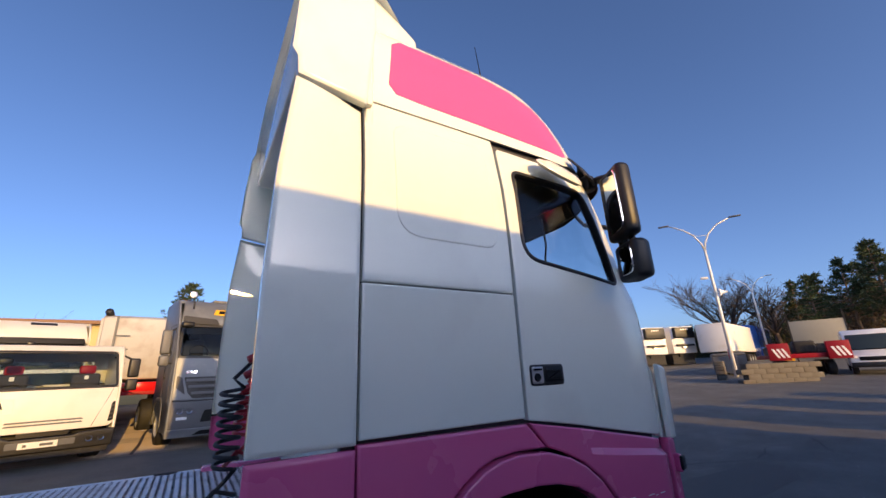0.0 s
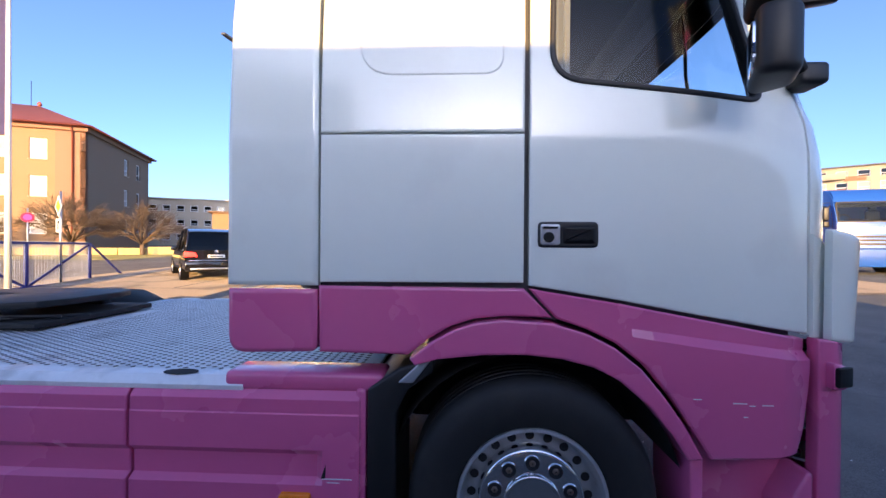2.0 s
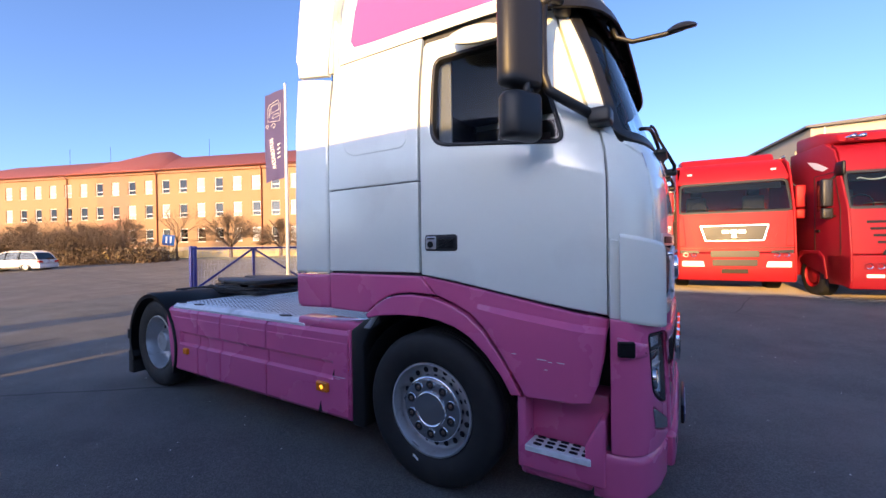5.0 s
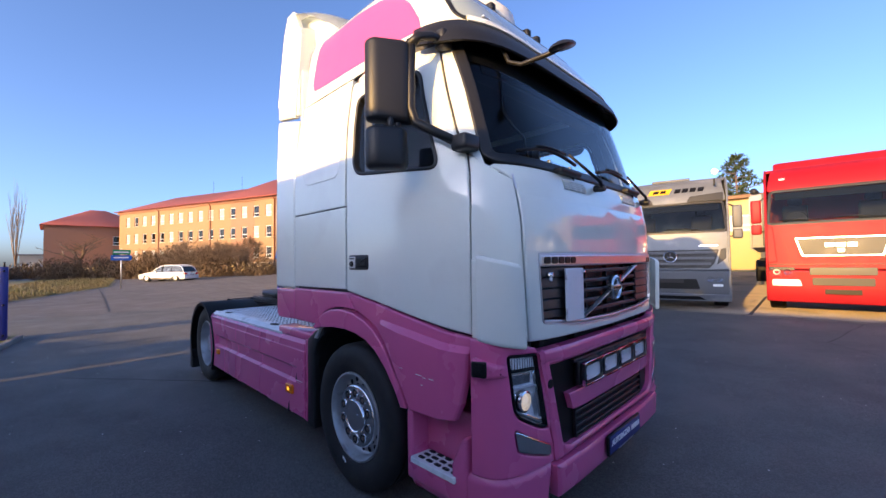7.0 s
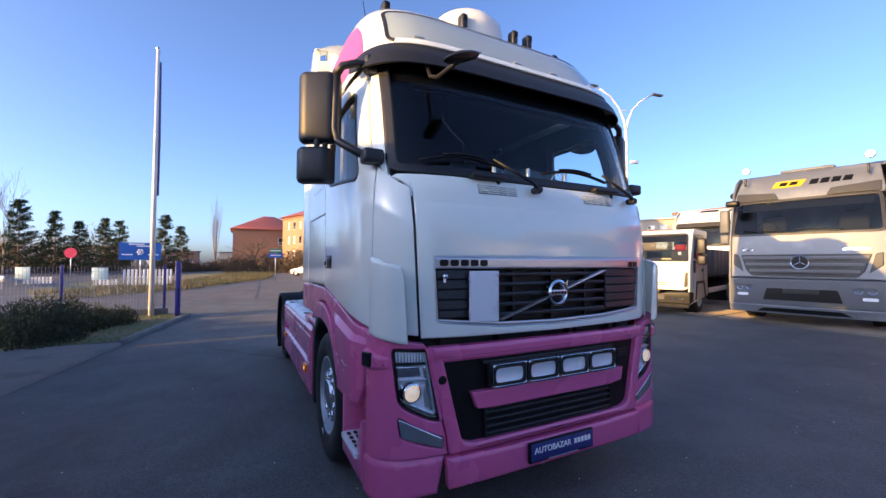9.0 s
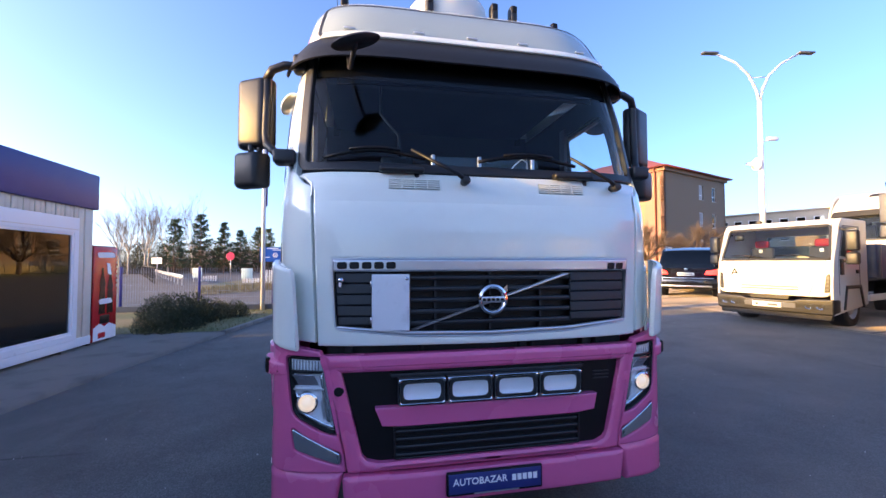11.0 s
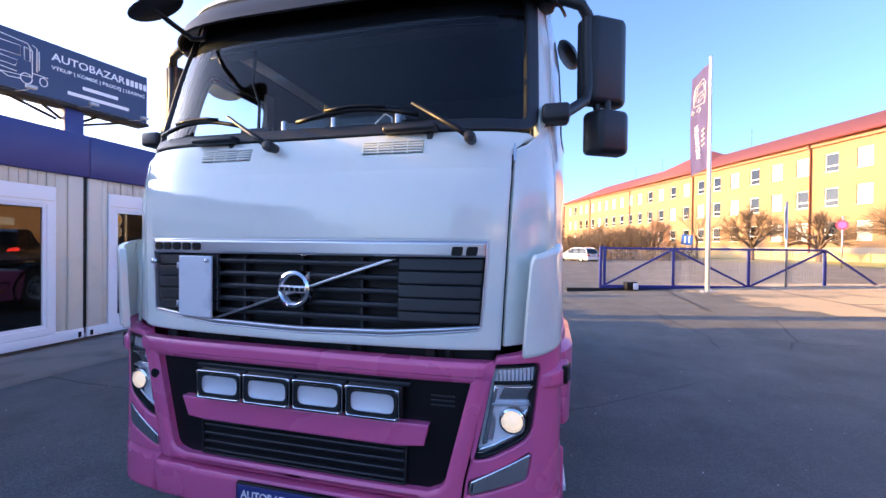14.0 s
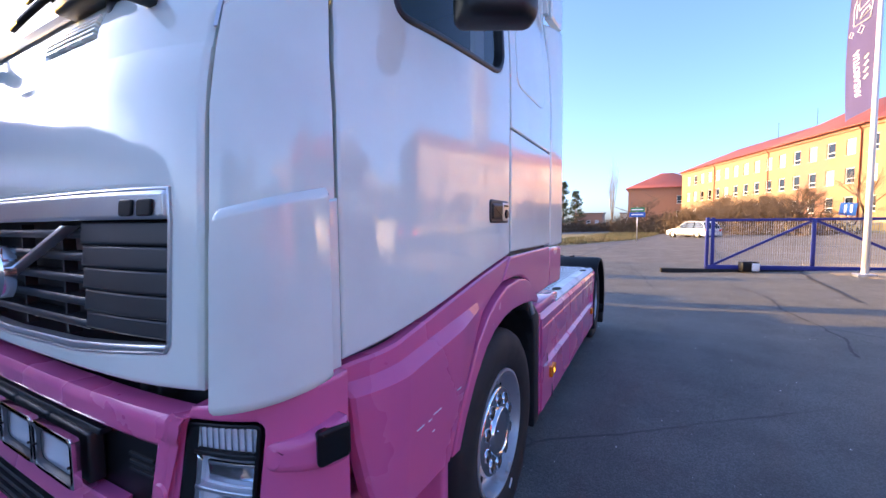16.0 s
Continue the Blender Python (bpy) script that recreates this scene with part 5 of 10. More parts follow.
# wipers
for yp, yk, ye, yb in ((-0.145, -0.44, -0.92, -0.36), (0.80, 0.53, -0.05, 0.56)):
    p0, p1 = front_at(yp, 1.99), front_at(yk, 2.17)
    a = part("wiper", tube([p0 + Vector((0.05, 0, 0)), p0 + Vector((0.06, -0.05, 0.035)), p1 + Vector((0.045, 0, 0))], 0.016, 8, None, 0.008), INK, truck, "black windscreen wiper")
    part("wiper_pivot", revolve([(0.003, 0.075), (0.022, 0.07), (0.026, 0.05), (0.022, 0.0)], "x", p0, 16), BLACK, a)
    pts = [front_at(y, 2.118 + 0.045 * math.sin(math.pi * (y - ye) / (yb - ye))) + Vector((0.028, 0, 0)) for y in np.linspace(ye, yb, 9)]
    part("wiper_blade", tube(pts, 0.011, 6), INK, a)
    pts = [p + Vector((0.015, 0, 0.012)) for p in pts[2:7]]
    part("wiper_bow", tube(pts, 0.008, 6), INK, a)
# bumper middle
opening = [(-0.812, 0.963), (0.815, 0.963), (0.71, 0.535), (0.69, 0.51), (0.635, 0.488), (-0.62, 0.488), (-0.68, 0.505), (-0.705, 0.535)]
bump = part("bumper", panel(rounded([(-0.925, 1.05), (0.925, 1.05), (0.895, 1.03), (0.807, 0.625), (0.79, 0.555), (0.775, 0.448), (-0.775, 0.448), (-0.79, 0.555), (-0.807, 0.625), (-0.895, 1.03)], 0.012), on(low_front, lambda u, v: 0.02 if v > 0.99 else 0.012), 0.07, 0.08, 0.014, holes=[opening], vlines=(0.985, 0.995)), MAGENTA, truck, "magenta front bumper")
part("bumper_lip", panel(rounded([(-0.80, 0.438), (-0.56, 0.438), (-0.555, 0.433), (0.48, 0.433), (0.485, 0.438), (0.80, 0.438), (0.785, 0.265), (-0.785, 0.265)], 0.01), on(low_front, lambda u, v: 0.035 - 0.25 * max(0, 0.30 - v)), 0.06, 0.07, 0.014), MAGENTA, bump, "magenta lower bumper lip")
part("lip_slot", box(2.62, 2.70, -0.55, 0.47, 0.43, 0.442), HOLE, bump)
part("tow_cap", revolve([(0.003, 0.003), (0.022, 0.002), (0.026, -0.004)], "x", low_front(-0.822, 0.868) + Vector((0.014, 0, 0)), 20), INK, bump)
part("tow_cap", revolve([(0.003, 0.004), (0.022, 0.003), (0.026, -0.004)], "x", low_front(0.834, 0.858) + Vector((0.014, 0, 0)), 20), MAGENTA, bump)
ins = part("bumper_insert", panel(shrink(opening, -0.02), on(low_front, -0.03), 0.02, 0.12, 0.0), INK, truck, "black bumper insert")
part("insert_bar", panel(rounded([(-0.638, 0.775), (0.64, 0.775), (0.62, 0.685), (0.5, 0.672), (-0.5, 0.672), (-0.60, 0.68)], 0.0), on(low_front, 0.012), 0.04, 0.12, 0.005), MAGENTA, ins, "magenta bar across the insert")
for i in range(4):
    z = 0.505 + i * 0.041
    part("insert_slat", panel([(-0.525, z), (0.525, z), (0.525, z + 0.014), (-0.525, z + 0.014)], on(low_front, -0.012), 0.03, 0.2, 0.004), GREYP, ins)
part("insert_frame", panel([(-0.535, 0.492), (0.535, 0.492), (0.54, 0.662), (-0.54, 0.662)], on(low_front, -0.01), 0.02, 0.2, 0.003, holes=[[(-0.525, 0.5), (0.525, 0.5), (0.53, 0.655), (-0.53, 0.655)]]), BLACK, ins)
for i in range(3):
    part("insert_vent", panel([(0.64, 0.845 + i * 0.02), (0.745, 0.845 + i * 0.02), (0.745, 0.853 + i * 0.02), (0.64, 0.853 + i * 0.02)], on(low_front, -0.024), 0.01, 0.2, 0.001), GREYP, ins)
part("insert_top", panel([(-0.56, 0.945), (0.56, 0.945), (0.55, 0.925), (-0.55, 0.925)], on(low_front, 0.0), 0.03, 0.2, 0.003), GREYP, ins)
for i in range(4):
    y = -0.518 + i * 0.262
    sx = low_front(y + 0.127, 0.86).x
    sp = part("spot_lamp", box(sx - 0.03, sx + 0.010, y, y + 0.252, 0.788, 0.928, 0.008), BLACK, truck, "rectangular driving lamp with a silver frame and fluted glass")
    sp["category"] = ""
    o = [(y, 0.79), (y + 0.252, 0.79), (y + 0.252, 0.926), (y, 0.926)]
    part("spot_frame", panel(rounded(o, 0.012), flat(sx + 0.046, "+x"), 0.02, 0.3, 0.004, holes=[rounded(shrink(o, 0.009), 0.02)]), CHROME, sp)
    rb = revolve([(0.003, -0.004), (0.022, -0.002), (0.04, 0.008), (0.056, 0.022)], "x", (0, 0, 0), 24)
    rb.transform(Matrix.Translation((sx + 0.017, y + 0.126, 0.858)) @ Matrix.Diagonal((0.75, 2.2, 1.2, 1)))
    part("spot_reflector", rb, SPOTGLASS, sp)
    part("spot_back", panel(rounded(shrink(o, 0.008), 0.02), flat(sx + 0.036, "+x"), 0.002, 0.3, 0.0, holes=[rounded(shrink(o, 0.026), 0.032)]), BLACK, sp)
    part("spot_glass", panel(rounded(shrink(o, 0.008), 0.02), flat(sx + 0.045, "+x"), 0.008, 0.3, 0.004), LENS, sp)
    del sp["category"]
    for s in (0.008, 0.244):
        part("spot_screw", tube([(sx + 0.04, y + s, 0.855), (sx + 0.051, y + s, 0.855)], 0.004, 6), INK, sp)
# plate with the dealer's sign
px = low_front(0, 0.38).x + 0.045
pl = part("number_plate_holder", box(px, px + 0.02, -0.268, 0.266, 0.31, 0.433, 0.006), INK, truck, "dark blue dealer plate with white lettering")
part("plate_face", box(px + 0.016, px + 0.024, -0.258, 0.256, 0.323, 0.425, 0.002), NAVY, pl)
tm = text_mesh("AUTOBAZAR", 0.05, 0.003, "LEFT")
tm.transform(Matrix.Translation((px + 0.0255, -0.235, 0.383)) @ Matrix(((0, 0, 1, 0), (1, 0, 0, 0), (0, 1, 0, 0), (0, 0, 0, 1))))
part("plate_lettering", tm, LETTER, pl)
for i in range(5):
    part("plate_name_bar", box(px + 0.023, px + 0.0262, 0.09 + i * 0.03, 0.112 + i * 0.03, 0.367, 0.399), LETTER, pl)
part("plate_lower_bar", box(px + 0.02, px + 0.0222, -0.12, 0.13, 0.315, 0.322), SATIN, pl)
# dark works between bonnet and bumper, underneath and behind
part("radiator_pack", box(2.35, 2.60, -0.9, 0.9, 0.35, 1.10, 0.02), DARK, truck)
for y, r in ((-0.78, 0.02), (-0.38, 0.012), (0.22, 0.018), (0.28, 0.01), (0.62, 0.022), (0.7, 0.012)):
    part("bonnet_bracket", box(2.58, 2.655, y - r, y + r, 1.03, 1.10, 0.004), DARK, truck)
part("engine_block", box(0.8, 2.4, -0.42, 0.42, 0.45, 1.2, 0.05), DARK, truck)
part("front_axle", tube([(1.40, -0.95, 0.42), (1.40, 0.95, 0.42)], 0.06, 10), DARK, truck)
part("rear_axle", tube([(-2.31, -0.8, 0.45), (-2.31, 0.8, 0.45)], 0.1, 12), DARK, truck)
part("differential", revolve([(0.03, -0.3), (0.2, -0.15), (0.26, 0), (0.2, 0.15), (0.03, 0.3)], "x", (-2.31, 0, 0.45), 24), DARK, truck)
part("prop_shaft", tube([(-2.2, 0, 0.5), (0.8, 0, 0.7)], 0.05, 10), DARK, truck)
part("rear_cross_member", box(-3.12, -3.02, -0.6, 0.6, 0.72, 0.97, 0.01), DARK, truck)
part("tail_beam", box(-3.14, -3.05, -1.15, 1.15, 0.40, 0.52, 0.01), DARK, truck)
for s in (-1, 1):
    tl = part("tail_lamp", box(-3.18, -3.1, s * 0.72 - 0.14, s * 0.72 + 0.14, 0.53, 0.68, 0.02), REDLENS, truck, "red tail lamp")
# inside of the cab
part("cab_floor", box(0.6, 2.5, -1.1, 1.1, 1.18, 1.25), TRIM, truck)
part("cab_headlining", box(0.6, 2.2, -1.0, 1.0, 2.93, 2.96), TRIM, truck)
part("screen_header", box(2.12, 2.26, -0.95, 0.95, 2.74, 2.93, 0.02), TRIM, truck)
part("cab_back", box(0.605, 0.64, -1.1, 1.1, 1.2, 2.95), TRIM, truck)
part("bunk", box(0.64, 1.2, -1.08, 1.08, 1.25, 1.85, 0.05), SEATCLOTH, truck)
part("dashboard", prism([(2.2, 1.3), (2.16, 1.85), (2.24, 1.98), (2.40, 2.03), (2.56, 2.03), (2.62, 1.9), (2.62, 1.3)], "y", -1.02, 1.02, None, 0.02), TRIM, truck, "dark dashboard")
part("dash_tray", box(2.2, 2.42, -0.25, 0.25, 1.95, 2.06, 0.02), TRIM, truck)
for y in (-0.62, 0.62):
    st = part("seat", box(1.42, 1.86, y - 0.25, y + 0.25, 1.5, 1.66, 0.05, 3), SEATCLOTH, truck, "dark cloth cab seat")
    part("seat_back", box(1.22, 1.36, y - 0.24, y + 0.24, 1.62, 2.18, 0.05, 3), SEATCLOTH, st)
    part("head_rest", box(1.22, 1.32, y - 0.14, y + 0.14, 2.18, 2.34, 0.04, 3), SEATCLOTH, st)
    part("seat_base", box(1.45, 1.8, y - 0.2, y + 0.2, 1.24, 1.5), DARK, st)
wheelbm = bmesh.new()
sc = Vector((2.06, 0.62, 2.0))
ring = []
for k in range(29):
    a = 2 * math.pi * k / 28
    ring.append(sc + Vector((0.11 * math.sin(a), 0.22 * math.cos(a), 0.19 * math.sin(a))))
stw = part("steering_wheel", tube(ring, 0.016, 8, wheelbm), INK, truck, "black steering wheel")
part("steering_hub", box(2.03, 2.1, 0.56, 0.68, 1.95, 2.04, 0.02), INK, stw)
part("steering_spoke", tube([sc + Vector((0, -0.21, 0)), sc, sc + Vector((0, 0.21, 0))], 0.014, 6), INK, stw)
part("steering_column", tube([sc, (2.25, 0.62, 1.8)], 0.03, 8), INK, stw)
# things at the windscreen: clear screen plate, cable, small mirror
gp = part("screen_stand", box(2.44, 2.446, -0.28, 0.42, 2.10, 2.20), LENS, truck, "clear acrylic strip on the dashboard")
for y in (-0.28, 0.02, 0.38):
    part("stand_clip", box(2.43, 2.455, y - 0.012, y + 0.012, 2.06, 2.21 if y else 2.15, 0.004), SATIN, gp)
part("cable", tube([(2.44, 0.2, 2.09), (2.44, 0.26, 2.17), (2.44, 0.31, 2.21), (2.44, 0.345, 2.19), (2.44, 0.35, 2.13)], 0.004, 6), LETTER, gp)
ms = part("microphone_arm", tube([(2.28, -0.60, 2.72), (2.30, -0.60, 2.50), (2.33, -0.55, 2.42), (2.38, -0.49, 2.34), (2.40, -0.48, 2.18)], 0.009, 6), INK, truck)
part("navigation_screen", box(2.38, 2.41, -0.60, -0.40, 2.08, 2.2, 0.015), INK, ms)
part("sun_blind", panel([(-0.90, 2.68), (0.90, 2.68), (0.88, 2.82), (-0.88, 2.82)], on(front_at, -0.08), 0.01, 0.2, 0.002), INK, truck)
# front kerb mirror on its arm
fm = part("front_mirror", revolve([(0.003, 0.028), (0.06, 0.024), (0.12, 0.01), (0.14, -0.003), (0.13, -0.012), (0.003, -0.016)], "z", (0, 0, 0), 24), BLACK, truck, "black front mirror on a curved arm")
fm.matrix_local = pose(2.80, -0.745, 2.685, 22, -4, 12) @ Matrix.Diagonal((0.5, 0.98, 1, 1))
part("front_mirror_arm", tube([(2.44, -0.80, 2.80), (2.48, -0.79, 2.70), (2.56, -0.78, 2.66), (2.72, -0.76, 2.665), (2.81, -0.745, 2.68)], 0.014, 8), BLACK, truck)
# roof lamps, horn dome, aerial
part("roof_dome", revolve([(0.003, 3.762), (0.14, 3.755), (0.26, 3.72), (0.335, 3.64), (0.35, 3.56), (0.33, 3.47)], "z", (1.60, -0.02, 0), 40), surface("dome_plastic", (0.72, 0.70, 0.64), 0.35, var=0.04), roof, "cream plastic dome on the roof")
for x, y in ((1.90, -0.22), (1.90, 0.30), (1.90, 0.46), (1.80, 0.86), (1.80, -0.86)):
    z = 3.505 if abs(y) < 0.6 else 3.47
    rl = part("roof_lamp", box(x - 0.04, x + 0.05, y - 0.03, y + 0.03, z - 0.06, z + 0.085, 0.02, 3), BLACK, roof, "small black roof marker lamp")
    part("lamp_lens", box(x + 0.045, x + 0.056, y - 0.022, y + 0.022, z + 0.02, z + 0.07, 0.006), INK, rl)
part("aerial", tube([(1.52, -0.92, 3.44), (1.49, -0.93, 3.6), (1.45, -0.945, 3.79)], 0.006, 6, None, 0.002), INK, roof, "thin whip aerial")
# deck behind the cab
deck = part("catwalk", panel([(-1.84, -1.165), (0.62, -1.165), (0.74, -1.0), (0.74, 1.0), (0.62, 1.165), (-1.84, 1.165)], flat(0.93, "+z"), 0.012, 0.4, 0.004), ALU, truck, "perforated aluminium catwalk plate")
for s in (-1, 1):
    part("catwalk_edge", prism([(s * 1.16, 0.932), (s * 1.195, 0.90), (s * 1.19, 0.88), (s * 1.15, 0.90)], "x", -1.86, 0.22), ALU, deck)
    for x in (-1.46, -0.08, -1.80):
        hole = [(x + 0.075 * math.cos(a), s * 1.135 + 0.036 * math.sin(a)) for a in np.linspace(0, 2 * math.pi, 14)[:-1]]
        part("hand_hole", panel(hole, flat(0.935, "+z"), 0.003, 0.4, 0.0), HOLE, deck)
bm = bmesh.new()
for i in range(62):
    for j in range(58):
        x, y = -1.78 + i * 0.04, -1.08 + j * 0.0375 + (0.01875 if i % 2 else 0)
        if x > 0.70 or (x < -1.35 and abs(y) < 0.40):
            continue
        bm.faces.new([bm.verts.new(c) for c in ((x - 0.013, y, 0.9335), (x, y - 0.012, 0.9335), (x + 0.013, y, 0.9335), (x, y + 0.012, 0.9335))])
tagged(part("tread_hole_pattern", bm, HOLE, deck), kind="stuff")
# fifth wheel
fw = part("fifth_wheel", prism([(-2.75, -0.22), (-2.62, -0.30), (-2.2, -0.46), (-1.75, -0.46), (-1.60, -0.36), (-1.55, -0.2), (-1.55, 0.2), (-1.60, 0.36), (-1.75, 0.46), (-2.2, 0.46), (-2.62, 0.30), (-2.75, 0.22), (-2.62, 0.08), (-2.2, 0.06), (-2.2, -0.06), (-2.62, -0.08)], "z", 1.06, 1.105, None, 0.008), surface("greased_steel", (0.012, 0.012, 0.013), 0.5, metal=0.0, var=0.4, scale=8, bump=0.05), truck, "greasy black fifth-wheel coupling plate")
part("coupling_foot", prism([(-2.3, 0.96), (-1.8, 0.96), (-1.9, 1.07), (-2.2, 1.07)], "y", -0.44, -0.34, None, 0.01), DARK, fw)
part("coupling_foot", prism([(-2.3, 0.96), (-1.8, 0.96), (-1.9, 1.07), (-2.2, 1.07)], "y", 0.34, 0.44, None, 0.01), DARK, fw)
part("mounting_plate", box(-2.6, -1.5, -0.46, 0.46, 0.945, 0.985, 0.01), DARK, fw)
part("air_hose", tube([(-1.5, -0.3, 1.0), (-1.9, -0.44, 1.02), (-2.3, -0.48, 1.02), (-2.7, -0.42, 1.0)], 0.012, 6), CABLE, fw)
part("air_hose", tube([(-1.45, -0.15, 0.99), (-1.9, -0.50, 1.0), (-2.5, -0.46, 1.03), (-2.9, -0.3, 0.98)], 0.012, 6), CABLE, fw)
# coiled air lines behind the cab
for y, x, top_z, n_turn, red in ((-0.16, 0.20, 1.52, 8, False), (0.05, 0.30, 1.50, 5, True)):
    pts = [(0.5, y + 0.1, top_z + 0.22), (0.34, y + 0.06, top_z + 0.2), (x, y, top_z + 0.05)]
    for k in range(n_turn * 12):
        a = 2 * math.pi * k / 12
        pts.append((x + 0.056 * math.cos(a), y + 0.056 * math.sin(a), top_z - 0.05 * k / 12))
    pts += [(x, y, top_z - 0.05 * n_turn - 0.06), (x - 0.1, y - 0.08, top_z - 0.05 * n_turn - 0.14), (x - 0.05, y - 0.2, top_z - 0.05 * n_turn - 0.05), (x + 0.05, y - 0.1, top_z - 0.05 * n_turn - 0.1)]
    part("coiled_air_line", tube(pts, 0.011, 6), REDPLUG if red else CABLE, truck, "red coiled air line" if red else "black coiled air line")
cr = part("coupling_rack", box(0.40, 0.56, -0.5, 0.5, 1.62, 1.70, 0.01), DARK, truck)
for i in range(5):
    part("air_coupling", tube([(0.42, -0.16 + i * 0.1, 1.70 - i * 0.085), (0.32, -0.16 + i * 0.1, 1.70 - i * 0.085), (0.26, -0.17 + i * 0.1, 1.67 - i * 0.085)], 0.022, 8), REDPLUG, cr)

# ---- the sales kiosk: joined office containers ----
CREAM = surface("cream_sheet_metal", (0.66, 0.60, 0.49), 0.5, var=0.05, scale=1.5, fine=40, bump=0.02, wear=((0.5, 0.44, 0.35), 2.5, 0.55, 0.75, 0.5))
PVC = surface("white_pvc", (0.80, 0.81, 0.83), 0.3, var=0.03, bump=0.0)
OFFICE_GLASS = glass("office_glass", (0.16, 0.15, 0.14), 0.01, 1.75)
ROOMDARK = surface("office_interior", (0.10, 0.085, 0.07), 0.8, var=0.3)
kiosk_y = -2.88
MOD = 3.22


def kiosk_module(x0, x1, windows):
    th = thing("office_container", "cream office container with white plastic windows and navy fascia", "kiosk", (0, 0, 0), 0, "row of office containers")
    wall = part("wall", box(x0 + 0.02, x1 - 0.02, -5.4, -5.34, 0.16, 2.56), CREAM, th)
    part("roof", box(x0 + 0.01, x1 - 0.01, -5.42, kiosk_y - 0.05, 2.56, 2.7), CREAM, th)
    part("floor", box(x0 + 0.02, x1 - 0.02, -5.4, kiosk_y - 0.06, 0.16, 0.24), ROOMDARK, th)
    for x in (x0 + 0.02, x1 - 0.08):
        part("side_wall", box(x, x + 0.06, -5.34, kiosk_y - 0.06, 0.24, 2.56), CREAM, th)
    fr = part("base_frame", box(x0 + 0.02, x1 - 0.02, kiosk_y - 0.12, kiosk_y + 0.015, 0.14, 0.29, 0.01), PVC, th, "white base rail")
    for x in (x0 + 0.03, x1 - 0.23):
        part("corner_post", box(x, x + 0.2, kiosk_y - 0.14, kiosk_y + 0.012, 0.29, 2.56, 0.015), CREAM, th)
    for (a, b, z0, z1) in windows:
        segs = [(x0 + 0.23, a, 0.29, 2.56), (b, x1 - 0.23, 0.29, 2.56), (a, b, z1, 2.56), (a, b, 0.29, z0)]
        for (p, q, r, s) in segs:
            if q - p < 0.02 or s - r < 0.02:
                continue
            n = max(1, int((q - p) / 0.1))
            for k in range(n):
                u, v = p + (q - p) * k / n, p + (q - p) * (k + 1) / n
                part("wall_rib", box(u + 0.004, v - 0.004, kiosk_y - 0.06, kiosk_y - 0.005 - 0.008 * (k % 2), r, s, 0.004, 1), CREAM, th)
        fw = part("window_frame", panel([(a, z0), (b, z0), (b, z1), (a, z1)], flat(kiosk_y + 0.02, "+y"), 0.08, 0.6, 0.008, holes=[[(a + 0.11, z0 + 0.11), (b - 0.11, z0 + 0.11), (b - 0.11, z1 - 0.26), (a + 0.11, z1 - 0.26)]]), PVC, th, "white plastic window frame with roller box")
        part("sash", panel([(a + 0.10, z0 + 0.10), (b - 0.10, z0 + 0.10), (b - 0.10, z1 - 0.25), (a + 0.10, z1 - 0.25)], flat(kiosk_y + 0.006, "+y"), 0.05, 0.6, 0.006, holes=[[(a + 0.15, z0 + 0.15), (b - 0.15, z0 + 0.15), (b - 0.15, z1 - 0.30), (a + 0.15, z1 - 0.30)]]), PVC, fw)
        part("roller_box_line", box(a + 0.02, b - 0.02, kiosk_y + 0.019, kiosk_y + 0.024, z1 - 0.205, z1 - 0.195), CREAM, fw)
        part("pane", panel([(a + 0.13, z0 + 0.13), (b - 0.13, z0 + 0.13), (b - 0.13, z1 - 0.28), (a + 0.13, z1 - 0.28)], flat(kiosk_y - 0.02, "+y"), 0.01, 2, 0.0), OFFICE_GLASS, fw, "dark reflecting window pane")
    return th


for i in range(5):
    x0 = -3.39 + i * MOD
    x1 = x0 + (MOD if i < 4 else 2.24)
    kiosk_module(x0, x1, [(x0 + 0.38, x1 - 0.32, 0.27, 2.36)])
    if i < 4:
        tagged(part("joint_cover", box(x1 - 0.03, x1 + 0.03, kiosk_y - 0.1, kiosk_y - 0.02, 0.2, 2.6), INK), "dark gap between two office containers", "joint", kind="structure")
        for s in (-0.1, 0.06):
            tagged(part("corner_casting", box(x1 + s, x1 + s + 0.04, kiosk_y - 0.02, kiosk_y + 0.024, 0.16, 0.24, 0.006), INK), "black lashing slot of the container", "fitting", kind="structure")
fas = thing("roof_fascia", "dark navy sheet fascia along the kiosk roof", "fascia", kind="structure")
for i in range(5):
    x0 = -3.42 + i * MOD
    part("fascia_panel", box(x0 + 0.002, x0 + (MOD if i < 4 else 2.26) - 0.002, kiosk_y - 0.06, kiosk_y + 0.05, 2.56, 3.19, 0.012), NAVY, fas)
part("fascia_end", box(-3.46, -3.40, -5.5, kiosk_y + 0.04, 2.56, 3.19, 0.012), NAVY, fas)
part("fascia_back", box(-3.42, 11.72, -5.5, -5.44, 2.56, 3.19), NAVY, fas)
for i in range(8):
    x = -3.1 + i * 2.2
    tagged(part("footing", box(x, x + 0.3, -3.2, -2.94, 0.06, 0.15), PAVE), "concrete footing block under the container", "footing", kind="structure")
for i in range(4):
    x = -3.1 + i * 4.4
    tagged(part("footing", box(x, x + 0.3, -5.35, -5.1, 0.06, 0.16), PAVE), "concrete footing block under the container", "footing", kind="structure")

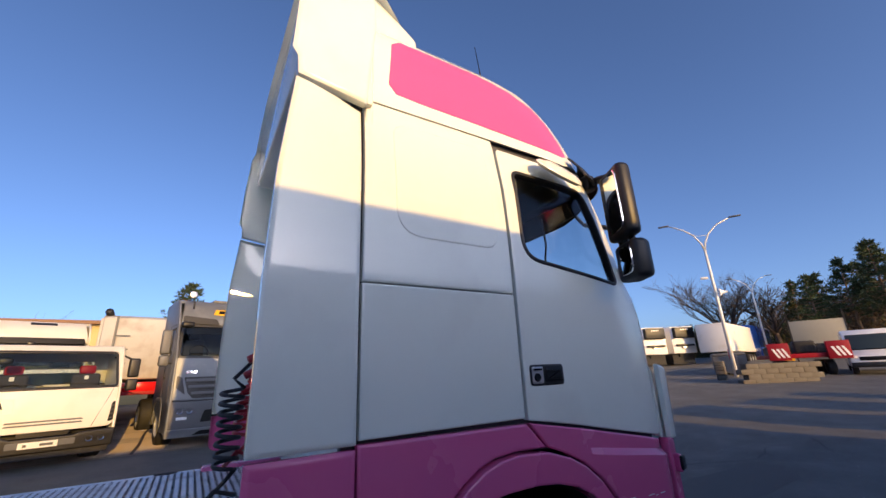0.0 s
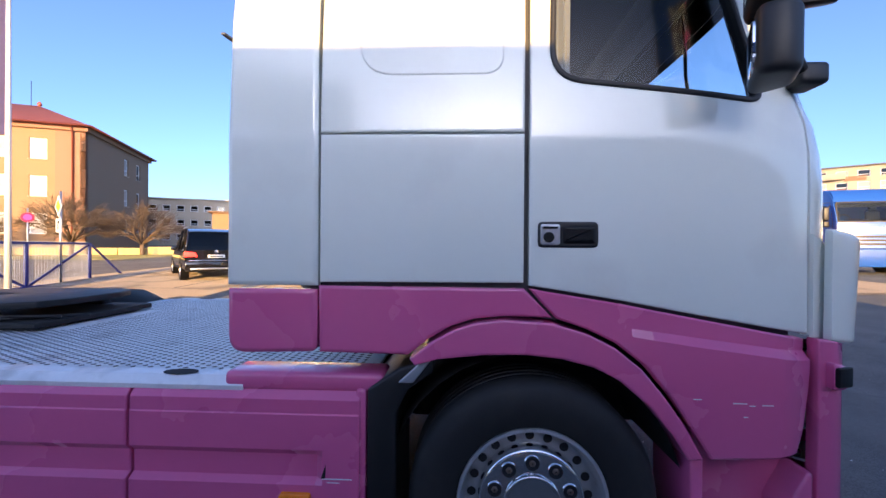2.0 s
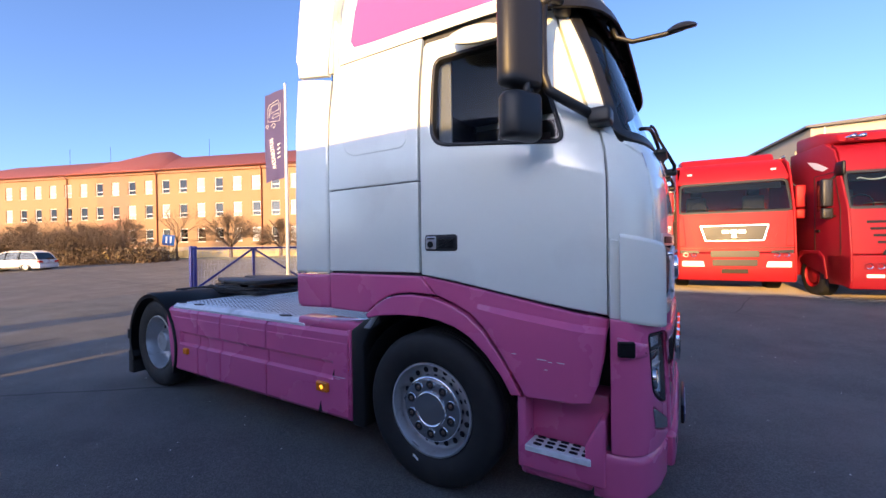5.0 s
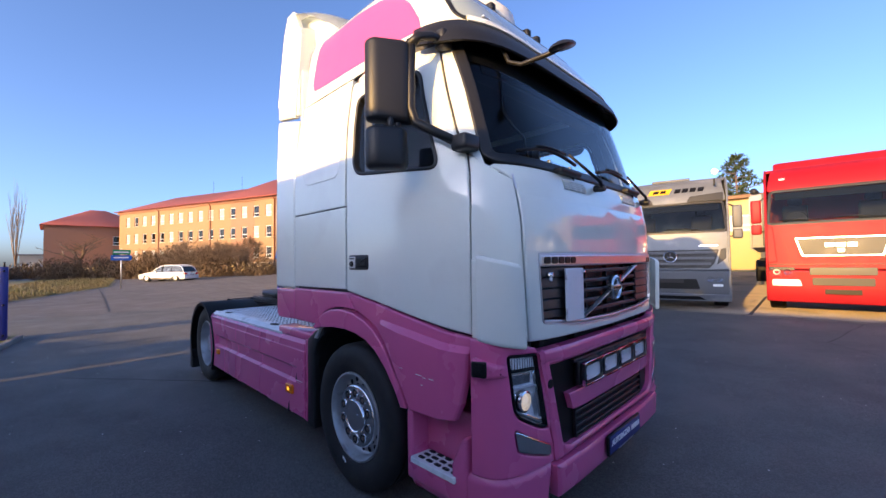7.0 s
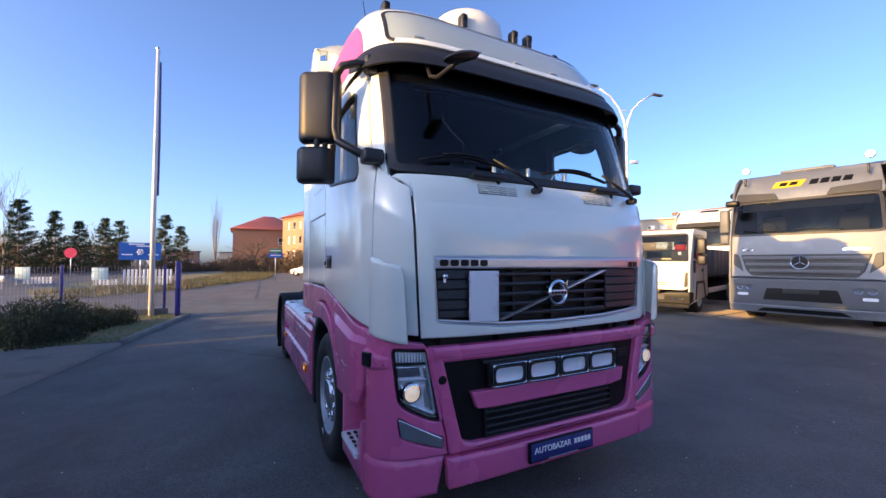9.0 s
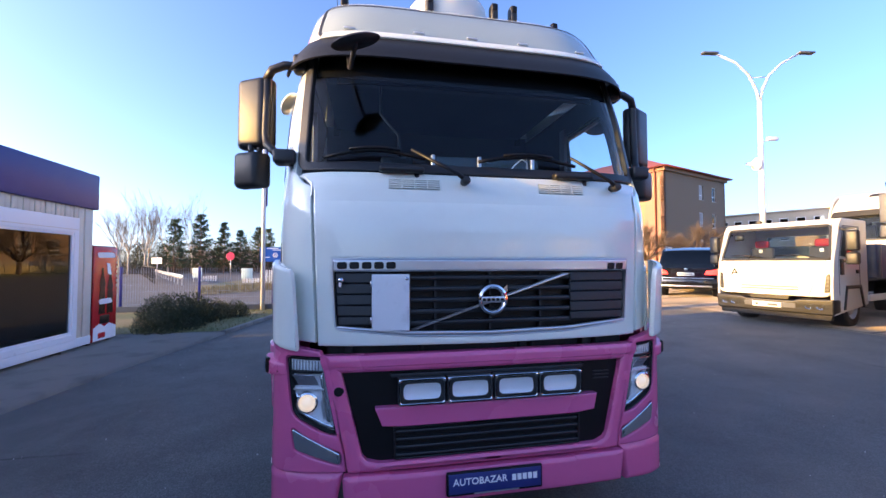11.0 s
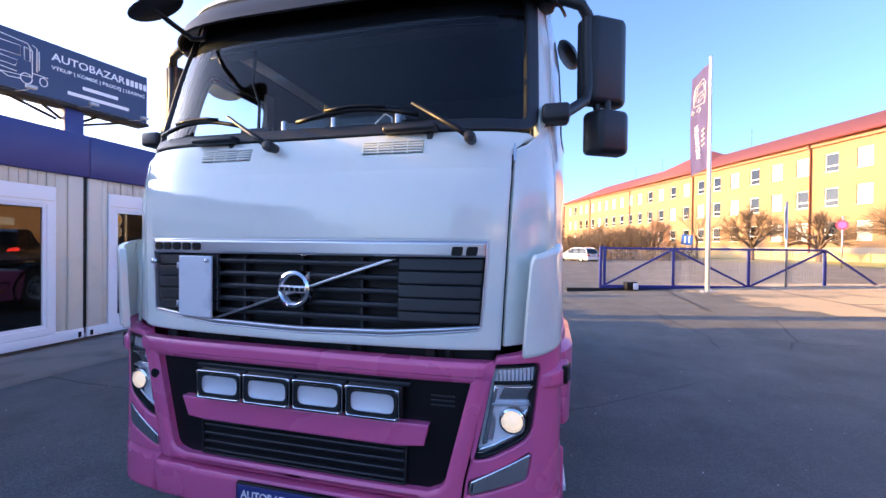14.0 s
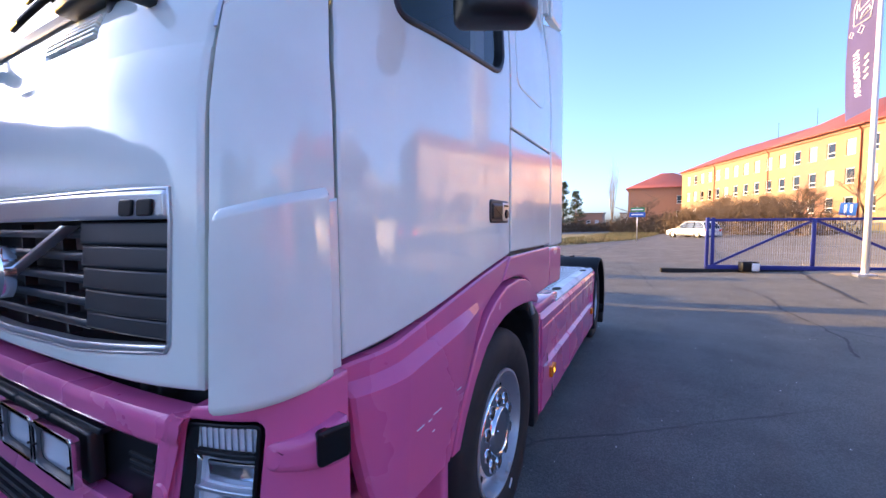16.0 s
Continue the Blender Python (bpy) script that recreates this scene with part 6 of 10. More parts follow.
# vending machine
RED = surface("vending_red", (0.50, 0.012, 0.02), 0.25, var=0.08, coat=0.4)
# added wall out of view; its shadow darkens the asphalt beyond the vending machine
tagged(part("shade_caster_wall", box(-5.22, -3.95, -12.25, -12.0, 0, 3.4), CREAM), "plain cream unseen wall added behind the kiosk to shade the ground", "wall", kind="structure")
vm = thing("vending_machine", "red drinks vending machine with bottle picture beside the kiosk", "vending machine", (-3.82, -3.24, 0.075))
part("cabinet", box(-0.36, 0.36, -0.4, 0.30, 0.03, 1.84, 0.02), INK, vm)
for x in (-0.3, 0.26):
    part("foot", box(x, x + 0.05, -0.3, 0.25, 0.0, 0.04), INK, vm)
part("door", box(-0.345, 0.345, 0.30, 0.335, 0.05, 1.82, 0.012), RED, vm, "glossy red front")
part("ice_picture", panel([(-0.33, 0.06), (0.33, 0.06), (0.33, 0.30), (0.15, 0.38), (0.02, 0.30), (-0.12, 0.36), (-0.33, 0.28)], flat(0.34, "+y"), 0.004, 0.5, 0), LETTER, vm)
part("delivery_slot", box(-0.12, 0.16, 0.336, 0.345, 0.36, 0.52, 0.006), INK, vm)
part("red_can", box(0.0, 0.2, 0.337, 0.346, 0.1, 0.2, 0.004), RED, vm)
BROWN = surface("cola_brown", (0.06, 0.015, 0.008), 0.2)
for x, h in ((0.10, 1.32), (-0.13, 1.25)):
    bo = [(x - 0.09, 0.55), (x + 0.09, 0.55), (x + 0.085, 0.9), (x + 0.07, 1.0), (x + 0.085, h - 0.2), (x + 0.03, h), (x + 0.03, h + 0.1), (x - 0.03, h + 0.1), (x - 0.03, h), (x - 0.085, h - 0.2), (x - 0.07, 1.0), (x - 0.085, 0.9)]
    part("bottle_picture", panel(bo, flat(0.34, "+y"), 0.004, 0.5, 0.0), BROWN, vm)
part("white_swirl", panel([(-0.05, 1.3), (-0.01, 1.52), (-0.10, 1.50), (-0.16, 1.28)], flat(0.342, "+y"), 0.004, 0.5, 0.0), LETTER, vm)
for z, w in ((1.66, 0.27), (0.78, 0.2)):
    c = rounded([(-w, z - 0.04), (w * 0.9, z - 0.05), (w, z + 0.05), (-w * 0.8, z + 0.06)], 0.05)
    part("brand_shape", panel(c, flat(0.344, "+y"), 0.004, 0.5, 0.0), LETTER, vm)
for k in range(6):
    part("selection_button", box(-0.335, -0.31, 0.336, 0.345, 1.5 - k * 0.09, 1.55 - k * 0.09), SATIN, vm)

# billboard behind the kiosk
SIGNBLUE = surface("billboard_blue", (0.018, 0.035, 0.10), 0.4, var=0.06, bump=0.01)
GALV = surface("galvanised_steel", (0.42, 0.43, 0.45), 0.45, metal=0.5, var=0.15, scale=4, bump=0.02)
bb = thing("billboard", "navy roadside billboard with white lettering on a steel post", "billboard", (-4.25, -9.3, 0))
bb.rotation_euler = (0, 0, radians(-9.5))
L = 1.9
board = part("board", box(-L, L, -0.4, 0.0, 5.55, 7.1, 0.01), GALV, bb, "grey metal box of the sign")
part("sign_face", box(-L + 0.02, L - 0.02, 0.0, 0.012, 5.57, 7.08), SIGNBLUE, bb, "navy sign face")
part("post", box(-0.22, 0.22, -0.45, -0.05, 0.0, 5.5, 0.03), NAVY, bb)
for x in (-1.6, -0.8, 0.8, 1.6):
    part("brace", tube([(x, -0.3, 5.55), (x * 0.2, -0.3, 5.1)], 0.04, 6), DARK, bb)
part("beam", box(-L, L, -0.5, 0.1, 5.44, 5.54, 0.01), DARK, bb)
for x in (-1.3, 0.0, 1.3):
    fl = part("sign_lamp_arm", tube([(x, 0.0, 5.5), (x, 0.7, 5.42), (x, 0.9, 5.45)], 0.015, 6), GALV, bb)
    part("sign_lamp", box(x - 0.1, x + 0.1, 0.85, 0.98, 5.42, 5.5, 0.01), GALV, fl)


def lay_text(words, size, x, z, y, parent, align="LEFT", name="lettering", material=None):
    tm = text_mesh(words, size, 0.004, align)
    # reads from +x to -x, since the face looks towards +y
    tm.transform(Matrix.Translation((x, y, z)) @ Matrix(((-1, 0, 0, 0), (0, 0, 1, 0), (0, 1, 0, 0), (0, 0, 0, 1))))
    return part(name, tm, material or LETTER, parent)


lay_text("AUTOBAZAR", 0.30, 0.55, 6.72, 0.016, bb)
for i in range(5):
    part("name_bar", box(-1.27 - i * 0.125 - 0.09, -1.27 - i * 0.125, 0.012, 0.017, 6.62, 6.82), LETTER, bb)
lay_text("VÝKUP | KOMISE | PRODEJ | LEASING", 0.145, 0.55, 6.42, 0.016, bb)
part("phone_bar", box(-1.05, -0.15, 0.012, 0.017, 6.05, 6.15), LETTER, bb)
part("address_bar", box(-1.35, 0.2, 0.012, 0.017, 5.80, 5.90), LETTER, bb)


def truck_drawing(x0, z0, s, y, parent, mat_, flat_axis=True):
    """A line drawing of a lorry in thin bars."""
    def P(u, v):
        return (x0 - u * s, y, z0 + v * s)
    for path in ([(0.05, 0.15), (0.05, 0.75), (0.12, 1.0), (0.62, 0.95), (0.70, 0.8), (0.70, 0.2), (0.05, 0.15)], [(0.1, 0.62), (0.12, 0.85), (0.5, 0.85), (0.5, 0.62), (0.1, 0.62)], [(0.1, 0.52), (0.45, 0.50), (0.42, 0.36), (0.15, 0.38), (0.1, 0.52)],
                 [(0.12, 0.28), (0.44, 0.24)], [(0.1, 0.2), (0.3, 0.08), (0.5, 0.1)], [(0.56, 0.85), (0.66, 0.83), (0.66, 0.55), (0.57, 0.55), (0.56, 0.85)], [(0.70, 0.3), (0.98, 0.28)], [(0.70, 0.95), (0.78, 0.9), (0.78, 0.35)], [(0.82, 0.85), (0.82, 0.4)], [(0.0, 0.6), (0.0, 0.75)],
                 [(0.60 + 0.1 * math.cos(a), 0.14 + 0.12 * math.sin(a)) for a in np.linspace(0, 6.28, 13)], [(0.9 + 0.07 * math.cos(a), 0.16 + 0.1 * math.sin(a)) for a in np.linspace(0, 6.28, 13)]):
        part("drawn_line", tube([P(u, v) for u, v in path], 0.011 * s, 5), mat_, parent)


truck_drawing(1.75, 5.75, 1.15, 0.014, bb, LETTER)

# ---- parked vehicles: each one's own x runs across, its front lies at y = 0 and it reaches back along +y ----
TRUCKRED = surface("red_truck_paint", (0.30, 0.008, 0.016), 0.5, var=0.05, spec=0.25, bump=0.0, wear=((0.35, 0.02, 0.03), 2, 0.55, 0.8, 0.5))
DEEPRED = surface("dark_red_truck_paint", (0.23, 0.006, 0.016), 0.5, var=0.05, spec=0.25, bump=0.0)
SILVER = surface("silver_truck_paint", (0.17, 0.185, 0.205), 0.45, metal=0.3, var=0.05, spec=0.35, bump=0.0, wear=((0.4, 0.39, 0.37), 2, 0.55, 0.8, 0.5))
OFFWHITE = surface("dusty_white_paint", (0.66, 0.64, 0.59), 0.35, var=0.04, bump=0.0, coat=0.2, wear=((0.55, 0.5, 0.42), 2, 0.5, 0.8, 0.5))
SLATE = surface("slate_plastic", (0.10, 0.105, 0.115), 0.5, var=0.15, bump=0.03)
TRUCKBLUE = surface("blue_truck_paint", (0.02, 0.10, 0.42), 0.25, var=0.05, coat=0.5, bump=0.0)
CARBLACK = surface("black_car_paint", (0.010, 0.010, 0.012), 0.12, var=0.2, coat=0.8, bump=0.0)
CARWHITE = surface("white_car_paint", (0.78, 0.79, 0.80), 0.2, var=0.03, coat=0.5, bump=0.0)
LIGHTGLASS = glass("clear_vehicle_glass", (0.72, 0.78, 0.78), 0.02, 1.5)
CARGLASS = glass("vehicle_glass", (0.22, 0.26, 0.27), 0.02, 1.6)
CABGLASS = glass("lorry_windscreen", (0.50, 0.56, 0.55), 0.02, 1.5)
CARGREY = surface("grey_body", (0.40, 0.40, 0.40), 0.55, var=0.12, scale=2, wear=((0.25, 0.22, 0.19), 2, 0.5, 0.7, 0.7))
PLATE = surface("blank_plate_white", (0.75, 0.75, 0.73), 0.4, var=0.03, bump=0)


def lead(profile, off=0.0):
    """fmap over the front of a vehicle: u across, v up; the profile gives (z, y)."""
    zs, ys = [p[0] for p in profile], [p[1] for p in profile]
    def f(u, v):
        y = float(np.interp(v, zs, ys))
        s = (float(np.interp(v + 0.02, zs, ys)) - float(np.interp(v - 0.02, zs, ys))) / 0.04
        n = Vector((0, -1, s)).normalized()
        bow = 0.05 * (abs(u) / 1.2) ** 3
        return Vector((u, y + bow, v)) + n * off, n
    return f


def simple_wheel(th, x, y, r, w, s, hub):
    """A wheel with tyre on a cross axle; s is the outer side (-1 or 1)."""
    wh = part("wheel", revolve([(0.58 * r, s * 0.01), (0.56 * r, -s * 0.03), (0.42 * r, -s * 0.07), (0.38 * r, -s * 0.02), (0.14 * r, -s * 0.01), (0.01, 0.0)], "x", (x, y, r), 24), hub, th)
    part("tyre", revolve([(0.58 * r, 0.0), (0.75 * r, s * 0.015), (0.93 * r, 0.0), (r, -s * 0.04), (r, -s * (w - 0.04)), (0.93 * r, -s * w), (0.58 * r, -s * w)], "x", (x, y, r), 32, closed=True), RUBBER, wh)
    return wh


def mirror_pair(th, x, y, z, h, m, arm=0.22, sides=(-1, 1)):
    for s in sides:
        a, b = sorted((s * x, s * (x + 0.2)))
        mh = part("mirror", box(a, b, y - 0.06, y + 0.07, z, z + h, 0.04, 3), m, th)
        part("lower_mirror", box(a, b, y - 0.06, y + 0.07, z - 0.27, z - 0.03, 0.04, 3), m, mh)
        part("mirror_arm", tube([(s * (x + 0.05), y, z + h - 0.03), (s * (x - arm * 0.4), y + 0.06, z + h + 0.06), (s * (x - arm), y + 0.12, z + h + 0.02)], 0.022, 6), BLACK, mh)
        part("mirror_arm", tube([(s * (x + 0.05), y, z - 0.2), (s * (x - arm), y + 0.1, z - 0.22)], 0.018, 6), BLACK, mh)


def chassis(th, w, length, axles, r, hub):
    part("chassis_rail", box(-0.45, -0.35, 0.6, length, 0.62, 0.86), DARK, th)
    part("chassis_rail", box(0.35, 0.45, 0.6, length, 0.62, 0.86), DARK, th)
    part("underbody", box(-0.9, 0.9, 0.3, 2.0, 0.40, 0.95, 0.05), DARK, th)
    for y in axles:
        for s in (-1, 1):
            simple_wheel(th, s * (w / 2 - 0.04), y, r, 0.3 if y < 2.2 else 0.55, s, hub)
        part("axle", tube([(-w / 2 + 0.3, y, r), (w / 2 - 0.3, y, r)], 0.07, 8), DARK, th)


def cab_box(th, prof, w, depth, paint, z0, label, windows):
    """Cab body from its front profile (z, y), hollow behind the windscreen."""
    top = prof[-1][0]
    pts = [(y, z) for z, y in prof]
    body = part("cab_side", prism(pts + [(depth, top), (depth, z0)], "x", -w / 2, -w / 2 + 0.05, None, 0.02), paint, th)
    part("cab_side", prism(pts + [(depth, top), (depth, z0)], "x", w / 2 - 0.05, w / 2, None, 0.02), paint, th, label)
    part("cab_roof", prism([(prof[-1][1], top - 0.08), (prof[-1][1] + 0.04, top), (depth, top), (depth, top - 0.08)], "x", -w / 2 + 0.045, w / 2 - 0.045, None, 0.02), paint, th)
    if windows:
        part("cab_back", panel([(-w / 2 + 0.05, z0), (w / 2 - 0.05, z0), (w / 2 - 0.05, top - 0.06), (-w / 2 + 0.05, top - 0.06)], flat(depth, "-y"), 0.05, 9, 0.0, holes=[windows]), paint, th)
        part("rear_pane", prism(windows, "y", depth + 0.01, depth + 0.015), LIGHTGLASS, th)
    else:
        part("cab_back", box(-w / 2 + 0.05, w / 2 - 0.05, depth - 0.05, depth, z0, top - 0.06), paint, th)
    part("cab_floor", box(-w / 2 + 0.05, w / 2 - 0.05, 0.25, depth - 0.05, 1.0, 1.1), TRIM, th)
    return body


def cab_seats(th, y, w, z, red=False):
    for x in (-w * 0.27, w * 0.27):
        s = part("seat", box(x - 0.24, x + 0.24, y, y + 0.14, z - 0.5, z + 0.25, 0.05), SEATCLOTH, th)
        part("head_rest", box(x - 0.14, x + 0.14, y + 0.01, y + 0.12, z + 0.25, z + 0.42, 0.04), TRUCKRED if red else SEATCLOTH, s)
    part("dashboard", box(-w / 2 + 0.08, w / 2 - 0.08, 0.22, 0.6, z - 0.5, z - 0.22, 0.05), TRIM, th)
    sw = [Vector((-w * 0.27 + 0.2 * math.cos(a), 0.68 + 0.05 * math.sin(a), z - 0.12 + 0.18 * math.sin(a))) for a in np.linspace(0, 2 * math.pi, 17)]
    part("steering_wheel", tube(sw, 0.016, 6), INK, th)


def lamp_unit(th, poly, fm, lit=False, name="headlamp"):
    h = part(name, panel(poly, fm(-0.02), 0.04, 0.2, 0.006), GREYP, th, "clear vehicle headlamp")
    cx, cz = sum(p[0] for p in poly) / len(poly), sum(p[1] for p in poly) / len(poly)
    rx = min(max(p[1] for p in poly) - min(p[1] for p in poly), 0.16) * 0.38
    for dx in (-0.10, 0.08):
        p, n = fm(0.0)(cx + dx, cz)
        part("reflector", revolve([(0.003, 0.02), (rx * 0.6, 0.012), (rx, -0.008)], "y", p, 16), WARM_LIT if lit and dx < 0 else CHROME, h)
    part("lens", panel(shrink(poly, 0.008), fm(0.012), 0.004, 0.2, 0.0), LENS, h)
    return h


def wiper_pair(th, fm, z, xs, length, rise_=0.12):
    for x in xs:
        p, _ = fm(0.03)(x, z)
        q, _ = fm(0.03)(x - length, z + rise_ * 0.35)
        part("wiper", tube([p, (p + q) / 2 + Vector((0, -0.01, 0.03)), q], 0.012, 6), BLACK, th)


def at_yard(x, y):
    return (x, y, rise(x, y) + 0.01)


# white tipper lorry with a low cab
iv = thing("tipper_lorry", "dusty white low-cab lorry with a tipper body, parked on concrete", "truck", at_yard(-2.22, 10.62), 16.5)
w = 2.08
prof = [(0.30, 0.03), (0.55, 0.0), (1.0, 0.02), (1.40, 0.08), (2.10, 0.36), (2.17, 0.42), (2.25, 0.52)]
fm = lambda off: lead(prof, off)
cab_box(iv, prof, w, 1.75, OFFWHITE, 0.45, "dusty white cab side", [(-0.75, 1.5), (0.75, 1.5), (0.75, 1.98), (-0.75, 1.98)])
part("front_panel", panel(rounded([(-1.0, 0.66), (1.0, 0.66), (1.0, 1.39), (-1.0, 1.39)], [0.14, 0.14, 0.03, 0.03]), fm(0.012), 0.05, 0.12, 0.012), OFFWHITE, iv, "dusty white front flap")
scr = rounded([(-0.97, 1.42), (0.97, 1.42), (0.91, 2.10), (-0.91, 2.10)], 0.07)
part("windscreen_rubber", panel(shrink(scr, -0.025), fm(0.016), 0.03, 0.15, 0.005, holes=[shrink(scr, 0.02)]), BLACK, iv)
part("windscreen", panel(scr, fm(0.004), 0.006, 0.2, 0.0), LIGHTGLASS, iv)
part("screen_top", panel([(-1.0, 2.12), (1.0, 2.12), (0.98, 2.24), (-0.98, 2.24)], fm(0.01), 0.05, 0.2, 0.01), OFFWHITE, iv)
for s in (-1, 1):
    part("screen_pillar", panel([(s * 0.99, 1.41), (s * 1.035, 1.41), (s * 1.0, 2.15), (s * 0.93, 2.15)], fm(0.012), 0.05, 0.12, 0.008), OFFWHITE, iv)
    part("corner_vent", panel(rounded([(s * 0.90, 0.74), (s * 0.985, 0.76), (s * 0.985, 1.13), (s * 0.93, 1.10)], 0.03), fm(0.024), 0.02, 0.2, 0.004), INK, iv)
    for k in range(4):
        part("vent_slat", panel([(s * 0.915, 0.80 + k * 0.075), (s * 0.98, 0.81 + k * 0.075), (s * 0.98, 0.822 + k * 0.075), (s * 0.915, 0.812 + k * 0.075)], fm(0.028), 0.008, 0.2, 0.0), SLATE, iv)
    pts = [(s * 0.66, 0.68), (s * 0.74, 0.9), (s * 0.84, 1.15), (s * 0.92, 1.38)]
    part("panel_line", tube([fm(0.0125)(*p)[0] for p in pts], 0.005, 4), SLATE, iv)
    lamp_unit(iv, [(s * 0.52, 0.40), (s * 1.0, 0.41), (s * 1.0, 0.535), (s * 0.54, 0.53)], lambda o: fm(o + 0.05))
    part("side_window", prism([(0.36, 1.48), (0.58, 2.06), (1.22, 2.06), (1.22, 1.40)], "x", s * (w / 2 - 0.01), s * (w / 2 + 0.012), None, 0.004), CARGLASS, iv)
    part("door_line", prism([(0.28, 0.70), (0.28, 1.4), (0.53, 2.10), (1.32, 2.10), (1.32, 0.70), (1.30, 0.70), (1.30, 2.08), (0.54, 2.08), (0.295, 1.4), (0.295, 0.70)], "x", s * (w / 2 - 0.01), s * (w / 2 + 0.006)), SLATE, iv)
    part("door_handle", prism([(1.12, 1.12), (1.26, 1.12), (1.26, 1.2), (1.12, 1.2)], "x", s * (w / 2 - 0.01), s * (w / 2 + 0.02), None, 0.006), INK, iv)
    part("black_door_trim", prism([(0.34, 1.1), (0.34, 1.42), (0.52, 1.42), (0.52, 1.1)], "x", s * (w / 2 - 0.01), s * (w / 2 + 0.014), None, 0.01), BLACK, iv)
    part("wheel_arch", prism([(0.45, 0.4), (0.6, 0.88), (1.35, 0.88), (1.52, 0.4), (1.44, 0.4), (1.28, 0.81), (0.65, 0.81), (0.53, 0.4)], "x", s * (w / 2 - 0.3), s * (w / 2 + 0.02), None, 0.01), BLACK, iv)
for z in (0.77, 0.825):
    part("front_slot", panel(rounded([(-0.55, z), (0.52, z), (0.50, z + 0.03), (-0.53, z + 0.03)], 0.012), fm(0.018), 0.012, 0.2, 0.002), SLATE, iv)
for k in range(7):
    part("maker_mark", panel([(-0.40 + k * 0.11, 0.885), (-0.35 + k * 0.11, 0.885), (-0.35 + k * 0.11, 0.915), (-0.40 + k * 0.11, 0.915)], fm(0.016), 0.006, 0.2, 0.001), OFFWHITE, iv)
part("grille", panel([(-0.34, 0.575), (0.34, 0.575), (0.36, 0.66), (-0.36, 0.66)], fm(0.024), 0.03, 0.2, 0.004), INK, iv)
bp = part("bumper", panel(rounded([(-1.04, 0.31), (1.04, 0.31), (1.05, 0.62), (0.5, 0.60), (0.42, 0.56), (-0.42, 0.56), (-0.5, 0.60), (-1.05, 0.62)], 0.03), fm(0.05), 0.3, 0.2, 0.018), BLACK, iv, "black plastic bumper")
part("bumper_trim", panel(rounded([(-0.46, 0.41), (0.46, 0.41), (0.46, 0.52), (-0.46, 0.52)], 0.02), fm(0.056), 0.02, 0.2, 0.004), SLATE, bp)
part("lower_dark_panel", panel([(-0.98, 0.20), (0.98, 0.20), (1.0, 0.31), (-1.0, 0.31)], fm(0.0), 0.1, 0.4, 0.01), DARK, bp)
part("number_plate", panel([(-0.30, 0.405), (0.22, 0.405), (0.22, 0.51), (-0.30, 0.51)], fm(0.066), 0.01, 0.3, 0.002), PLATE, bp, "blank white plate")
for a_, b_ in ((-0.24, -0.19), (-0.02, 0.16)):
    part("plate_bar", panel([(a_, 0.435), (b_, 0.435), (b_, 0.48), (a_, 0.48)], fm(0.070), 0.003, 0.3, 0.0), SLATE, bp)
sg = part("letter_sign", panel([(-0.86, 1.0), (-0.48, 1.0), (-0.48, 1.25), (-0.86, 1.25)], fm(0.022), 0.006, 0.3, 0.002), surface("cream_sticker", (0.78, 0.76, 0.62), 0.5, bump=0), iv, "cream square sign with a black letter")
tm = text_mesh("A", 0.24, 0.004)
p, n = fm(0.026)(-0.67, 1.125)
tm.transform(Matrix.Translation(p) @ Matrix(((1, 0, 0, 0), (0, 0, -1, 0), (0, 1, 0, 0), (0, 0, 0, 1))))
part("sign_letter", tm, INK, sg)
wiper_pair(iv, fm, 1.45, (-0.15, 0.75), 0.62)
cab_seats(iv, 1.0, w, 1.45, True)
for x in (-w * 0.27, w * 0.27):
    part("seat_emblem", box(x - 0.04, x + 0.03, 0.985, 1.0, 1.58, 1.66, 0.01), LETTER, iv)
part("dash_papers", box(-0.3, 0.0, 0.42, 0.6, 1.33, 1.37, 0.01), LETTER, iv)
mirror_pair(iv, 1.14, 0.32, 1.58, 0.40, BLACK, 0.25)
part("hanging_mirror", box(-0.82, -0.62, 0.33, 0.40, 1.86, 2.0, 0.03), INK, iv)
part("roof_lamp", box(-0.5, -0.38, 0.6, 0.68, 2.24, 2.32, 0.01), INK, iv)
chassis(iv, w, 6.2, (1.0, 4.6), 0.44, STEEL)
hb = part("tipper_body", box(-1.12, 1.12, 2.0, 6.0, 1.0, 1.75, 0.03), surface("dark_blue_body", (0.05, 0.07, 0.12), 0.55, var=0.2, wear=((0.15, 0.14, 0.13), 3, 0.5, 0.7, 0.6)), iv, "dark blue ribbed tipper body")
for k in range(9):
    for s in (-1, 1):
        part("body_rib", box(s * 1.12 - 0.03, s * 1.12 + 0.03, 2.1 + k * 0.47, 2.18 + k * 0.47, 1.0, 1.75, 0.01), SLATE, hb)
for s in (-1, 1):
    part("side_guard", box(s * 1.06 - 0.025, s * 1.06 + 0.025, 1.7, 3.9, 0.52, 0.66, 0.01), OFFWHITE, iv)


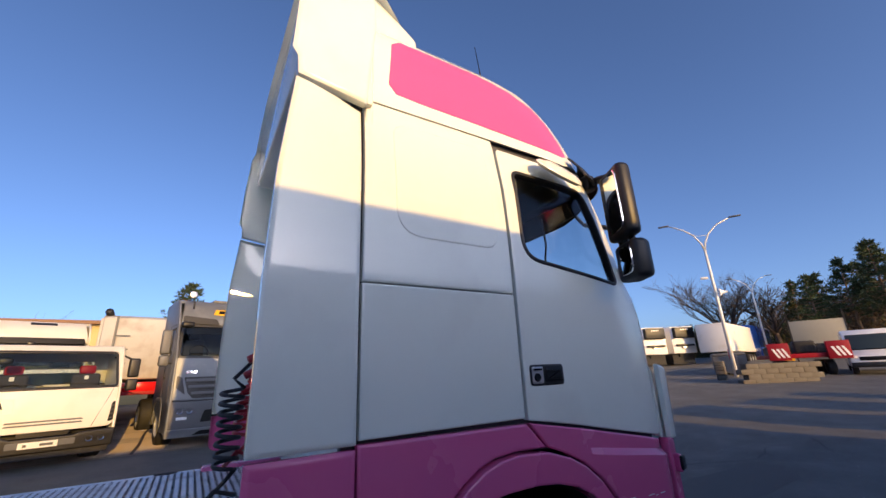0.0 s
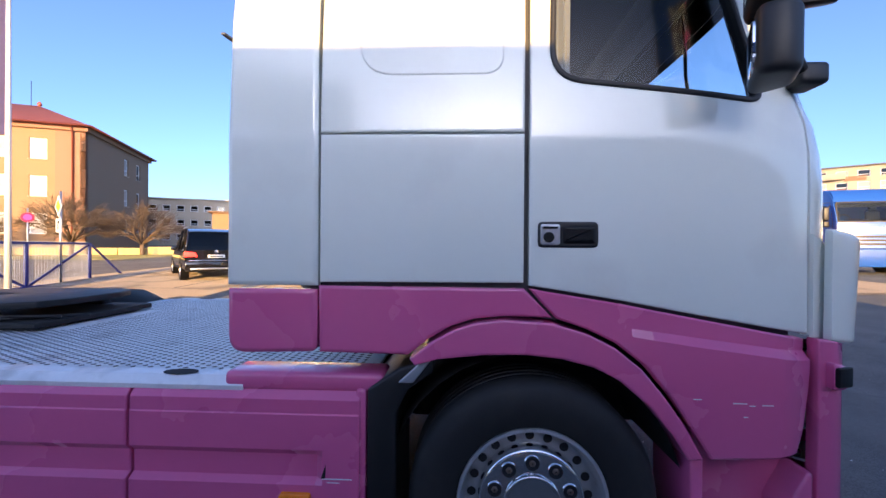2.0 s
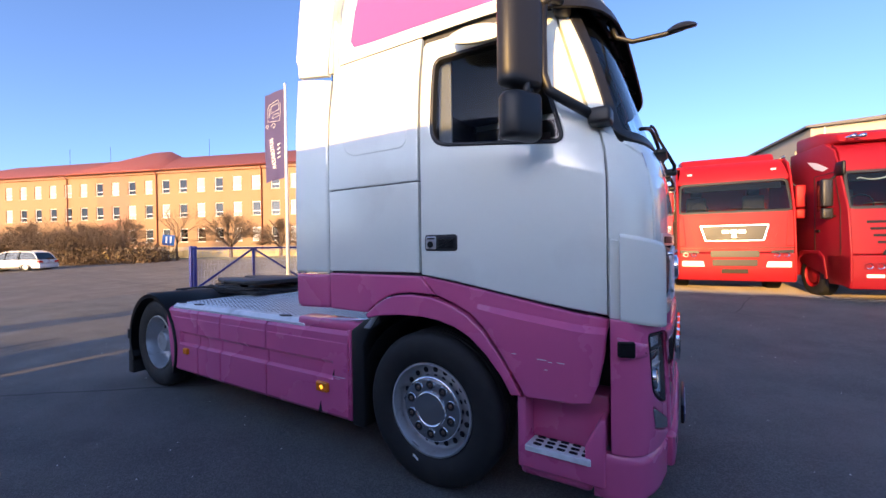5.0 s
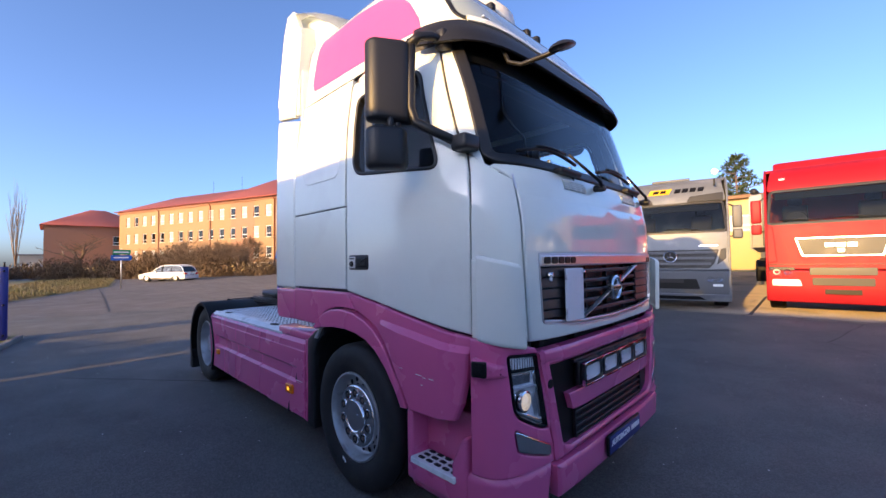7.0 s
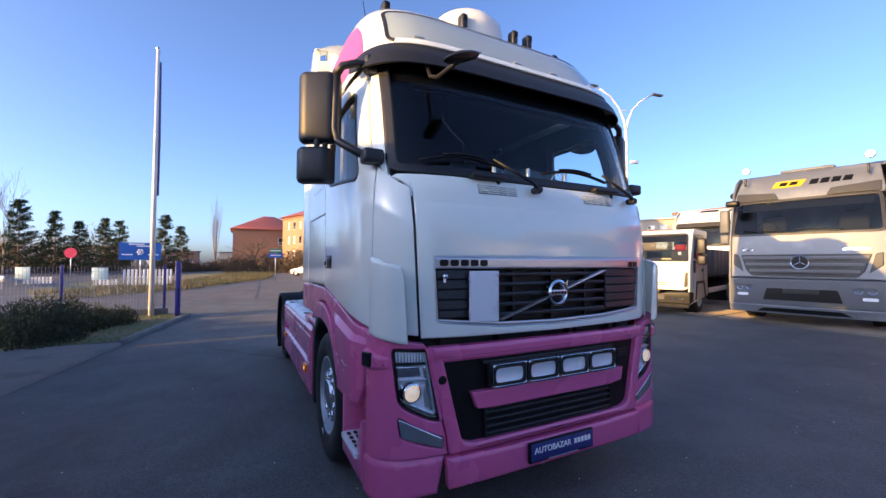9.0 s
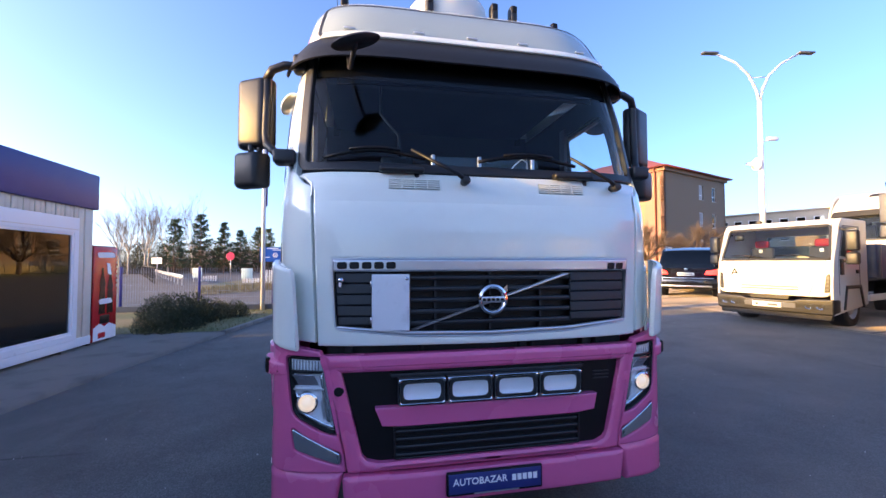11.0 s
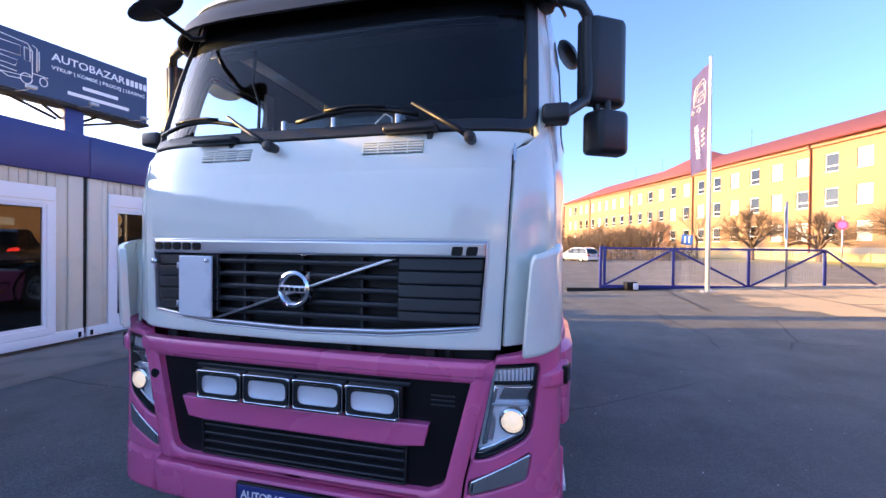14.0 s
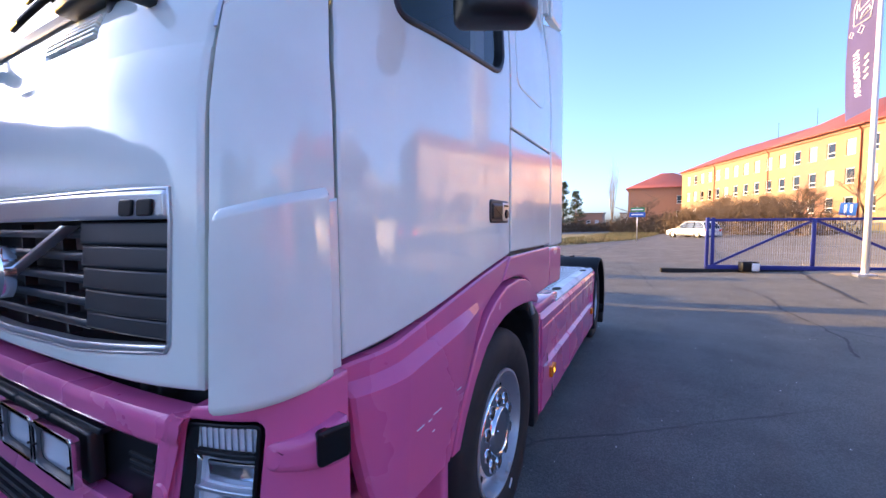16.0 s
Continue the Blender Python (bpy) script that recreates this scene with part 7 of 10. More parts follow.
def big_cab(th, w, prof, paint, lower, grille_kind, scr_z, depth, hub, light=False):
    """A tall long-haul cab."""
    fm = lambda off: lead(prof, off)
    cab_box(th, prof, w, depth, paint, 0.9, "", None)
    z0, z1 = scr_z
    part("front_panel", panel(rounded([(-w / 2 + 0.02, 1.02), (w / 2 - 0.02, 1.02), (w / 2 - 0.03, z0 - 0.02), (-w / 2 + 0.03, z0 - 0.02)], 0.05), fm(0.012), 0.06, 0.15, 0.014), paint, th, "painted front flap")
    scr = rounded([(-w / 2 + 0.08, z0), (w / 2 - 0.08, z0), (w / 2 - 0.13, z1), (-w / 2 + 0.13, z1)], 0.08)
    part("windscreen_rubber", panel(shrink(scr, -0.05), fm(0.014), 0.03, 0.2, 0.006, holes=[shrink(scr, 0.01)]), BLACK, th)
    part("windscreen", panel(scr, fm(0.002), 0.006, 0.25, 0.0), CABGLASS, th)
    top = prof[-1][0]
    part("roof_front", panel(rounded([(-w / 2 + 0.04, z1 + 0.03), (w / 2 - 0.04, z1 + 0.03), (w / 2 - 0.14, top - 0.02), (-w / 2 + 0.14, top - 0.02)], 0.08), fm(0.012), 0.06, 0.15, 0.014), paint, th, "painted roof front")
    part("bumper", panel(rounded([(-w / 2, 0.30), (w / 2, 0.30), (w / 2, 1.0), (-w / 2, 1.0)], 0.05), fm(0.04), 0.35, 0.2, 0.02), lower, th)
    for s in (-1, 1):
        part("side_window", prism([(prof[-3][1] + 0.25, z0 + 0.08), (prof[-3][1] + 0.35, z1 - 0.06), (1.1, z1 - 0.06), (1.1, z0 - 0.02)], "x", s * (w / 2 - 0.01), s * (w / 2 + 0.012), None, 0.004), CARGLASS, th)
        part("door_line", prism([(0.3, 1.0), (0.3, z0), (0.5, z1 + 0.06), (1.22, z1 + 0.06), (1.22, 1.0), (1.2, 1.0), (1.2, z1 + 0.04), (0.51, z1 + 0.04), (0.32, z0), (0.32, 1.0)], "x", s * (w / 2 - 0.01), s * (w / 2 + 0.006)), BLACK, th)
        part("door_handle", prism([(1.02, 1.5), (1.16, 1.5), (1.16, 1.56), (1.02, 1.56)], "x", s * (w / 2 - 0.01), s * (w / 2 + 0.015), None, 0.004), INK, th)
        part("wheel_arch", prism([(0.75, 0.45), (0.86, 0.95), (1.05, 1.08), (1.75, 1.08), (1.95, 0.95), (2.06, 0.45), (1.96, 0.45), (1.85, 0.88), (1.70, 0.98), (1.10, 0.98), (0.95, 0.88), (0.85, 0.45)], "x", s * (w / 2 - 0.35), s * (w / 2 + 0.015), None, 0.01), lower, th)
        part("cab_skirt", prism([(0.2, 0.35), (0.2, 1.0), (0.78, 1.0), (0.72, 0.35)], "x", s * (w / 2 - 0.3), s * w / 2, None, 0.02), lower, th)
    wiper_pair(th, fm, z0 + 0.02, (-0.25, 0.65), 0.72)
    cab_seats(th, 1.35, w, z0 + 0.25)
    part("sun_blind", panel([(-w / 2 + 0.2, z1 - 0.16), (w / 2 - 0.2, z1 - 0.16), (w / 2 - 0.2, z1), (-w / 2 + 0.2, z1)], fm(-0.08), 0.01, 0.5, 0), INK, th)
    chassis(th, w, 6.0, (1.40, 5.0), 0.5, hub)
    return fm


# white lorry that stands behind the tipper lorry
wt = thing("white_lorry", "cream white long-haul tractor truck with black sun visor, second row", "truck", at_yard(-4.05, 16.7), 15)
prof = [(0.30, 0.05), (0.45, 0.0), (1.0, 0.0), (1.75, 0.06), (1.85, 0.08), (2.55, 0.28), (2.75, 0.33), (3.1, 0.55), (3.32, 0.95)]
fm = big_cab(wt, 2.3, prof, OFFWHITE, SLATE, "slats", (1.85, 2.55), 2.2, STEEL)
part("sun_visor", panel([(-1.05, 2.54), (1.05, 2.54), (1.0, 2.72), (-1.0, 2.72)], fm(0.14), 0.02, 0.3, 0.01), INK, wt, "black sun visor")
part("roof_slot", panel(rounded([(-0.32, 3.17), (0.32, 3.17), (0.3, 3.25), (-0.3, 3.25)], 0.03), fm(0.026), 0.02, 0.3, 0.002), INK, wt)
for z in (1.2, 1.36, 1.52):
    part("grille_slot", panel(rounded([(-0.8, z), (0.8, z), (0.8, z + 0.07), (-0.8, z + 0.07)], 0.02), fm(0.02), 0.02, 0.3, 0.004), INK, wt)
for s in (-1, 1):
    lamp_unit(wt, [(s * 0.62, 0.62), (s * 1.0, 0.64), (s * 1.0, 0.8), (s * 0.62, 0.8)], lambda o: fm(o + 0.045))
mirror_pair(wt, 1.24, 0.4, 1.95, 0.55, BLACK)

# silver lorry
ac = thing("silver_lorry", "silver long-haul tractor truck with grey plastic bumper on concrete", "truck", at_yard(0.86, 11.2), 11)
prof = [(0.30, 0.05), (0.45, 0.0), (1.0, 0.0), (1.9, 0.08), (2.0, 0.1), (2.72, 0.34), (2.95, 0.40), (3.25, 0.62), (3.42, 0.95)]
fm = big_cab(ac, 2.5, prof, SILVER, SLATE, "bars", (1.98, 2.70), 2.25, STEEL)
gr = part("grille", panel(rounded([(-1.02, 1.52), (1.02, 1.52), (0.92, 1.18), (0.82, 1.06), (-0.82, 1.06), (-0.92, 1.18)], 0.03), fm(0.024), 0.03, 0.2, 0.008), BLACK, ac, "dark grey slatted grille")
for z, a in ((1.45, 0.98), (1.31, 0.93), (1.17, 0.86)):
    part("grille_bar", panel(rounded([(-a, z - 0.03), (a, z - 0.03), (a, z + 0.03), (-a, z + 0.03)], 0.02), fm(0.04), 0.03, 0.25, 0.008), SLATE, gr)
    part("grille_slot", panel(rounded([(-a + 0.2, z - 0.075), (a - 0.2, z - 0.075), (a - 0.2, z - 0.045), (-a + 0.2, z - 0.045)], 0.01), fm(0.03), 0.01, 0.3, 0.0), INK, gr)
p, n = fm(0.06)(0.0, 1.35)
st = part("round_badge", revolve([(0.125, 0.01), (0.13, -0.015), (0.142, -0.02), (0.152, -0.01), (0.15, 0.01)], "y", p, 32, closed=True), CHROME, ac, "round chrome badge")
part("badge_ground", revolve([(0.003, 0.0), (0.126, 0.0)], "y", p, 24), INK, st)
for a in (90, 210, 330):
    part("badge_ray", tube([p, p + Vector((0.128 * math.cos(radians(a)), -0.006, 0.128 * math.sin(radians(a))))], 0.012, 5, None, 0.004), CHROME, st)
for s in (-1, 1):
    lamp_unit(ac, [(s * 0.70, 0.72), (s * 1.14, 0.72), (s * 1.16, 0.90), (s * 0.72, 0.86)], lambda o: fm(o + 0.045))
    part("fog_lamp", panel(rounded([(s * 0.88, 0.62), (s * 1.08, 0.62), (s * 1.08, 0.68), (s * 0.88, 0.68)], 0.015), fm(0.05), 0.02, 0.3, 0.004), SPOTGLASS, ac)
    part("corner_panel", panel(rounded([(s * 0.97, 1.14), (s * 1.16, 1.30), (s * 1.16, 1.55), (s * 1.06, 1.52)], 0.02), fm(0.02), 0.03, 0.2, 0.008), GREYP, ac)
    part("roof_spot", revolve([(0.003, -0.07), (0.07, -0.06), (0.085, -0.03), (0.07, 0.05), (0.003, 0.07)], "y", (s * 1.0, 0.55, 3.5), 18), SATIN, ac)
    part("roof_rail", box(s * 0.98 - 0.02, s * 0.98 + 0.02, 0.35, 0.4, 3.12, 3.3, 0.008), INK, ac)
part("bumper_opening", panel(rounded([(-0.62, 0.55), (0.62, 0.55), (0.55, 0.80), (-0.55, 0.80)], 0.03), fm(0.045), 0.01, 0.3, 0.0), INK, ac)
part("plate_bar", panel([(-0.28, 0.70), (0.28, 0.70), (0.28, 0.80), (-0.28, 0.80)], fm(0.06), 0.02, 0.3, 0.004), BLACK, ac)
part("bumper_spoiler", panel(rounded([(-1.24, 0.26), (1.24, 0.26), (1.24, 0.44), (-1.24, 0.44)], 0.03), fm(0.07), 0.1, 0.3, 0.012), SILVER, ac, "silver bumper spoiler")
part("spoiler_slot", panel(rounded([(-0.75, 0.31), (0.75, 0.31), (0.6, 0.40), (-0.6, 0.40)], 0.02), fm(0.076), 0.01, 0.4, 0.0), INK, ac)
for s in (-1, 1):
    part("visor", panel(rounded([(s * 0.38, 2.74), (s * 1.15, 2.74), (s * 1.15, 2.94), (s * 0.45, 2.88)], 0.03), fm(0.05), 0.02, 0.3, 0.006), BLACK, ac, "black sun visor half")
YELLOW = surface("yellow_film", (0.75, 0.42, 0.02), 0.4, bump=0)
part("firm_mark", panel([(-0.52, 3.00), (-0.02, 3.00), (0.05, 3.15), (-0.45, 3.15)], fm(0.018), 0.004, 0.3, 0), YELLOW, ac)
for i in range(2):
    part("firm_mark", panel([(-0.40 + i * 0.17, 3.035), (-0.27 + i * 0.17, 3.035), (-0.24 + i * 0.17, 3.115), (-0.37 + i * 0.17, 3.115)], fm(0.022), 0.004, 0.3, 0), INK, ac)
for i in range(4):
    part("firm_mark", panel([(0.10 + i * 0.17, 3.015), (0.23 + i * 0.17, 3.015), (0.26 + i * 0.17, 3.13), (0.13 + i * 0.17, 3.13)], fm(0.018), 0.004, 0.3, 0), INK, ac)
for i in range(3):
    part("model_mark", panel([(-1.0 + i * 0.075, 1.60), (-0.94 + i * 0.075, 1.60), (-0.93 + i * 0.075, 1.66), (-0.99 + i * 0.075, 1.66)], fm(0.018), 0.004, 0.3, 0), CHROME, ac)
part("model_mark", panel([(0.62, 1.60), (1.0, 1.60), (1.0, 1.63), (0.66, 1.64)], fm(0.018), 0.004, 0.3, 0), CHROME, ac)
part("front_kerb_mirror", box(-1.25, -1.0, -0.15, 0.05, 2.62, 2.75, 0.04, 3), INK, ac)
mirror_pair(ac, 1.32, 0.42, 2.05, 0.55, SLATE)
part("roof_hatch", box(-0.45, 0.45, 0.9, 1.5, 3.40, 3.47, 0.02), SLATE, ac)
part("air_intake", box(-0.9, -0.6, 2.3, 2.6, 1.0, 3.1, 0.04), BLACK, ac)

# red lorry with a black grille panel
ma = thing("red_lorry", "bright red long-haul tractor truck with black grille panel in sunlight", "truck", at_yard(3.93, 11.66), 4)
prof = [(0.32, 0.05), (0.48, 0.0), (1.0, 0.0), (2.0, 0.09), (2.08, 0.11), (2.80, 0.34), (2.98, 0.40), (3.26, 0.58), (3.42, 0.9)]
fm = big_cab(ma, 2.45, prof, TRUCKRED, TRUCKRED, "panel", (2.06, 2.80), 2.25, STEEL)
gp_ = part("grille_panel", panel(rounded([(-0.68, 1.68), (0.68, 1.68), (0.58, 1.33), (-0.58, 1.33)], 0.03), fm(0.024), 0.02, 0.2, 0.006), BLACK, ma, "black grille panel with silver rim")
part("grille_rim", panel(rounded([(-0.72, 1.715), (0.72, 1.715), (0.61, 1.30), (-0.61, 1.30)], 0.03), fm(0.022), 0.02, 0.2, 0.004, holes=[rounded([(-0.68, 1.68), (0.68, 1.68), (0.58, 1.33), (-0.58, 1.33)], 0.03)]), SATIN, gp_)
for i in range(3):
    part("maker_mark", panel([(-0.24 + i * 0.17, 1.50), (-0.10 + i * 0.17, 1.50), (-0.10 + i * 0.17, 1.58), (-0.24 + i * 0.17, 1.58)], fm(0.03), 0.006, 0.3, 0.001), SATIN, gp_)
part("maker_mark", panel(rounded([(-0.05, 1.39), (0.05, 1.39), (0.05, 1.46), (-0.05, 1.46)], 0.01), fm(0.03), 0.006, 0.3, 0.001), SATIN, gp_)
for s in (-1, 1):
    lamp_unit(ma, [(s * 0.70, 0.86), (s * 1.15, 0.86), (s * 1.17, 1.08), (s * 0.74, 1.06)], lambda o: fm(o + 0.045), s < 0)
    part("lower_lamp", panel(rounded([(s * 0.62, 0.66), (s * 1.12, 0.66), (s * 1.12, 0.80), (s * 0.66, 0.80)], 0.02), fm(0.05), 0.02, 0.3, 0.004), SPOTGLASS, ma)
    part("panel_line", panel([(s * 0.78, 1.15), (s * 0.785, 1.15), (s * 0.98, 1.98), (s * 0.975, 1.98)], fm(0.014), 0.004, 0.3, 0), INK, ma)
    part("roof_marker", panel(rounded([(s * 0.84, 3.08), (s * 0.95, 3.08), (s * 0.95, 3.12), (s * 0.84, 3.12)], 0.01), fm(0.02), 0.01, 0.3, 0.002), LETTER, ma)
for z, a in ((0.90, 0.5), (0.68, 0.46)):
    part("air_slot", panel(rounded([(-a, z), (a, z), (a, z + 0.16), (-a, z + 0.16)], 0.03), fm(0.044), 0.02, 0.3, 0.004), GREYP, ma)
part("plate_bar", panel([(-0.27, 0.50), (0.27, 0.50), (0.27, 0.60), (-0.27, 0.60)], fm(0.06), 0.02, 0.3, 0.004), INK, ma)
part("bumper_line", panel([(-1.2, 1.125), (1.2, 1.125), (1.2, 1.14), (-1.2, 1.14)], fm(0.03), 0.02, 0.2, 0.0), INK, ma)
part("bumper_line", panel([(-1.2, 0.625), (1.2, 0.625), (1.2, 0.64), (-1.2, 0.64)], fm(0.045), 0.01, 0.2, 0.0), DEEPRED, ma)
for s in (-1, 1):
    part("corner_duct", panel([(s * 1.02, 1.18), (s * 1.19, 1.16), (s * 1.2, 1.95), (s * 1.08, 1.98)], fm(0.03), 0.03, 0.15, 0.012), TRUCKRED, ma)
mirror_pair(ma, 1.28, 0.38, 2.10, 0.55, TRUCKRED)
part("roof_spoiler", prism([(1.0, 3.42), (1.2, 3.62), (2.2, 3.75), (2.2, 3.42)], "x", -1.05, 1.05, None, 0.06), TRUCKRED, ma)
part("air_duct", box(0.9, 1.15, 2.35, 2.7, 0.5, 1.5, 0.03), CREAM, ma)
for k in range(7):
    part("silencer_rib", box(-1.22, -1.0, 2.35 + k * 0.09, 2.41 + k * 0.09, 0.5, 1.1, 0.02), LETTER, ma)

# second, darker red lorry
rd = thing("dark_red_lorry", "dark red long-haul tractor truck with a high roof and slatted grille", "truck", at_yard(6.99, 11.0), 14)
prof = [(0.30, 0.05), (0.45, 0.0), (1.0, 0.0), (1.9, 0.08), (2.0, 0.1), (2.75, 0.34), (2.95, 0.40), (3.3, 0.55), (3.5, 0.9)]
fm = big_cab(rd, 2.5, prof, DEEPRED, DEEPRED, "slats", (2.0, 2.75), 2.25, TRUCKRED)
for k, (z, a) in enumerate(((1.66, 0.95), (1.52, 0.9), (1.38, 0.86), (1.24, 0.8))):
    part("grille_slot", panel(rounded([(-a, z), (a, z), (a, z + 0.05), (-a, z + 0.05)], 0.02), fm(0.02), 0.02, 0.3, 0.004), INK, rd)
p, n = fm(0.05)(0.0, 1.45)
st = part("round_badge", revolve([(0.125, 0.01), (0.13, -0.015), (0.142, -0.02), (0.152, -0.01), (0.15, 0.01)], "y", p, 28, closed=True), CHROME, rd)
for a in (90, 210, 330):
    part("badge_ray", tube([p, p + Vector((0.128 * math.cos(radians(a)), -0.006, 0.128 * math.sin(radians(a))))], 0.012, 5, None, 0.004), CHROME, st)
for s in (-1, 1):
    lamp_unit(rd, [(s * 0.66, 0.68), (s * 1.06, 0.70), (s * 1.06, 0.86), (s * 0.66, 0.86)], lambda o: fm(o + 0.045))
    part("fog_lamp", panel(rounded([(s * 0.72, 0.54), (s * 1.0, 0.54), (s * 1.0, 0.61), (s * 0.72, 0.61)], 0.02), fm(0.05), 0.02, 0.3, 0.004), SPOTGLASS, rd)
part("lower_slot", panel(rounded([(-0.75, 1.02), (0.75, 1.02), (0.7, 1.11), (-0.7, 1.11)], 0.03), fm(0.03), 0.02, 0.3, 0.0), INK, rd)
part("bumper_slot", panel(rounded([(-0.6, 0.54), (0.6, 0.54), (0.6, 0.63), (-0.6, 0.63)], 0.03), fm(0.05), 0.02, 0.3, 0.0), INK, rd)
part("plate_bar", panel([(-0.27, 0.70), (0.27, 0.70), (0.27, 0.80), (-0.27, 0.80)], fm(0.06), 0.02, 0.3, 0.004), INK, rd)
part("roof_spoiler", prism([(0.55, 3.46), (0.7, 3.66), (1.4, 3.85), (2.3, 3.9), (2.3, 3.46)], "x", -1.12, 1.12, None, 0.07), TRUCKRED, rd, "red roof spoiler")
mirror_pair(rd, 1.33, 0.42, 2.05, 0.6, BLACK)
part("garland", tube([fm(-0.02)(x, 2.64 - 0.05 * abs(math.sin(x * 7)))[0] for x in np.linspace(-0.95, 0.95, 40)], 0.014, 5), LETTER, rd, "pale fringe inside the windscreen")
part("side_flash", prism([(0.7, 2.92), (1.15, 3.12), (1.5, 3.2), (1.2, 2.98), (0.9, 2.88)], "x", -1.257, -1.24), LETTER, rd)
for k in range(2):
    part("air_horn", tube([(-0.85 - 0.16 * k, 0.3, 3.52), (-0.85 - 0.16 * k, 0.75, 3.54)], 0.05, 10, None, 0.02), CHROME, rd)
part("side_box", box(-1.24, -0.9, 2.3, 3.4, 0.45, 1.0, 0.03), SLATE, rd)
part("dark_pillar_flap", box(-1.27, -1.2, 0.2, 0.45, 2.7, 3.0, 0.03), INK, rd)

# blue lorry further along the row
bl = thing("blue_lorry", "blue long-haul tractor truck with white lower grille", "truck", at_yard(17.3, 15.9), -14)
prof = [(0.30, 0.05), (0.45, 0.0), (1.0, 0.0), (2.0, 0.08), (2.1, 0.1), (2.85, 0.30), (3.0, 0.36), (3.3, 0.6), (3.45, 0.9)]
fm = big_cab(bl, 2.5, prof, TRUCKBLUE, TRUCKBLUE, "slats", (2.1, 2.85), 2.25, STEEL)
part("grille_band", panel(rounded([(-0.85, 1.62), (0.85, 1.62), (0.85, 1.85), (-0.85, 1.85)], 0.03), fm(0.025), 0.02, 0.3, 0.006), LETTER, bl)
for z in (1.45, 1.30, 1.15):
    part("grille_slot", panel([(-0.8, z), (0.8, z), (0.8, z + 0.08), (-0.8, z + 0.08)], fm(0.025), 0.02, 0.3, 0.004), INK, bl)
for s in (-1, 1):
    lamp_unit(bl, [(s * 0.75, 0.72), (s * 1.12, 0.72), (s * 1.14, 0.98), (s * 0.78, 0.95)], lambda o: fm(o + 0.045))
mirror_pair(bl, 1.33, 0.42, 2.15, 0.55, BLACK)


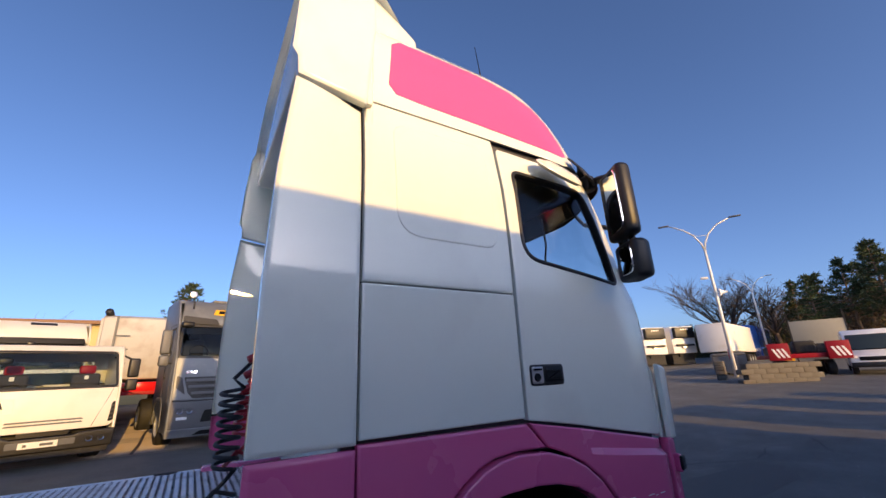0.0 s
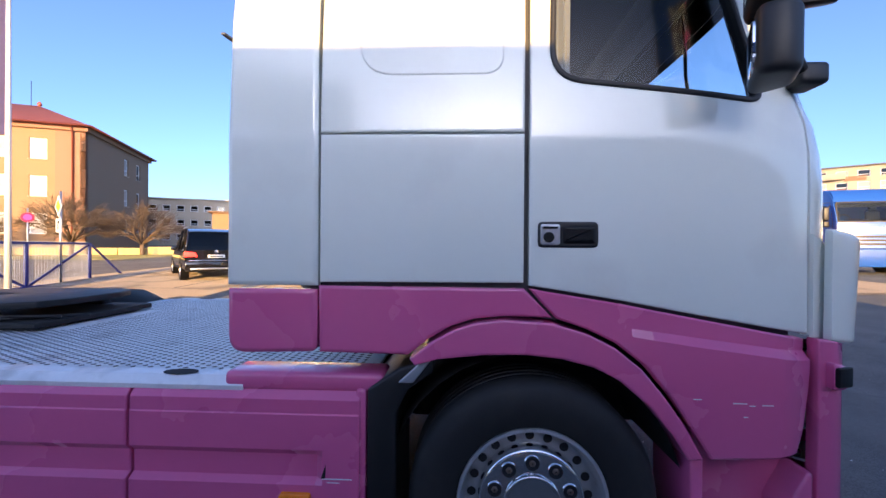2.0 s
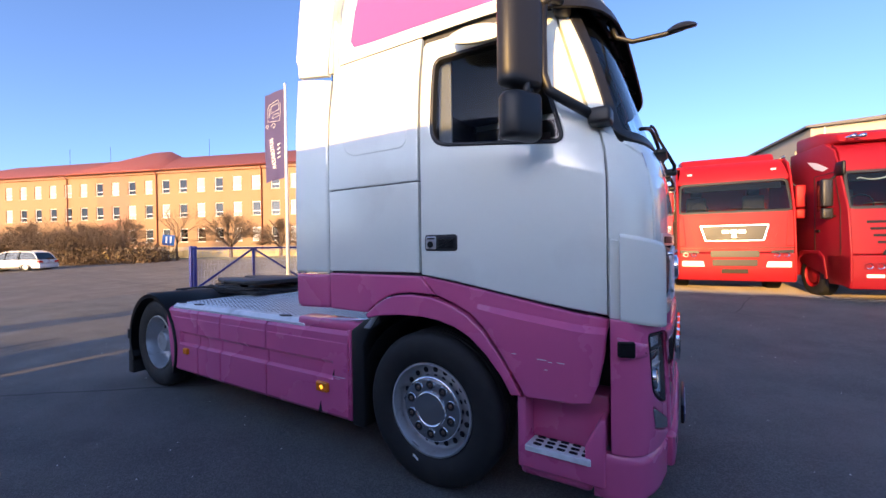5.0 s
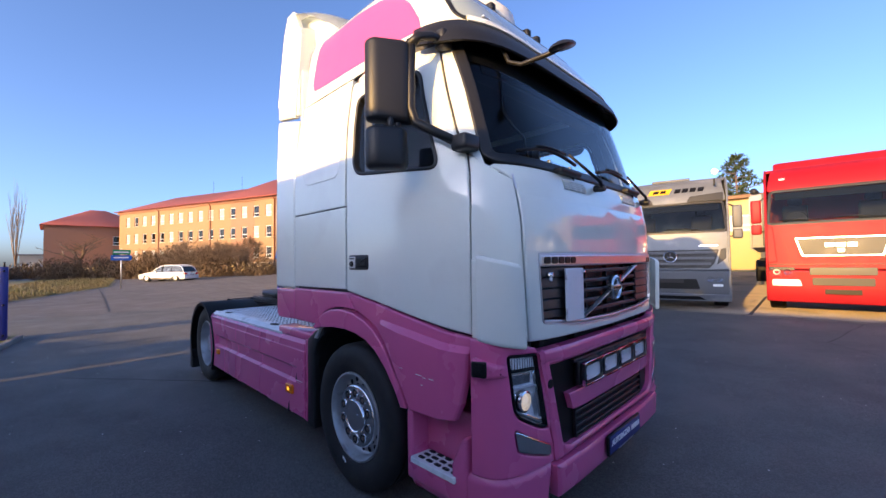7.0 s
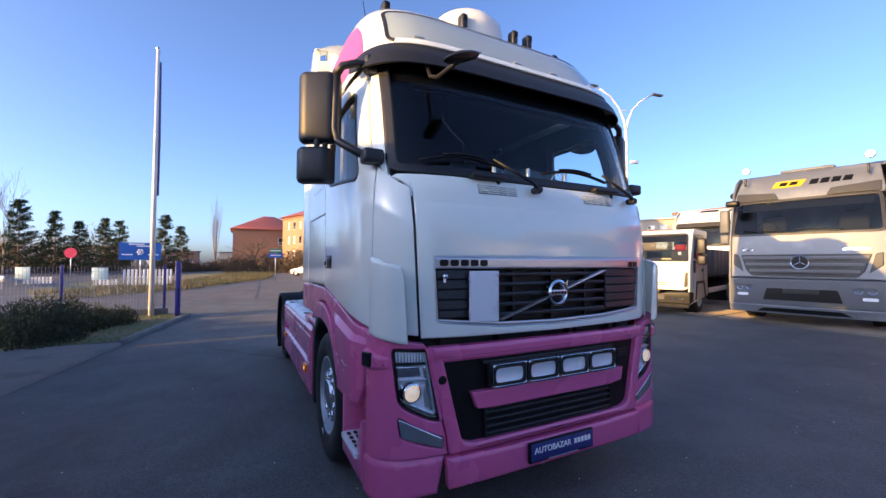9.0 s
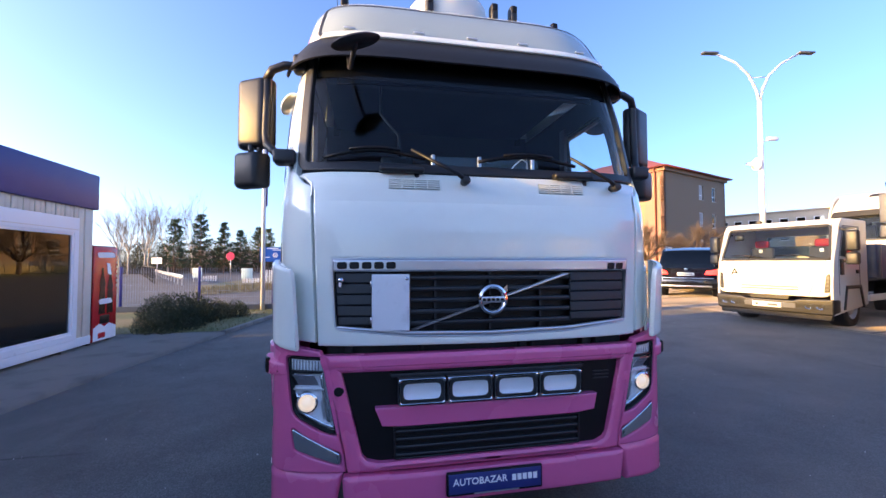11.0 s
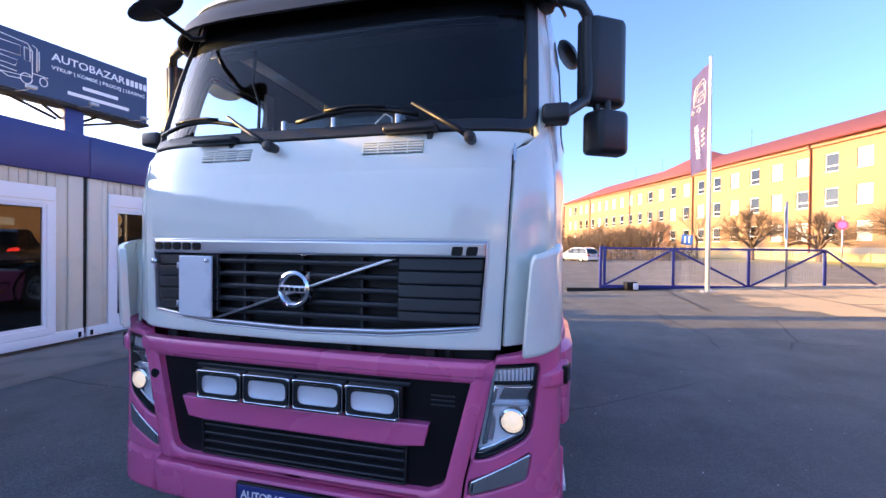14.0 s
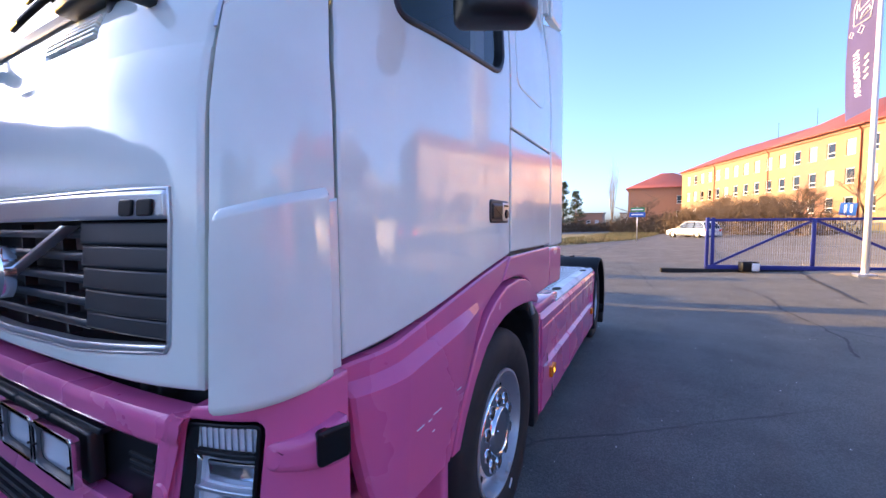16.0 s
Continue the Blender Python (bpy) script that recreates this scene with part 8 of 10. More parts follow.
# black off-road car seen from behind: its tail lies at y = 0 and it reaches forward along +y
def car(name, label, at, rz, paint, L, W, H, ride, tail, estate):
    th = thing(name, label, "car", at, rz)
    belt = 0.56 * H
    # lower body rings along the length
    bm = bmesh.new()
    secs = []
    for t in np.linspace(0, 1, 17):
        y = L * t
        nose = max(0, (t - 0.78) / 0.22)
        back = max(0, (0.08 - t) / 0.08)
        hw = W / 2 * (1 - 0.10 * nose ** 2 - 0.06 * back ** 2)
        top = belt - (0.14 * H) * nose ** 1.5 if t > 0.7 else belt + 0.02
        zs = [ride, ride + 0.08, ride + 0.3, belt * 0.8, top]
        ws = [hw - 0.08, hw - 0.02, hw, hw, hw - 0.07]
        secs.append([bm.verts.new((s * w_, y, z)) for s in (-1, 1) for w_, z in (zip(ws, zs) if s < 0 else zip(ws[::-1], zs[::-1]))])
    for a, b in zip(secs, secs[1:]):
        n = len(a)
        for i in range(n):
            bm.faces.new((a[i], a[(i + 1) % n], b[(i + 1) % n], b[i]))
    bm.faces.new(secs[0][::-1])
    bm.faces.new(secs[-1])
    bmesh.ops.recalc_face_normals(bm, faces=bm.faces[:])
    body = part("body", bm, paint, th)
    # cabin: a curved roof between raked screens, glass at the sides
    side = ((0.025, 0.0), (0.055, 0.45), (0.10, 0.84), (0.17, 0.97), (0.32, 1.0), (0.44, 0.985), (0.53, 0.92), (0.62, 0.58), (0.735, 0.0)) if estate else ((0.08, 0.0), (0.2, 0.8), (0.35, 1.0), (0.5, 0.95), (0.72, 0.0))
    rw, bw = W / 2 - 0.21, W / 2 - 0.075
    y1, y2, y3 = 0.16 * L, 0.48 * L, 0.70 * L
    bz_ = belt - 0.01
    def ridge(q, s, inset=0.0):
        return Vector((s * (bw + (rw - bw) * q[1] ** 0.8 - inset), q[0] * L, bz_ + (H - 0.02 - bz_) * q[1]))
    for nm, lo_i, hi_i, mat_ in (("rear_window", 0, 2, CARGLASS), ("roof", 2, 6, paint), ("windscreen", 6, 8, CARGLASS)):
        b = bmesh.new()
        rws = []
        for q in side[lo_i:hi_i + 1]:
            e = ridge(q, 1)
            rws.append([b.verts.new((e.x * u, e.y, e.z + (0.02 if nm == "roof" else 0.008) * (1 - u * u))) for u in (-1, -0.92, -0.6, 0, 0.6, 0.92, 1)])
        for a_, b_ in zip(rws, rws[1:]):
            for m in range(6):
                b.faces.new((a_[m], a_[m + 1], b_[m + 1], b_[m]))
        bmesh.ops.recalc_face_normals(b, faces=b.faces[:])
        bmesh.ops.solidify(b, geom=b.faces[:], thickness=0.015)
        part(nm, b, mat_, th)
    for s in (-1, 1):
        b = bmesh.new()
        up = [b.verts.new(ridge(q, s, 0.012)) for q in side]
        dn = [b.verts.new((s * (bw - 0.012), q[0] * L, bz_ - 0.02)) for q in side]
        for m in range(len(side) - 1):
            b.faces.new((dn[m], dn[m + 1], up[m + 1], up[m]))
        bmesh.ops.remove_doubles(b, verts=b.verts[:], dist=1e-4)
        part("side_window", b, CARGLASS, th)
        part("roof_frame", tube([ridge(q, s, 0.01) for q in side], 0.03, 6), paint, th)
        for t_, top_t in ((0.30, 0.29), (0.50, 0.48)):
            part("pillar", tube([(s * (bw - 0.005), t_ * L, bz_), (s * (rw + 0.005), top_t * L, H - 0.04)], 0.03, 6), INK, th)
        part("sill_trim", box(min(s * (W / 2 - 0.03), s * (W / 2 + 0.004)), max(s * (W / 2 - 0.03), s * (W / 2 + 0.004)), 0.27 * L, 0.73 * L, ride + 0.03, ride + 0.09, 0.01), INK, th)
        part("roof_rail", tube([(s * (rw - 0.02), y1 + 0.1, H + 0.03), (s * (rw - 0.02), y2 - 0.1, H + 0.03)], 0.018, 6), SATIN, th)
        part("mirror", box(min(s * (bw + 0.02), s * (bw + 0.2)), max(s * (bw + 0.02), s * (bw + 0.2)), y3 - 0.5, y3 - 0.36, bz_, bz_ + 0.15, 0.03), paint, th)
        for y in (0.19 * L, 0.81 * L):
            simple_wheel(th, s * (W / 2 - 0.01), y, 0.2 * H + 0.01, 0.24, s, SATIN)
            part("arch", revolve([(0.2 * H + 0.02, 0), (0.2 * H + 0.06, s * 0.012), (0.2 * H + 0.06, -s * 0.2)], "x", (s * (W / 2 - 0.005), y, 0.2 * H + 0.01), 24), INK, th)
        tl = part("tail_lamp", prism([(s * (W / 2 - 0.42), belt - 0.20), (s * (W / 2 - 0.03), belt - 0.20), (s * (W / 2 - 0.05), belt - 0.02), (s * (W / 2 - 0.36), belt - 0.06)], "y", -0.03, 0.12, None, 0.015), RED_LIT if tail else REDLENS, th, "red tail lamp")
        part("reflector", box(s * (W / 2 - 0.3), s * (W / 2 - 0.08), -0.035, 0.02, ride + 0.22, ride + 0.27, 0.006), REDLENS, th)
    part("seats", box(-0.6, 0.6, 0.3 * L, 0.34 * L, ride + 0.2, belt + 0.18, 0.05), SEATCLOTH, th)
    part("tail_bumper", box(-W / 2 + 0.05, W / 2 - 0.05, -0.06, 0.1, ride, ride + 0.32, 0.04), paint, th)
    part("chrome_strip", box(-W / 2 + 0.15, W / 2 - 0.15, -0.07, 0.0, ride + 0.33, ride + 0.36, 0.008), CHROME, th)
    pt = part("number_plate", box(-0.26, 0.26, -0.045, 0.0, belt - 0.24, belt - 0.13, 0.004), PLATE, th, "white plate")
    part("plate_bar", box(-0.2, 0.2, -0.048, -0.04, belt - 0.21, belt - 0.16), SLATE, pt)
    part("emblem", revolve([(0.003, -0.02), (0.06, -0.015)], "y", (0, -0.01, belt - 0.03), 16), CHROME, th)
    part("underside", box(-W / 2 + 0.12, W / 2 - 0.12, 0.15, L - 0.2, ride - 0.05, ride + 0.2), DARK, th)
    part("exhaust_trim", box(-W / 2 + 0.2, W / 2 - 0.2, -0.065, 0.0, ride + 0.03, ride + 0.09, 0.01), SATIN, th)
    return th


car("off_road_car", "black off-road estate car with red tail lamps on concrete", at_yard(-7.35, 13.25), 41, CARBLACK, 5.1, 1.95, 1.84, 0.36, True, True)
car("estate_car", "white estate car at the far roadside", (-37.5, 9.2, 0.09), 130, CARWHITE, 4.4, 1.82, 1.46, 0.22, False, True)

# grey tipper trailers behind the row
for (x, y, rz) in ((-1.3, 15.6, 9), (3.0, 17.5, 5)):
    tt = thing("tipper_trailer", "grey steel tipper trailer with red chassis behind the lorries", "trailer", at_yard(x, y), rz, "tipper trailers")
    b = part("body", prism([(0.0, 1.45), (-0.15, 3.25), (0.15, 3.35), (7.0, 3.3), (7.0, 1.35)], "x", -1.2, 1.2, None, 0.04), CARGREY, tt)
    for k in range(8):
        for s in (-1, 1):
            part("rib", box(s * 1.22 - 0.04, s * 1.22 + 0.04, 0.3 + k * 0.85, 0.38 + k * 0.85, 1.42, 3.28, 0.01), CARGREY, b)
    part("front_rail", box(-0.9, -0.84, -0.2, -0.1, 1.5, 3.3, 0.01), SLATE, b)
    for z in (1.9, 2.3, 2.7):
        part("ladder_rung", box(-0.9, -0.5, -0.2, -0.16, z, z + 0.03), SLATE, b)
    part("tarpaulin_roll", tube([(-1.1, -0.05, 3.42), (-0.9, 3.5, 3.45), (-1.1, 6.9, 3.42)], 0.11, 8), BLACK, tt)
    part("chassis", box(-0.5, 0.5, -0.3, 7.2, 1.05, 1.36, 0.02), REDLENS if rz == 9 else DARK, tt)
    for y_ in (4.2, 5.5, 6.6):
        for s in (-1, 1):
            simple_wheel(tt, s * 1.2, y_, 0.5, 0.4, s, STEEL)
    for s in (-0.8, 0.8):
        part("landing_leg", box(s - 0.06, s + 0.06, 0.9, 1.02, 0.02, 1.1, 0.01), SLATE, tt)
    part("bumper_beam", box(-1.0, 1.0, -0.32, -0.22, 1.0, 1.1, 0.01), TRUCKRED if rz == 9 else DARK, tt)

# refrigerated trailers in a row
REEFER = surface("reefer_white", (0.76, 0.76, 0.76), 0.4, var=0.04, bump=0.0, wear=((0.6, 0.57, 0.52), 1.5, 0.55, 0.75, 0.5))


def reefer(x, y, rz, group):
    th = thing("refrigerated_trailer", "white refrigerated trailer with black cooling unit in a row", "trailer", at_yard(x, y), rz, group)
    part("body", box(-1.28, 1.28, 0.0, 13.4, 1.2, 3.9, 0.04), REEFER, th)
    u = part("cooling_unit", box(-1.08, 1.08, -0.42, 0.02, 2.72, 3.80, 0.08, 3), INK, th)
    for k in range(5):
        part("unit_mark", box(-0.4 + k * 0.17, -0.28 + k * 0.17, -0.43, -0.41, 3.5, 3.6), LETTER, u)
    part("tray", box(-0.95, 0.95, -0.3, 0.0, 1.9, 2.1, 0.03), INK, th)
    part("gas_bottle", box(-0.35, 0.35, -0.22, 0.0, 1.7, 1.85, 0.03), SATIN, th)
    part("chassis", box(-0.5, 0.5, 0.3, 13.2, 0.85, 1.2), DARK, th)
    part("side_skirt", box(-1.2, 1.2, 0.5, 12.8, 0.12, 1.15, 0.02), DARK, th)
    for yy in (8.6, 9.9, 11.2):
        for s in (-1, 1):
            simple_wheel(th, s * 1.22, yy, 0.48, 0.4, s, STEEL)
    for s in (-0.8, 0.8):
        part("landing_leg", box(s - 0.06, s + 0.06, 2.3, 2.42, 0.0, 0.95), SLATE, th)
    return th


first = reefer(34.6, 27.0, -26, "refrigerated trailers in a row")
for k in (-2, -1, 1, 2, 3):
    x, y = 34.6 + 2.86 * k, 27.0 - 1.43 * k
    copy_thing(first, pose(*at_yard(x, y), 0, 0, -26))
for (x, y, rz, m, lab) in ((43.5, 20.1, -78, REEFER, "white curtain-side trailer parked beside the row"), (55.5, 22.6, -78, TRUCKBLUE, "blue curtain-side trailer far back in the yard"), (70.5, 26.7, -78, CARGREY, "grey curtain-side trailer far back in the yard")):
    th = thing("curtain_trailer", lab, "trailer", at_yard(x, y), rz)
    b = part("body", box(-1.28, 1.28, 0.0, 12.5, 1.2, 3.95, 0.04), m, th)
    for k in range(14):
        part("curtain_strap", box(-1.30, -1.27, 0.6 + k * 0.85, 0.66 + k * 0.85, 1.2, 3.7), LETTER, b)
    part("chassis", box(-0.5, 0.5, 0.3, 12.2, 0.8, 1.2), DARK, th)
    for yy in (8.6, 9.9, 11.2):
        for s in (-1, 1):
            simple_wheel(th, s * 1.22, yy, 0.48, 0.4, s, STEEL)
    for s in (-0.8, 0.8):
        part("landing_leg", box(s - 0.06, s + 0.06, 2.3, 2.42, 0.0, 0.95), SLATE, th)

# low-loader with red boards, van
ll = thing("low_loader", "red low-loader trailer with white striped warning boards", "trailer", at_yard(29.6, 8.9), -62)
part("deck", box(-1.3, 1.3, 0.0, 9.0, 0.95, 1.2, 0.02), TRUCKRED, ll)
for s in (-1, 1):
    bd_ = part("ramp", box(s * 1.3 - 0.5, s * 1.3 + 0.5, -0.2, 0.0, 0.85, 1.8, 0.02), DEEPRED, ll, "red raised ramp")
    for k in range(3):
        part("stripe", prism([(s * 1.3 - 0.1 + k * 0.22, 1.0), (s * 1.3 + 0.02 + k * 0.22, 1.0), (s * 1.3 - 0.20 + k * 0.22, 1.5), (s * 1.3 - 0.32 + k * 0.22, 1.5)], "y", -0.215, -0.2), LETTER, bd_)
part("winch", box(-0.5, 0.5, 0.3, 1.2, 1.2, 1.9, 0.12, 3), DARK, ll)
part("cargo", box(-1.2, 1.2, 1.6, 6.0, 1.2, 1.75, 0.06), DARK, ll, "dark machinery on the deck")
part("goose_neck", box(-1.2, 1.2, 6.5, 9.0, 1.2, 1.8, 0.05), TRUCKBLUE, ll)
for yy in (1.0, 2.2, 3.4):
    for s in (-1, 1):
        simple_wheel(ll, s * 1.2, yy, 0.42, 0.35, s, STEEL)
van = thing("panel_van", "white panel van with a black grille at the yard edge", "van", at_yard(30.6, 6.5), -74)
part("body", prism([(0.0, 0.45), (0.0, 1.0), (0.75, 1.25), (1.35, 2.2), (1.7, 2.42), (5.4, 2.45), (5.4, 0.45)], "x", -0.98, 0.98, None, 0.06), CARWHITE, van)
part("windscreen", prism([(0.78, 1.30), (1.32, 2.12), (1.30, 2.14), (0.75, 1.32)], "x", -0.85, 0.85), CARGLASS, van)
part("grille", box(-0.6, 0.6, -0.03, 0.05, 0.75, 0.95, 0.02), INK, van)
part("bumper", box(-0.97, 0.97, -0.06, 0.2, 0.4, 0.66, 0.04), BLACK, van)
for s in (-1, 1):
    part("headlamp", box(s * 0.8 - 0.15, s * 0.8 + 0.15, -0.02, 0.1, 0.85, 1.02, 0.03), SPOTGLASS, van)
    part("side_window", prism([(0.95, 1.35), (1.45, 2.05), (2.2, 2.1), (2.2, 1.35)], "x", s * 0.97, s * 0.99), CARGLASS, van)
    for yy in (0.9, 4.3):
        simple_wheel(van, s * 0.97, yy, 0.36, 0.25, s, STEEL)

# ---- gate, poles, signs, lamps ----
POLEWHITE = surface("white_pole_paint", (0.72, 0.71, 0.68), 0.4, var=0.06, scale=3, bump=0.0)
GATEBLUE = surface("gate_blue", (0.02, 0.03, 0.22), 0.4, var=0.1, bump=0.01)
FLAGCLOTH = surface("navy_flag_cloth", (0.13, 0.11, 0.26), 0.85, var=0.12, scale=2, fine=150, bump=0.05)
SIGNRED = surface("sign_red", (0.55, 0.03, 0.09), 0.4, bump=0)
SIGNBL = surface("sign_blue", (0.01, 0.10, 0.42), 0.4, bump=0)
SIGNGREEN = surface("sign_green", (0.01, 0.22, 0.10), 0.4, bump=0)

# sliding gate: from its leading post to the tail brace
ga, gb = Vector((-10.55, 5.95, 0)), Vector((-12.95, 16.5, 0))
gd = (gb - ga).normalized()
gate = thing("sliding_gate", "blue steel sliding gate with wire mesh infill", "gate", (ga.x, ga.y, 0.12), math.degrees(math.atan2(gd.y, gd.x)))
zt = 1.48
for x in (0.0, 0.14, 2.56, 5.2, 7.86):
    part("gate_post", box(x - 0.04, x + 0.04, -0.04, 0.04, 0.02, zt + 0.04 * (x < 0.2), 0.006), GATEBLUE, gate)
part("top_rail", box(0.0, 7.9, -0.035, 0.035, zt - 0.07, zt, 0.006), GATEBLUE, gate)
part("bottom_rail", box(0.0, 9.9, -0.05, 0.05, 0.03, 0.15, 0.006), GATEBLUE, gate)
for a, b in (((0.16, 0.15), (2.5, zt - 0.08)), ((2.62, zt - 0.08), (5.14, 0.15)), ((5.26, 0.15), (7.8, zt - 0.08)), ((7.9, zt - 0.05), (9.85, 0.12))):
    d = Vector((b[0] - a[0], 0, b[1] - a[1])).normalized()
    n = Vector((-d.z, 0, d.x)) * 0.03
    part("brace", prism([(a[0] + n.x, a[1] + n.z), (b[0] + n.x, b[1] + n.z), (b[0] - n.x, b[1] - n.z), (a[0] - n.x, a[1] - n.z)], "y", -0.025, 0.025), GATEBLUE, gate)
WIRE = surface("galvanised_wire", (0.30, 0.33, 0.42), 0.45, metal=0.4, bump=0)
bm = bmesh.new()
k = 0
x = 0.2
while x < 7.84:
    box(x - 0.003, x + 0.003, -0.004, 0.004, 0.15, zt - 0.07, 0, 1, bm)
    x += 0.055
for z in np.arange(0.3, zt - 0.1, 0.2):
    box(0.15, 7.84, 0.004, 0.010, z - 0.003, z + 0.003, 0, 1, bm)
tagged(part("mesh_infill", bm, WIRE, gate), kind="stuff")
gm_ = part("drive_unit", box(0.75, 1.15, -0.4, -0.12, 0.0, 0.28, 0.03), INK, gate, "black gate motor with white lid")
part("motor_lid", box(0.98, 1.16, -0.42, -0.3, 0.02, 0.24, 0.02), LETTER, gm_)
part("guide_rail", box(-1.2, 9.9, -0.08, 0.08, -0.1, 0.03), DARK, gate)
gp2 = thing("gate_catch_post", "navy square gate catch posts beside the kerb", "post", (-8.3, -0.62, 0.0))
part("post", box(-0.09, 0.02, -0.06, 0.06, 0.0, 1.58, 0.008), GATEBLUE, gp2)
part("post", box(-0.30, -0.12, -0.05, 0.05, 0.0, 1.5, 0.008), GATEBLUE, gp2)
part("post_cap", tube([(-0.03, 0, 1.58), (-0.03, 0, 1.68)], 0.015, 6), INK, gp2)
for z in (0.18, 0.8, 1.5):
    part("catch_bolt", tube([(0.02, 0.0, z), (0.09, 0.0, z)], 0.02, 6), INK, gp2)
# mesh fence on the kiosk side
fn = thing("mesh_fence", "navy-posted wire mesh fence behind the shrubs", "fence", (-8.9, -0.9, 0.05))
for k in range(6):
    y = -0.1 - 2.2 * k
    part("fence_post", box(-0.03, 0.03, y - 0.03, y + 0.03, 0.0, 1.42, 0.004), GATEBLUE, fn)
part("fence_plinth", box(-0.05, 0.05, -11.2, 0.0, 0.0, 0.2, 0.01), PAVE, fn)
bm = bmesh.new()
y = -0.1
while y > -11.1:
    box(-0.003, 0.003, y - 0.003, y + 0.003, 0.2, 1.38, 0, 1, bm)
    y -= 0.07
for z in np.arange(0.25, 1.4, 0.2):
    box(-0.003, 0.003, -11.1, -0.1, z - 0.003, z + 0.003, 0, 1, bm)
tagged(part("fence_wire", bm, WIRE, fn), kind="stuff")


def flag_pole(x, y, z, top, flag):
    th = thing("flagpole", "tall white flagpole with a narrow navy banner" if flag else "tall bare white flagpole with a furled banner", "flagpole", (x, y, z), 0)
    part("pole", tube([(0, 0, 0), (0, 0, top * 0.5), (0, 0, top)], 0.07, 14, None, 0.045), POLEWHITE, th)
    part("foot_plate", box(-0.18, 0.18, -0.18, 0.18, -0.05, 0.03, 0.008), SATIN, th)
    part("finial", revolve([(0.003, 0.07), (0.05, 0.05), (0.06, 0.0), (0.045, -0.03)], "z", (0, 0, top), 14), SATIN, th)
    return th


fp = flag_pole(-9.95, 9.1, 0.2, 7.5, True)
# the banner hangs towards the kiosk side, gently rippled
bd_dir = Vector((-0.966, -0.26, 0))
def banner(u, v):
    p = bd_dir * (0.06 + u) + Vector((0.26, -0.966, 0)) * (0.05 * math.sin(u * 7 + v * 1.1) * u)
    return Vector((p.x, p.y, 7.35 - 0.55 * u ** 1.3 * 0.35 - v))
bm = bmesh.new()
g = [[bm.verts.new(banner(u, v)) for v in np.linspace(0, 3.35, 24)] for u in np.linspace(0, 0.86, 9)]
for a in range(8):
    for b in range(23):
        bm.faces.new((g[a][b], g[a + 1][b], g[a + 1][b + 1], g[a][b + 1]))
bmesh.ops.solidify(bm, geom=bm.faces[:], thickness=0.004)
ban = part("banner", bm, FLAGCLOTH, fp, "navy cloth banner with white print")
# white print: line drawing and the word, seen mirrored from the yard
def on_banner(u, v, off):
    return banner(u, v) + Vector((0.26, -0.966, 0)) * off
for off in (0.012, -0.012):
    for path in ([(0.15, 0.85), (0.15, 0.5), (0.25, 0.35), (0.68, 0.42), (0.74, 0.6), (0.72, 1.05), (0.2, 1.15), (0.15, 0.85)], [(0.2, 0.72), (0.24, 0.48), (0.6, 0.5), (0.6, 0.75), (0.2, 0.72)], [(0.22, 0.95), (0.55, 0.98), (0.5, 0.85), (0.24, 0.84), (0.22, 0.95)], [(0.66, 0.55), (0.66, 0.9)], [(0.4, 1.25), (0.5, 1.15), (0.6, 1.25), (0.5, 1.35), (0.4, 1.25)], [(0.7, 1.22), (0.76, 1.15), (0.8, 1.25), (0.74, 1.32), (0.7, 1.22)]):
        part("banner_line", tube([on_banner(u, v, off) for u, v in path], 0.011, 4), LETTER, ban)
wtm = text_mesh("AUTOBAZAR", 0.25, 0.004, "LEFT")
for v in wtm.verts:
    a = v.co.x
    # runs down along the banner, leaning
    u_, v_ = 0.50 - a * 0.10 + v.co.y * 0.8 + 0.1, 1.72 + a * 0.80
    q = on_banner(min(max(u_, 0.02), 0.85), v_, 0.0)
    v.co = q + Vector((0.26, -0.966, 0)) * (v.co.z * 3 + 0.0)
part("banner_word", wtm, LETTER, ban)
for i in range(4):
    for off in (0.010, -0.010):
        pts = [on_banner(0.2, 2.0 + i * 0.16, off), on_banner(0.32, 2.05 + i * 0.16, off)]
        part("banner_bar", tube(pts, 0.03, 4), LETTER, ban)
fq = flag_pole(-8.72, -1.27, 0.03, 7.55, False)
part("furled_banner", tube([(-0.05, 0.05, 3.4), (-0.08, 0.06, 5.0), (-0.05, 0.05, 7.2)], 0.05, 6, None, 0.03), FLAGCLOTH, fq)
for z in (3.5, 4.9, 6.4):
    part("banner_ring", tube([(0, 0, z), (-0.1, 0.1, z)], 0.012, 5), SATIN, fq)


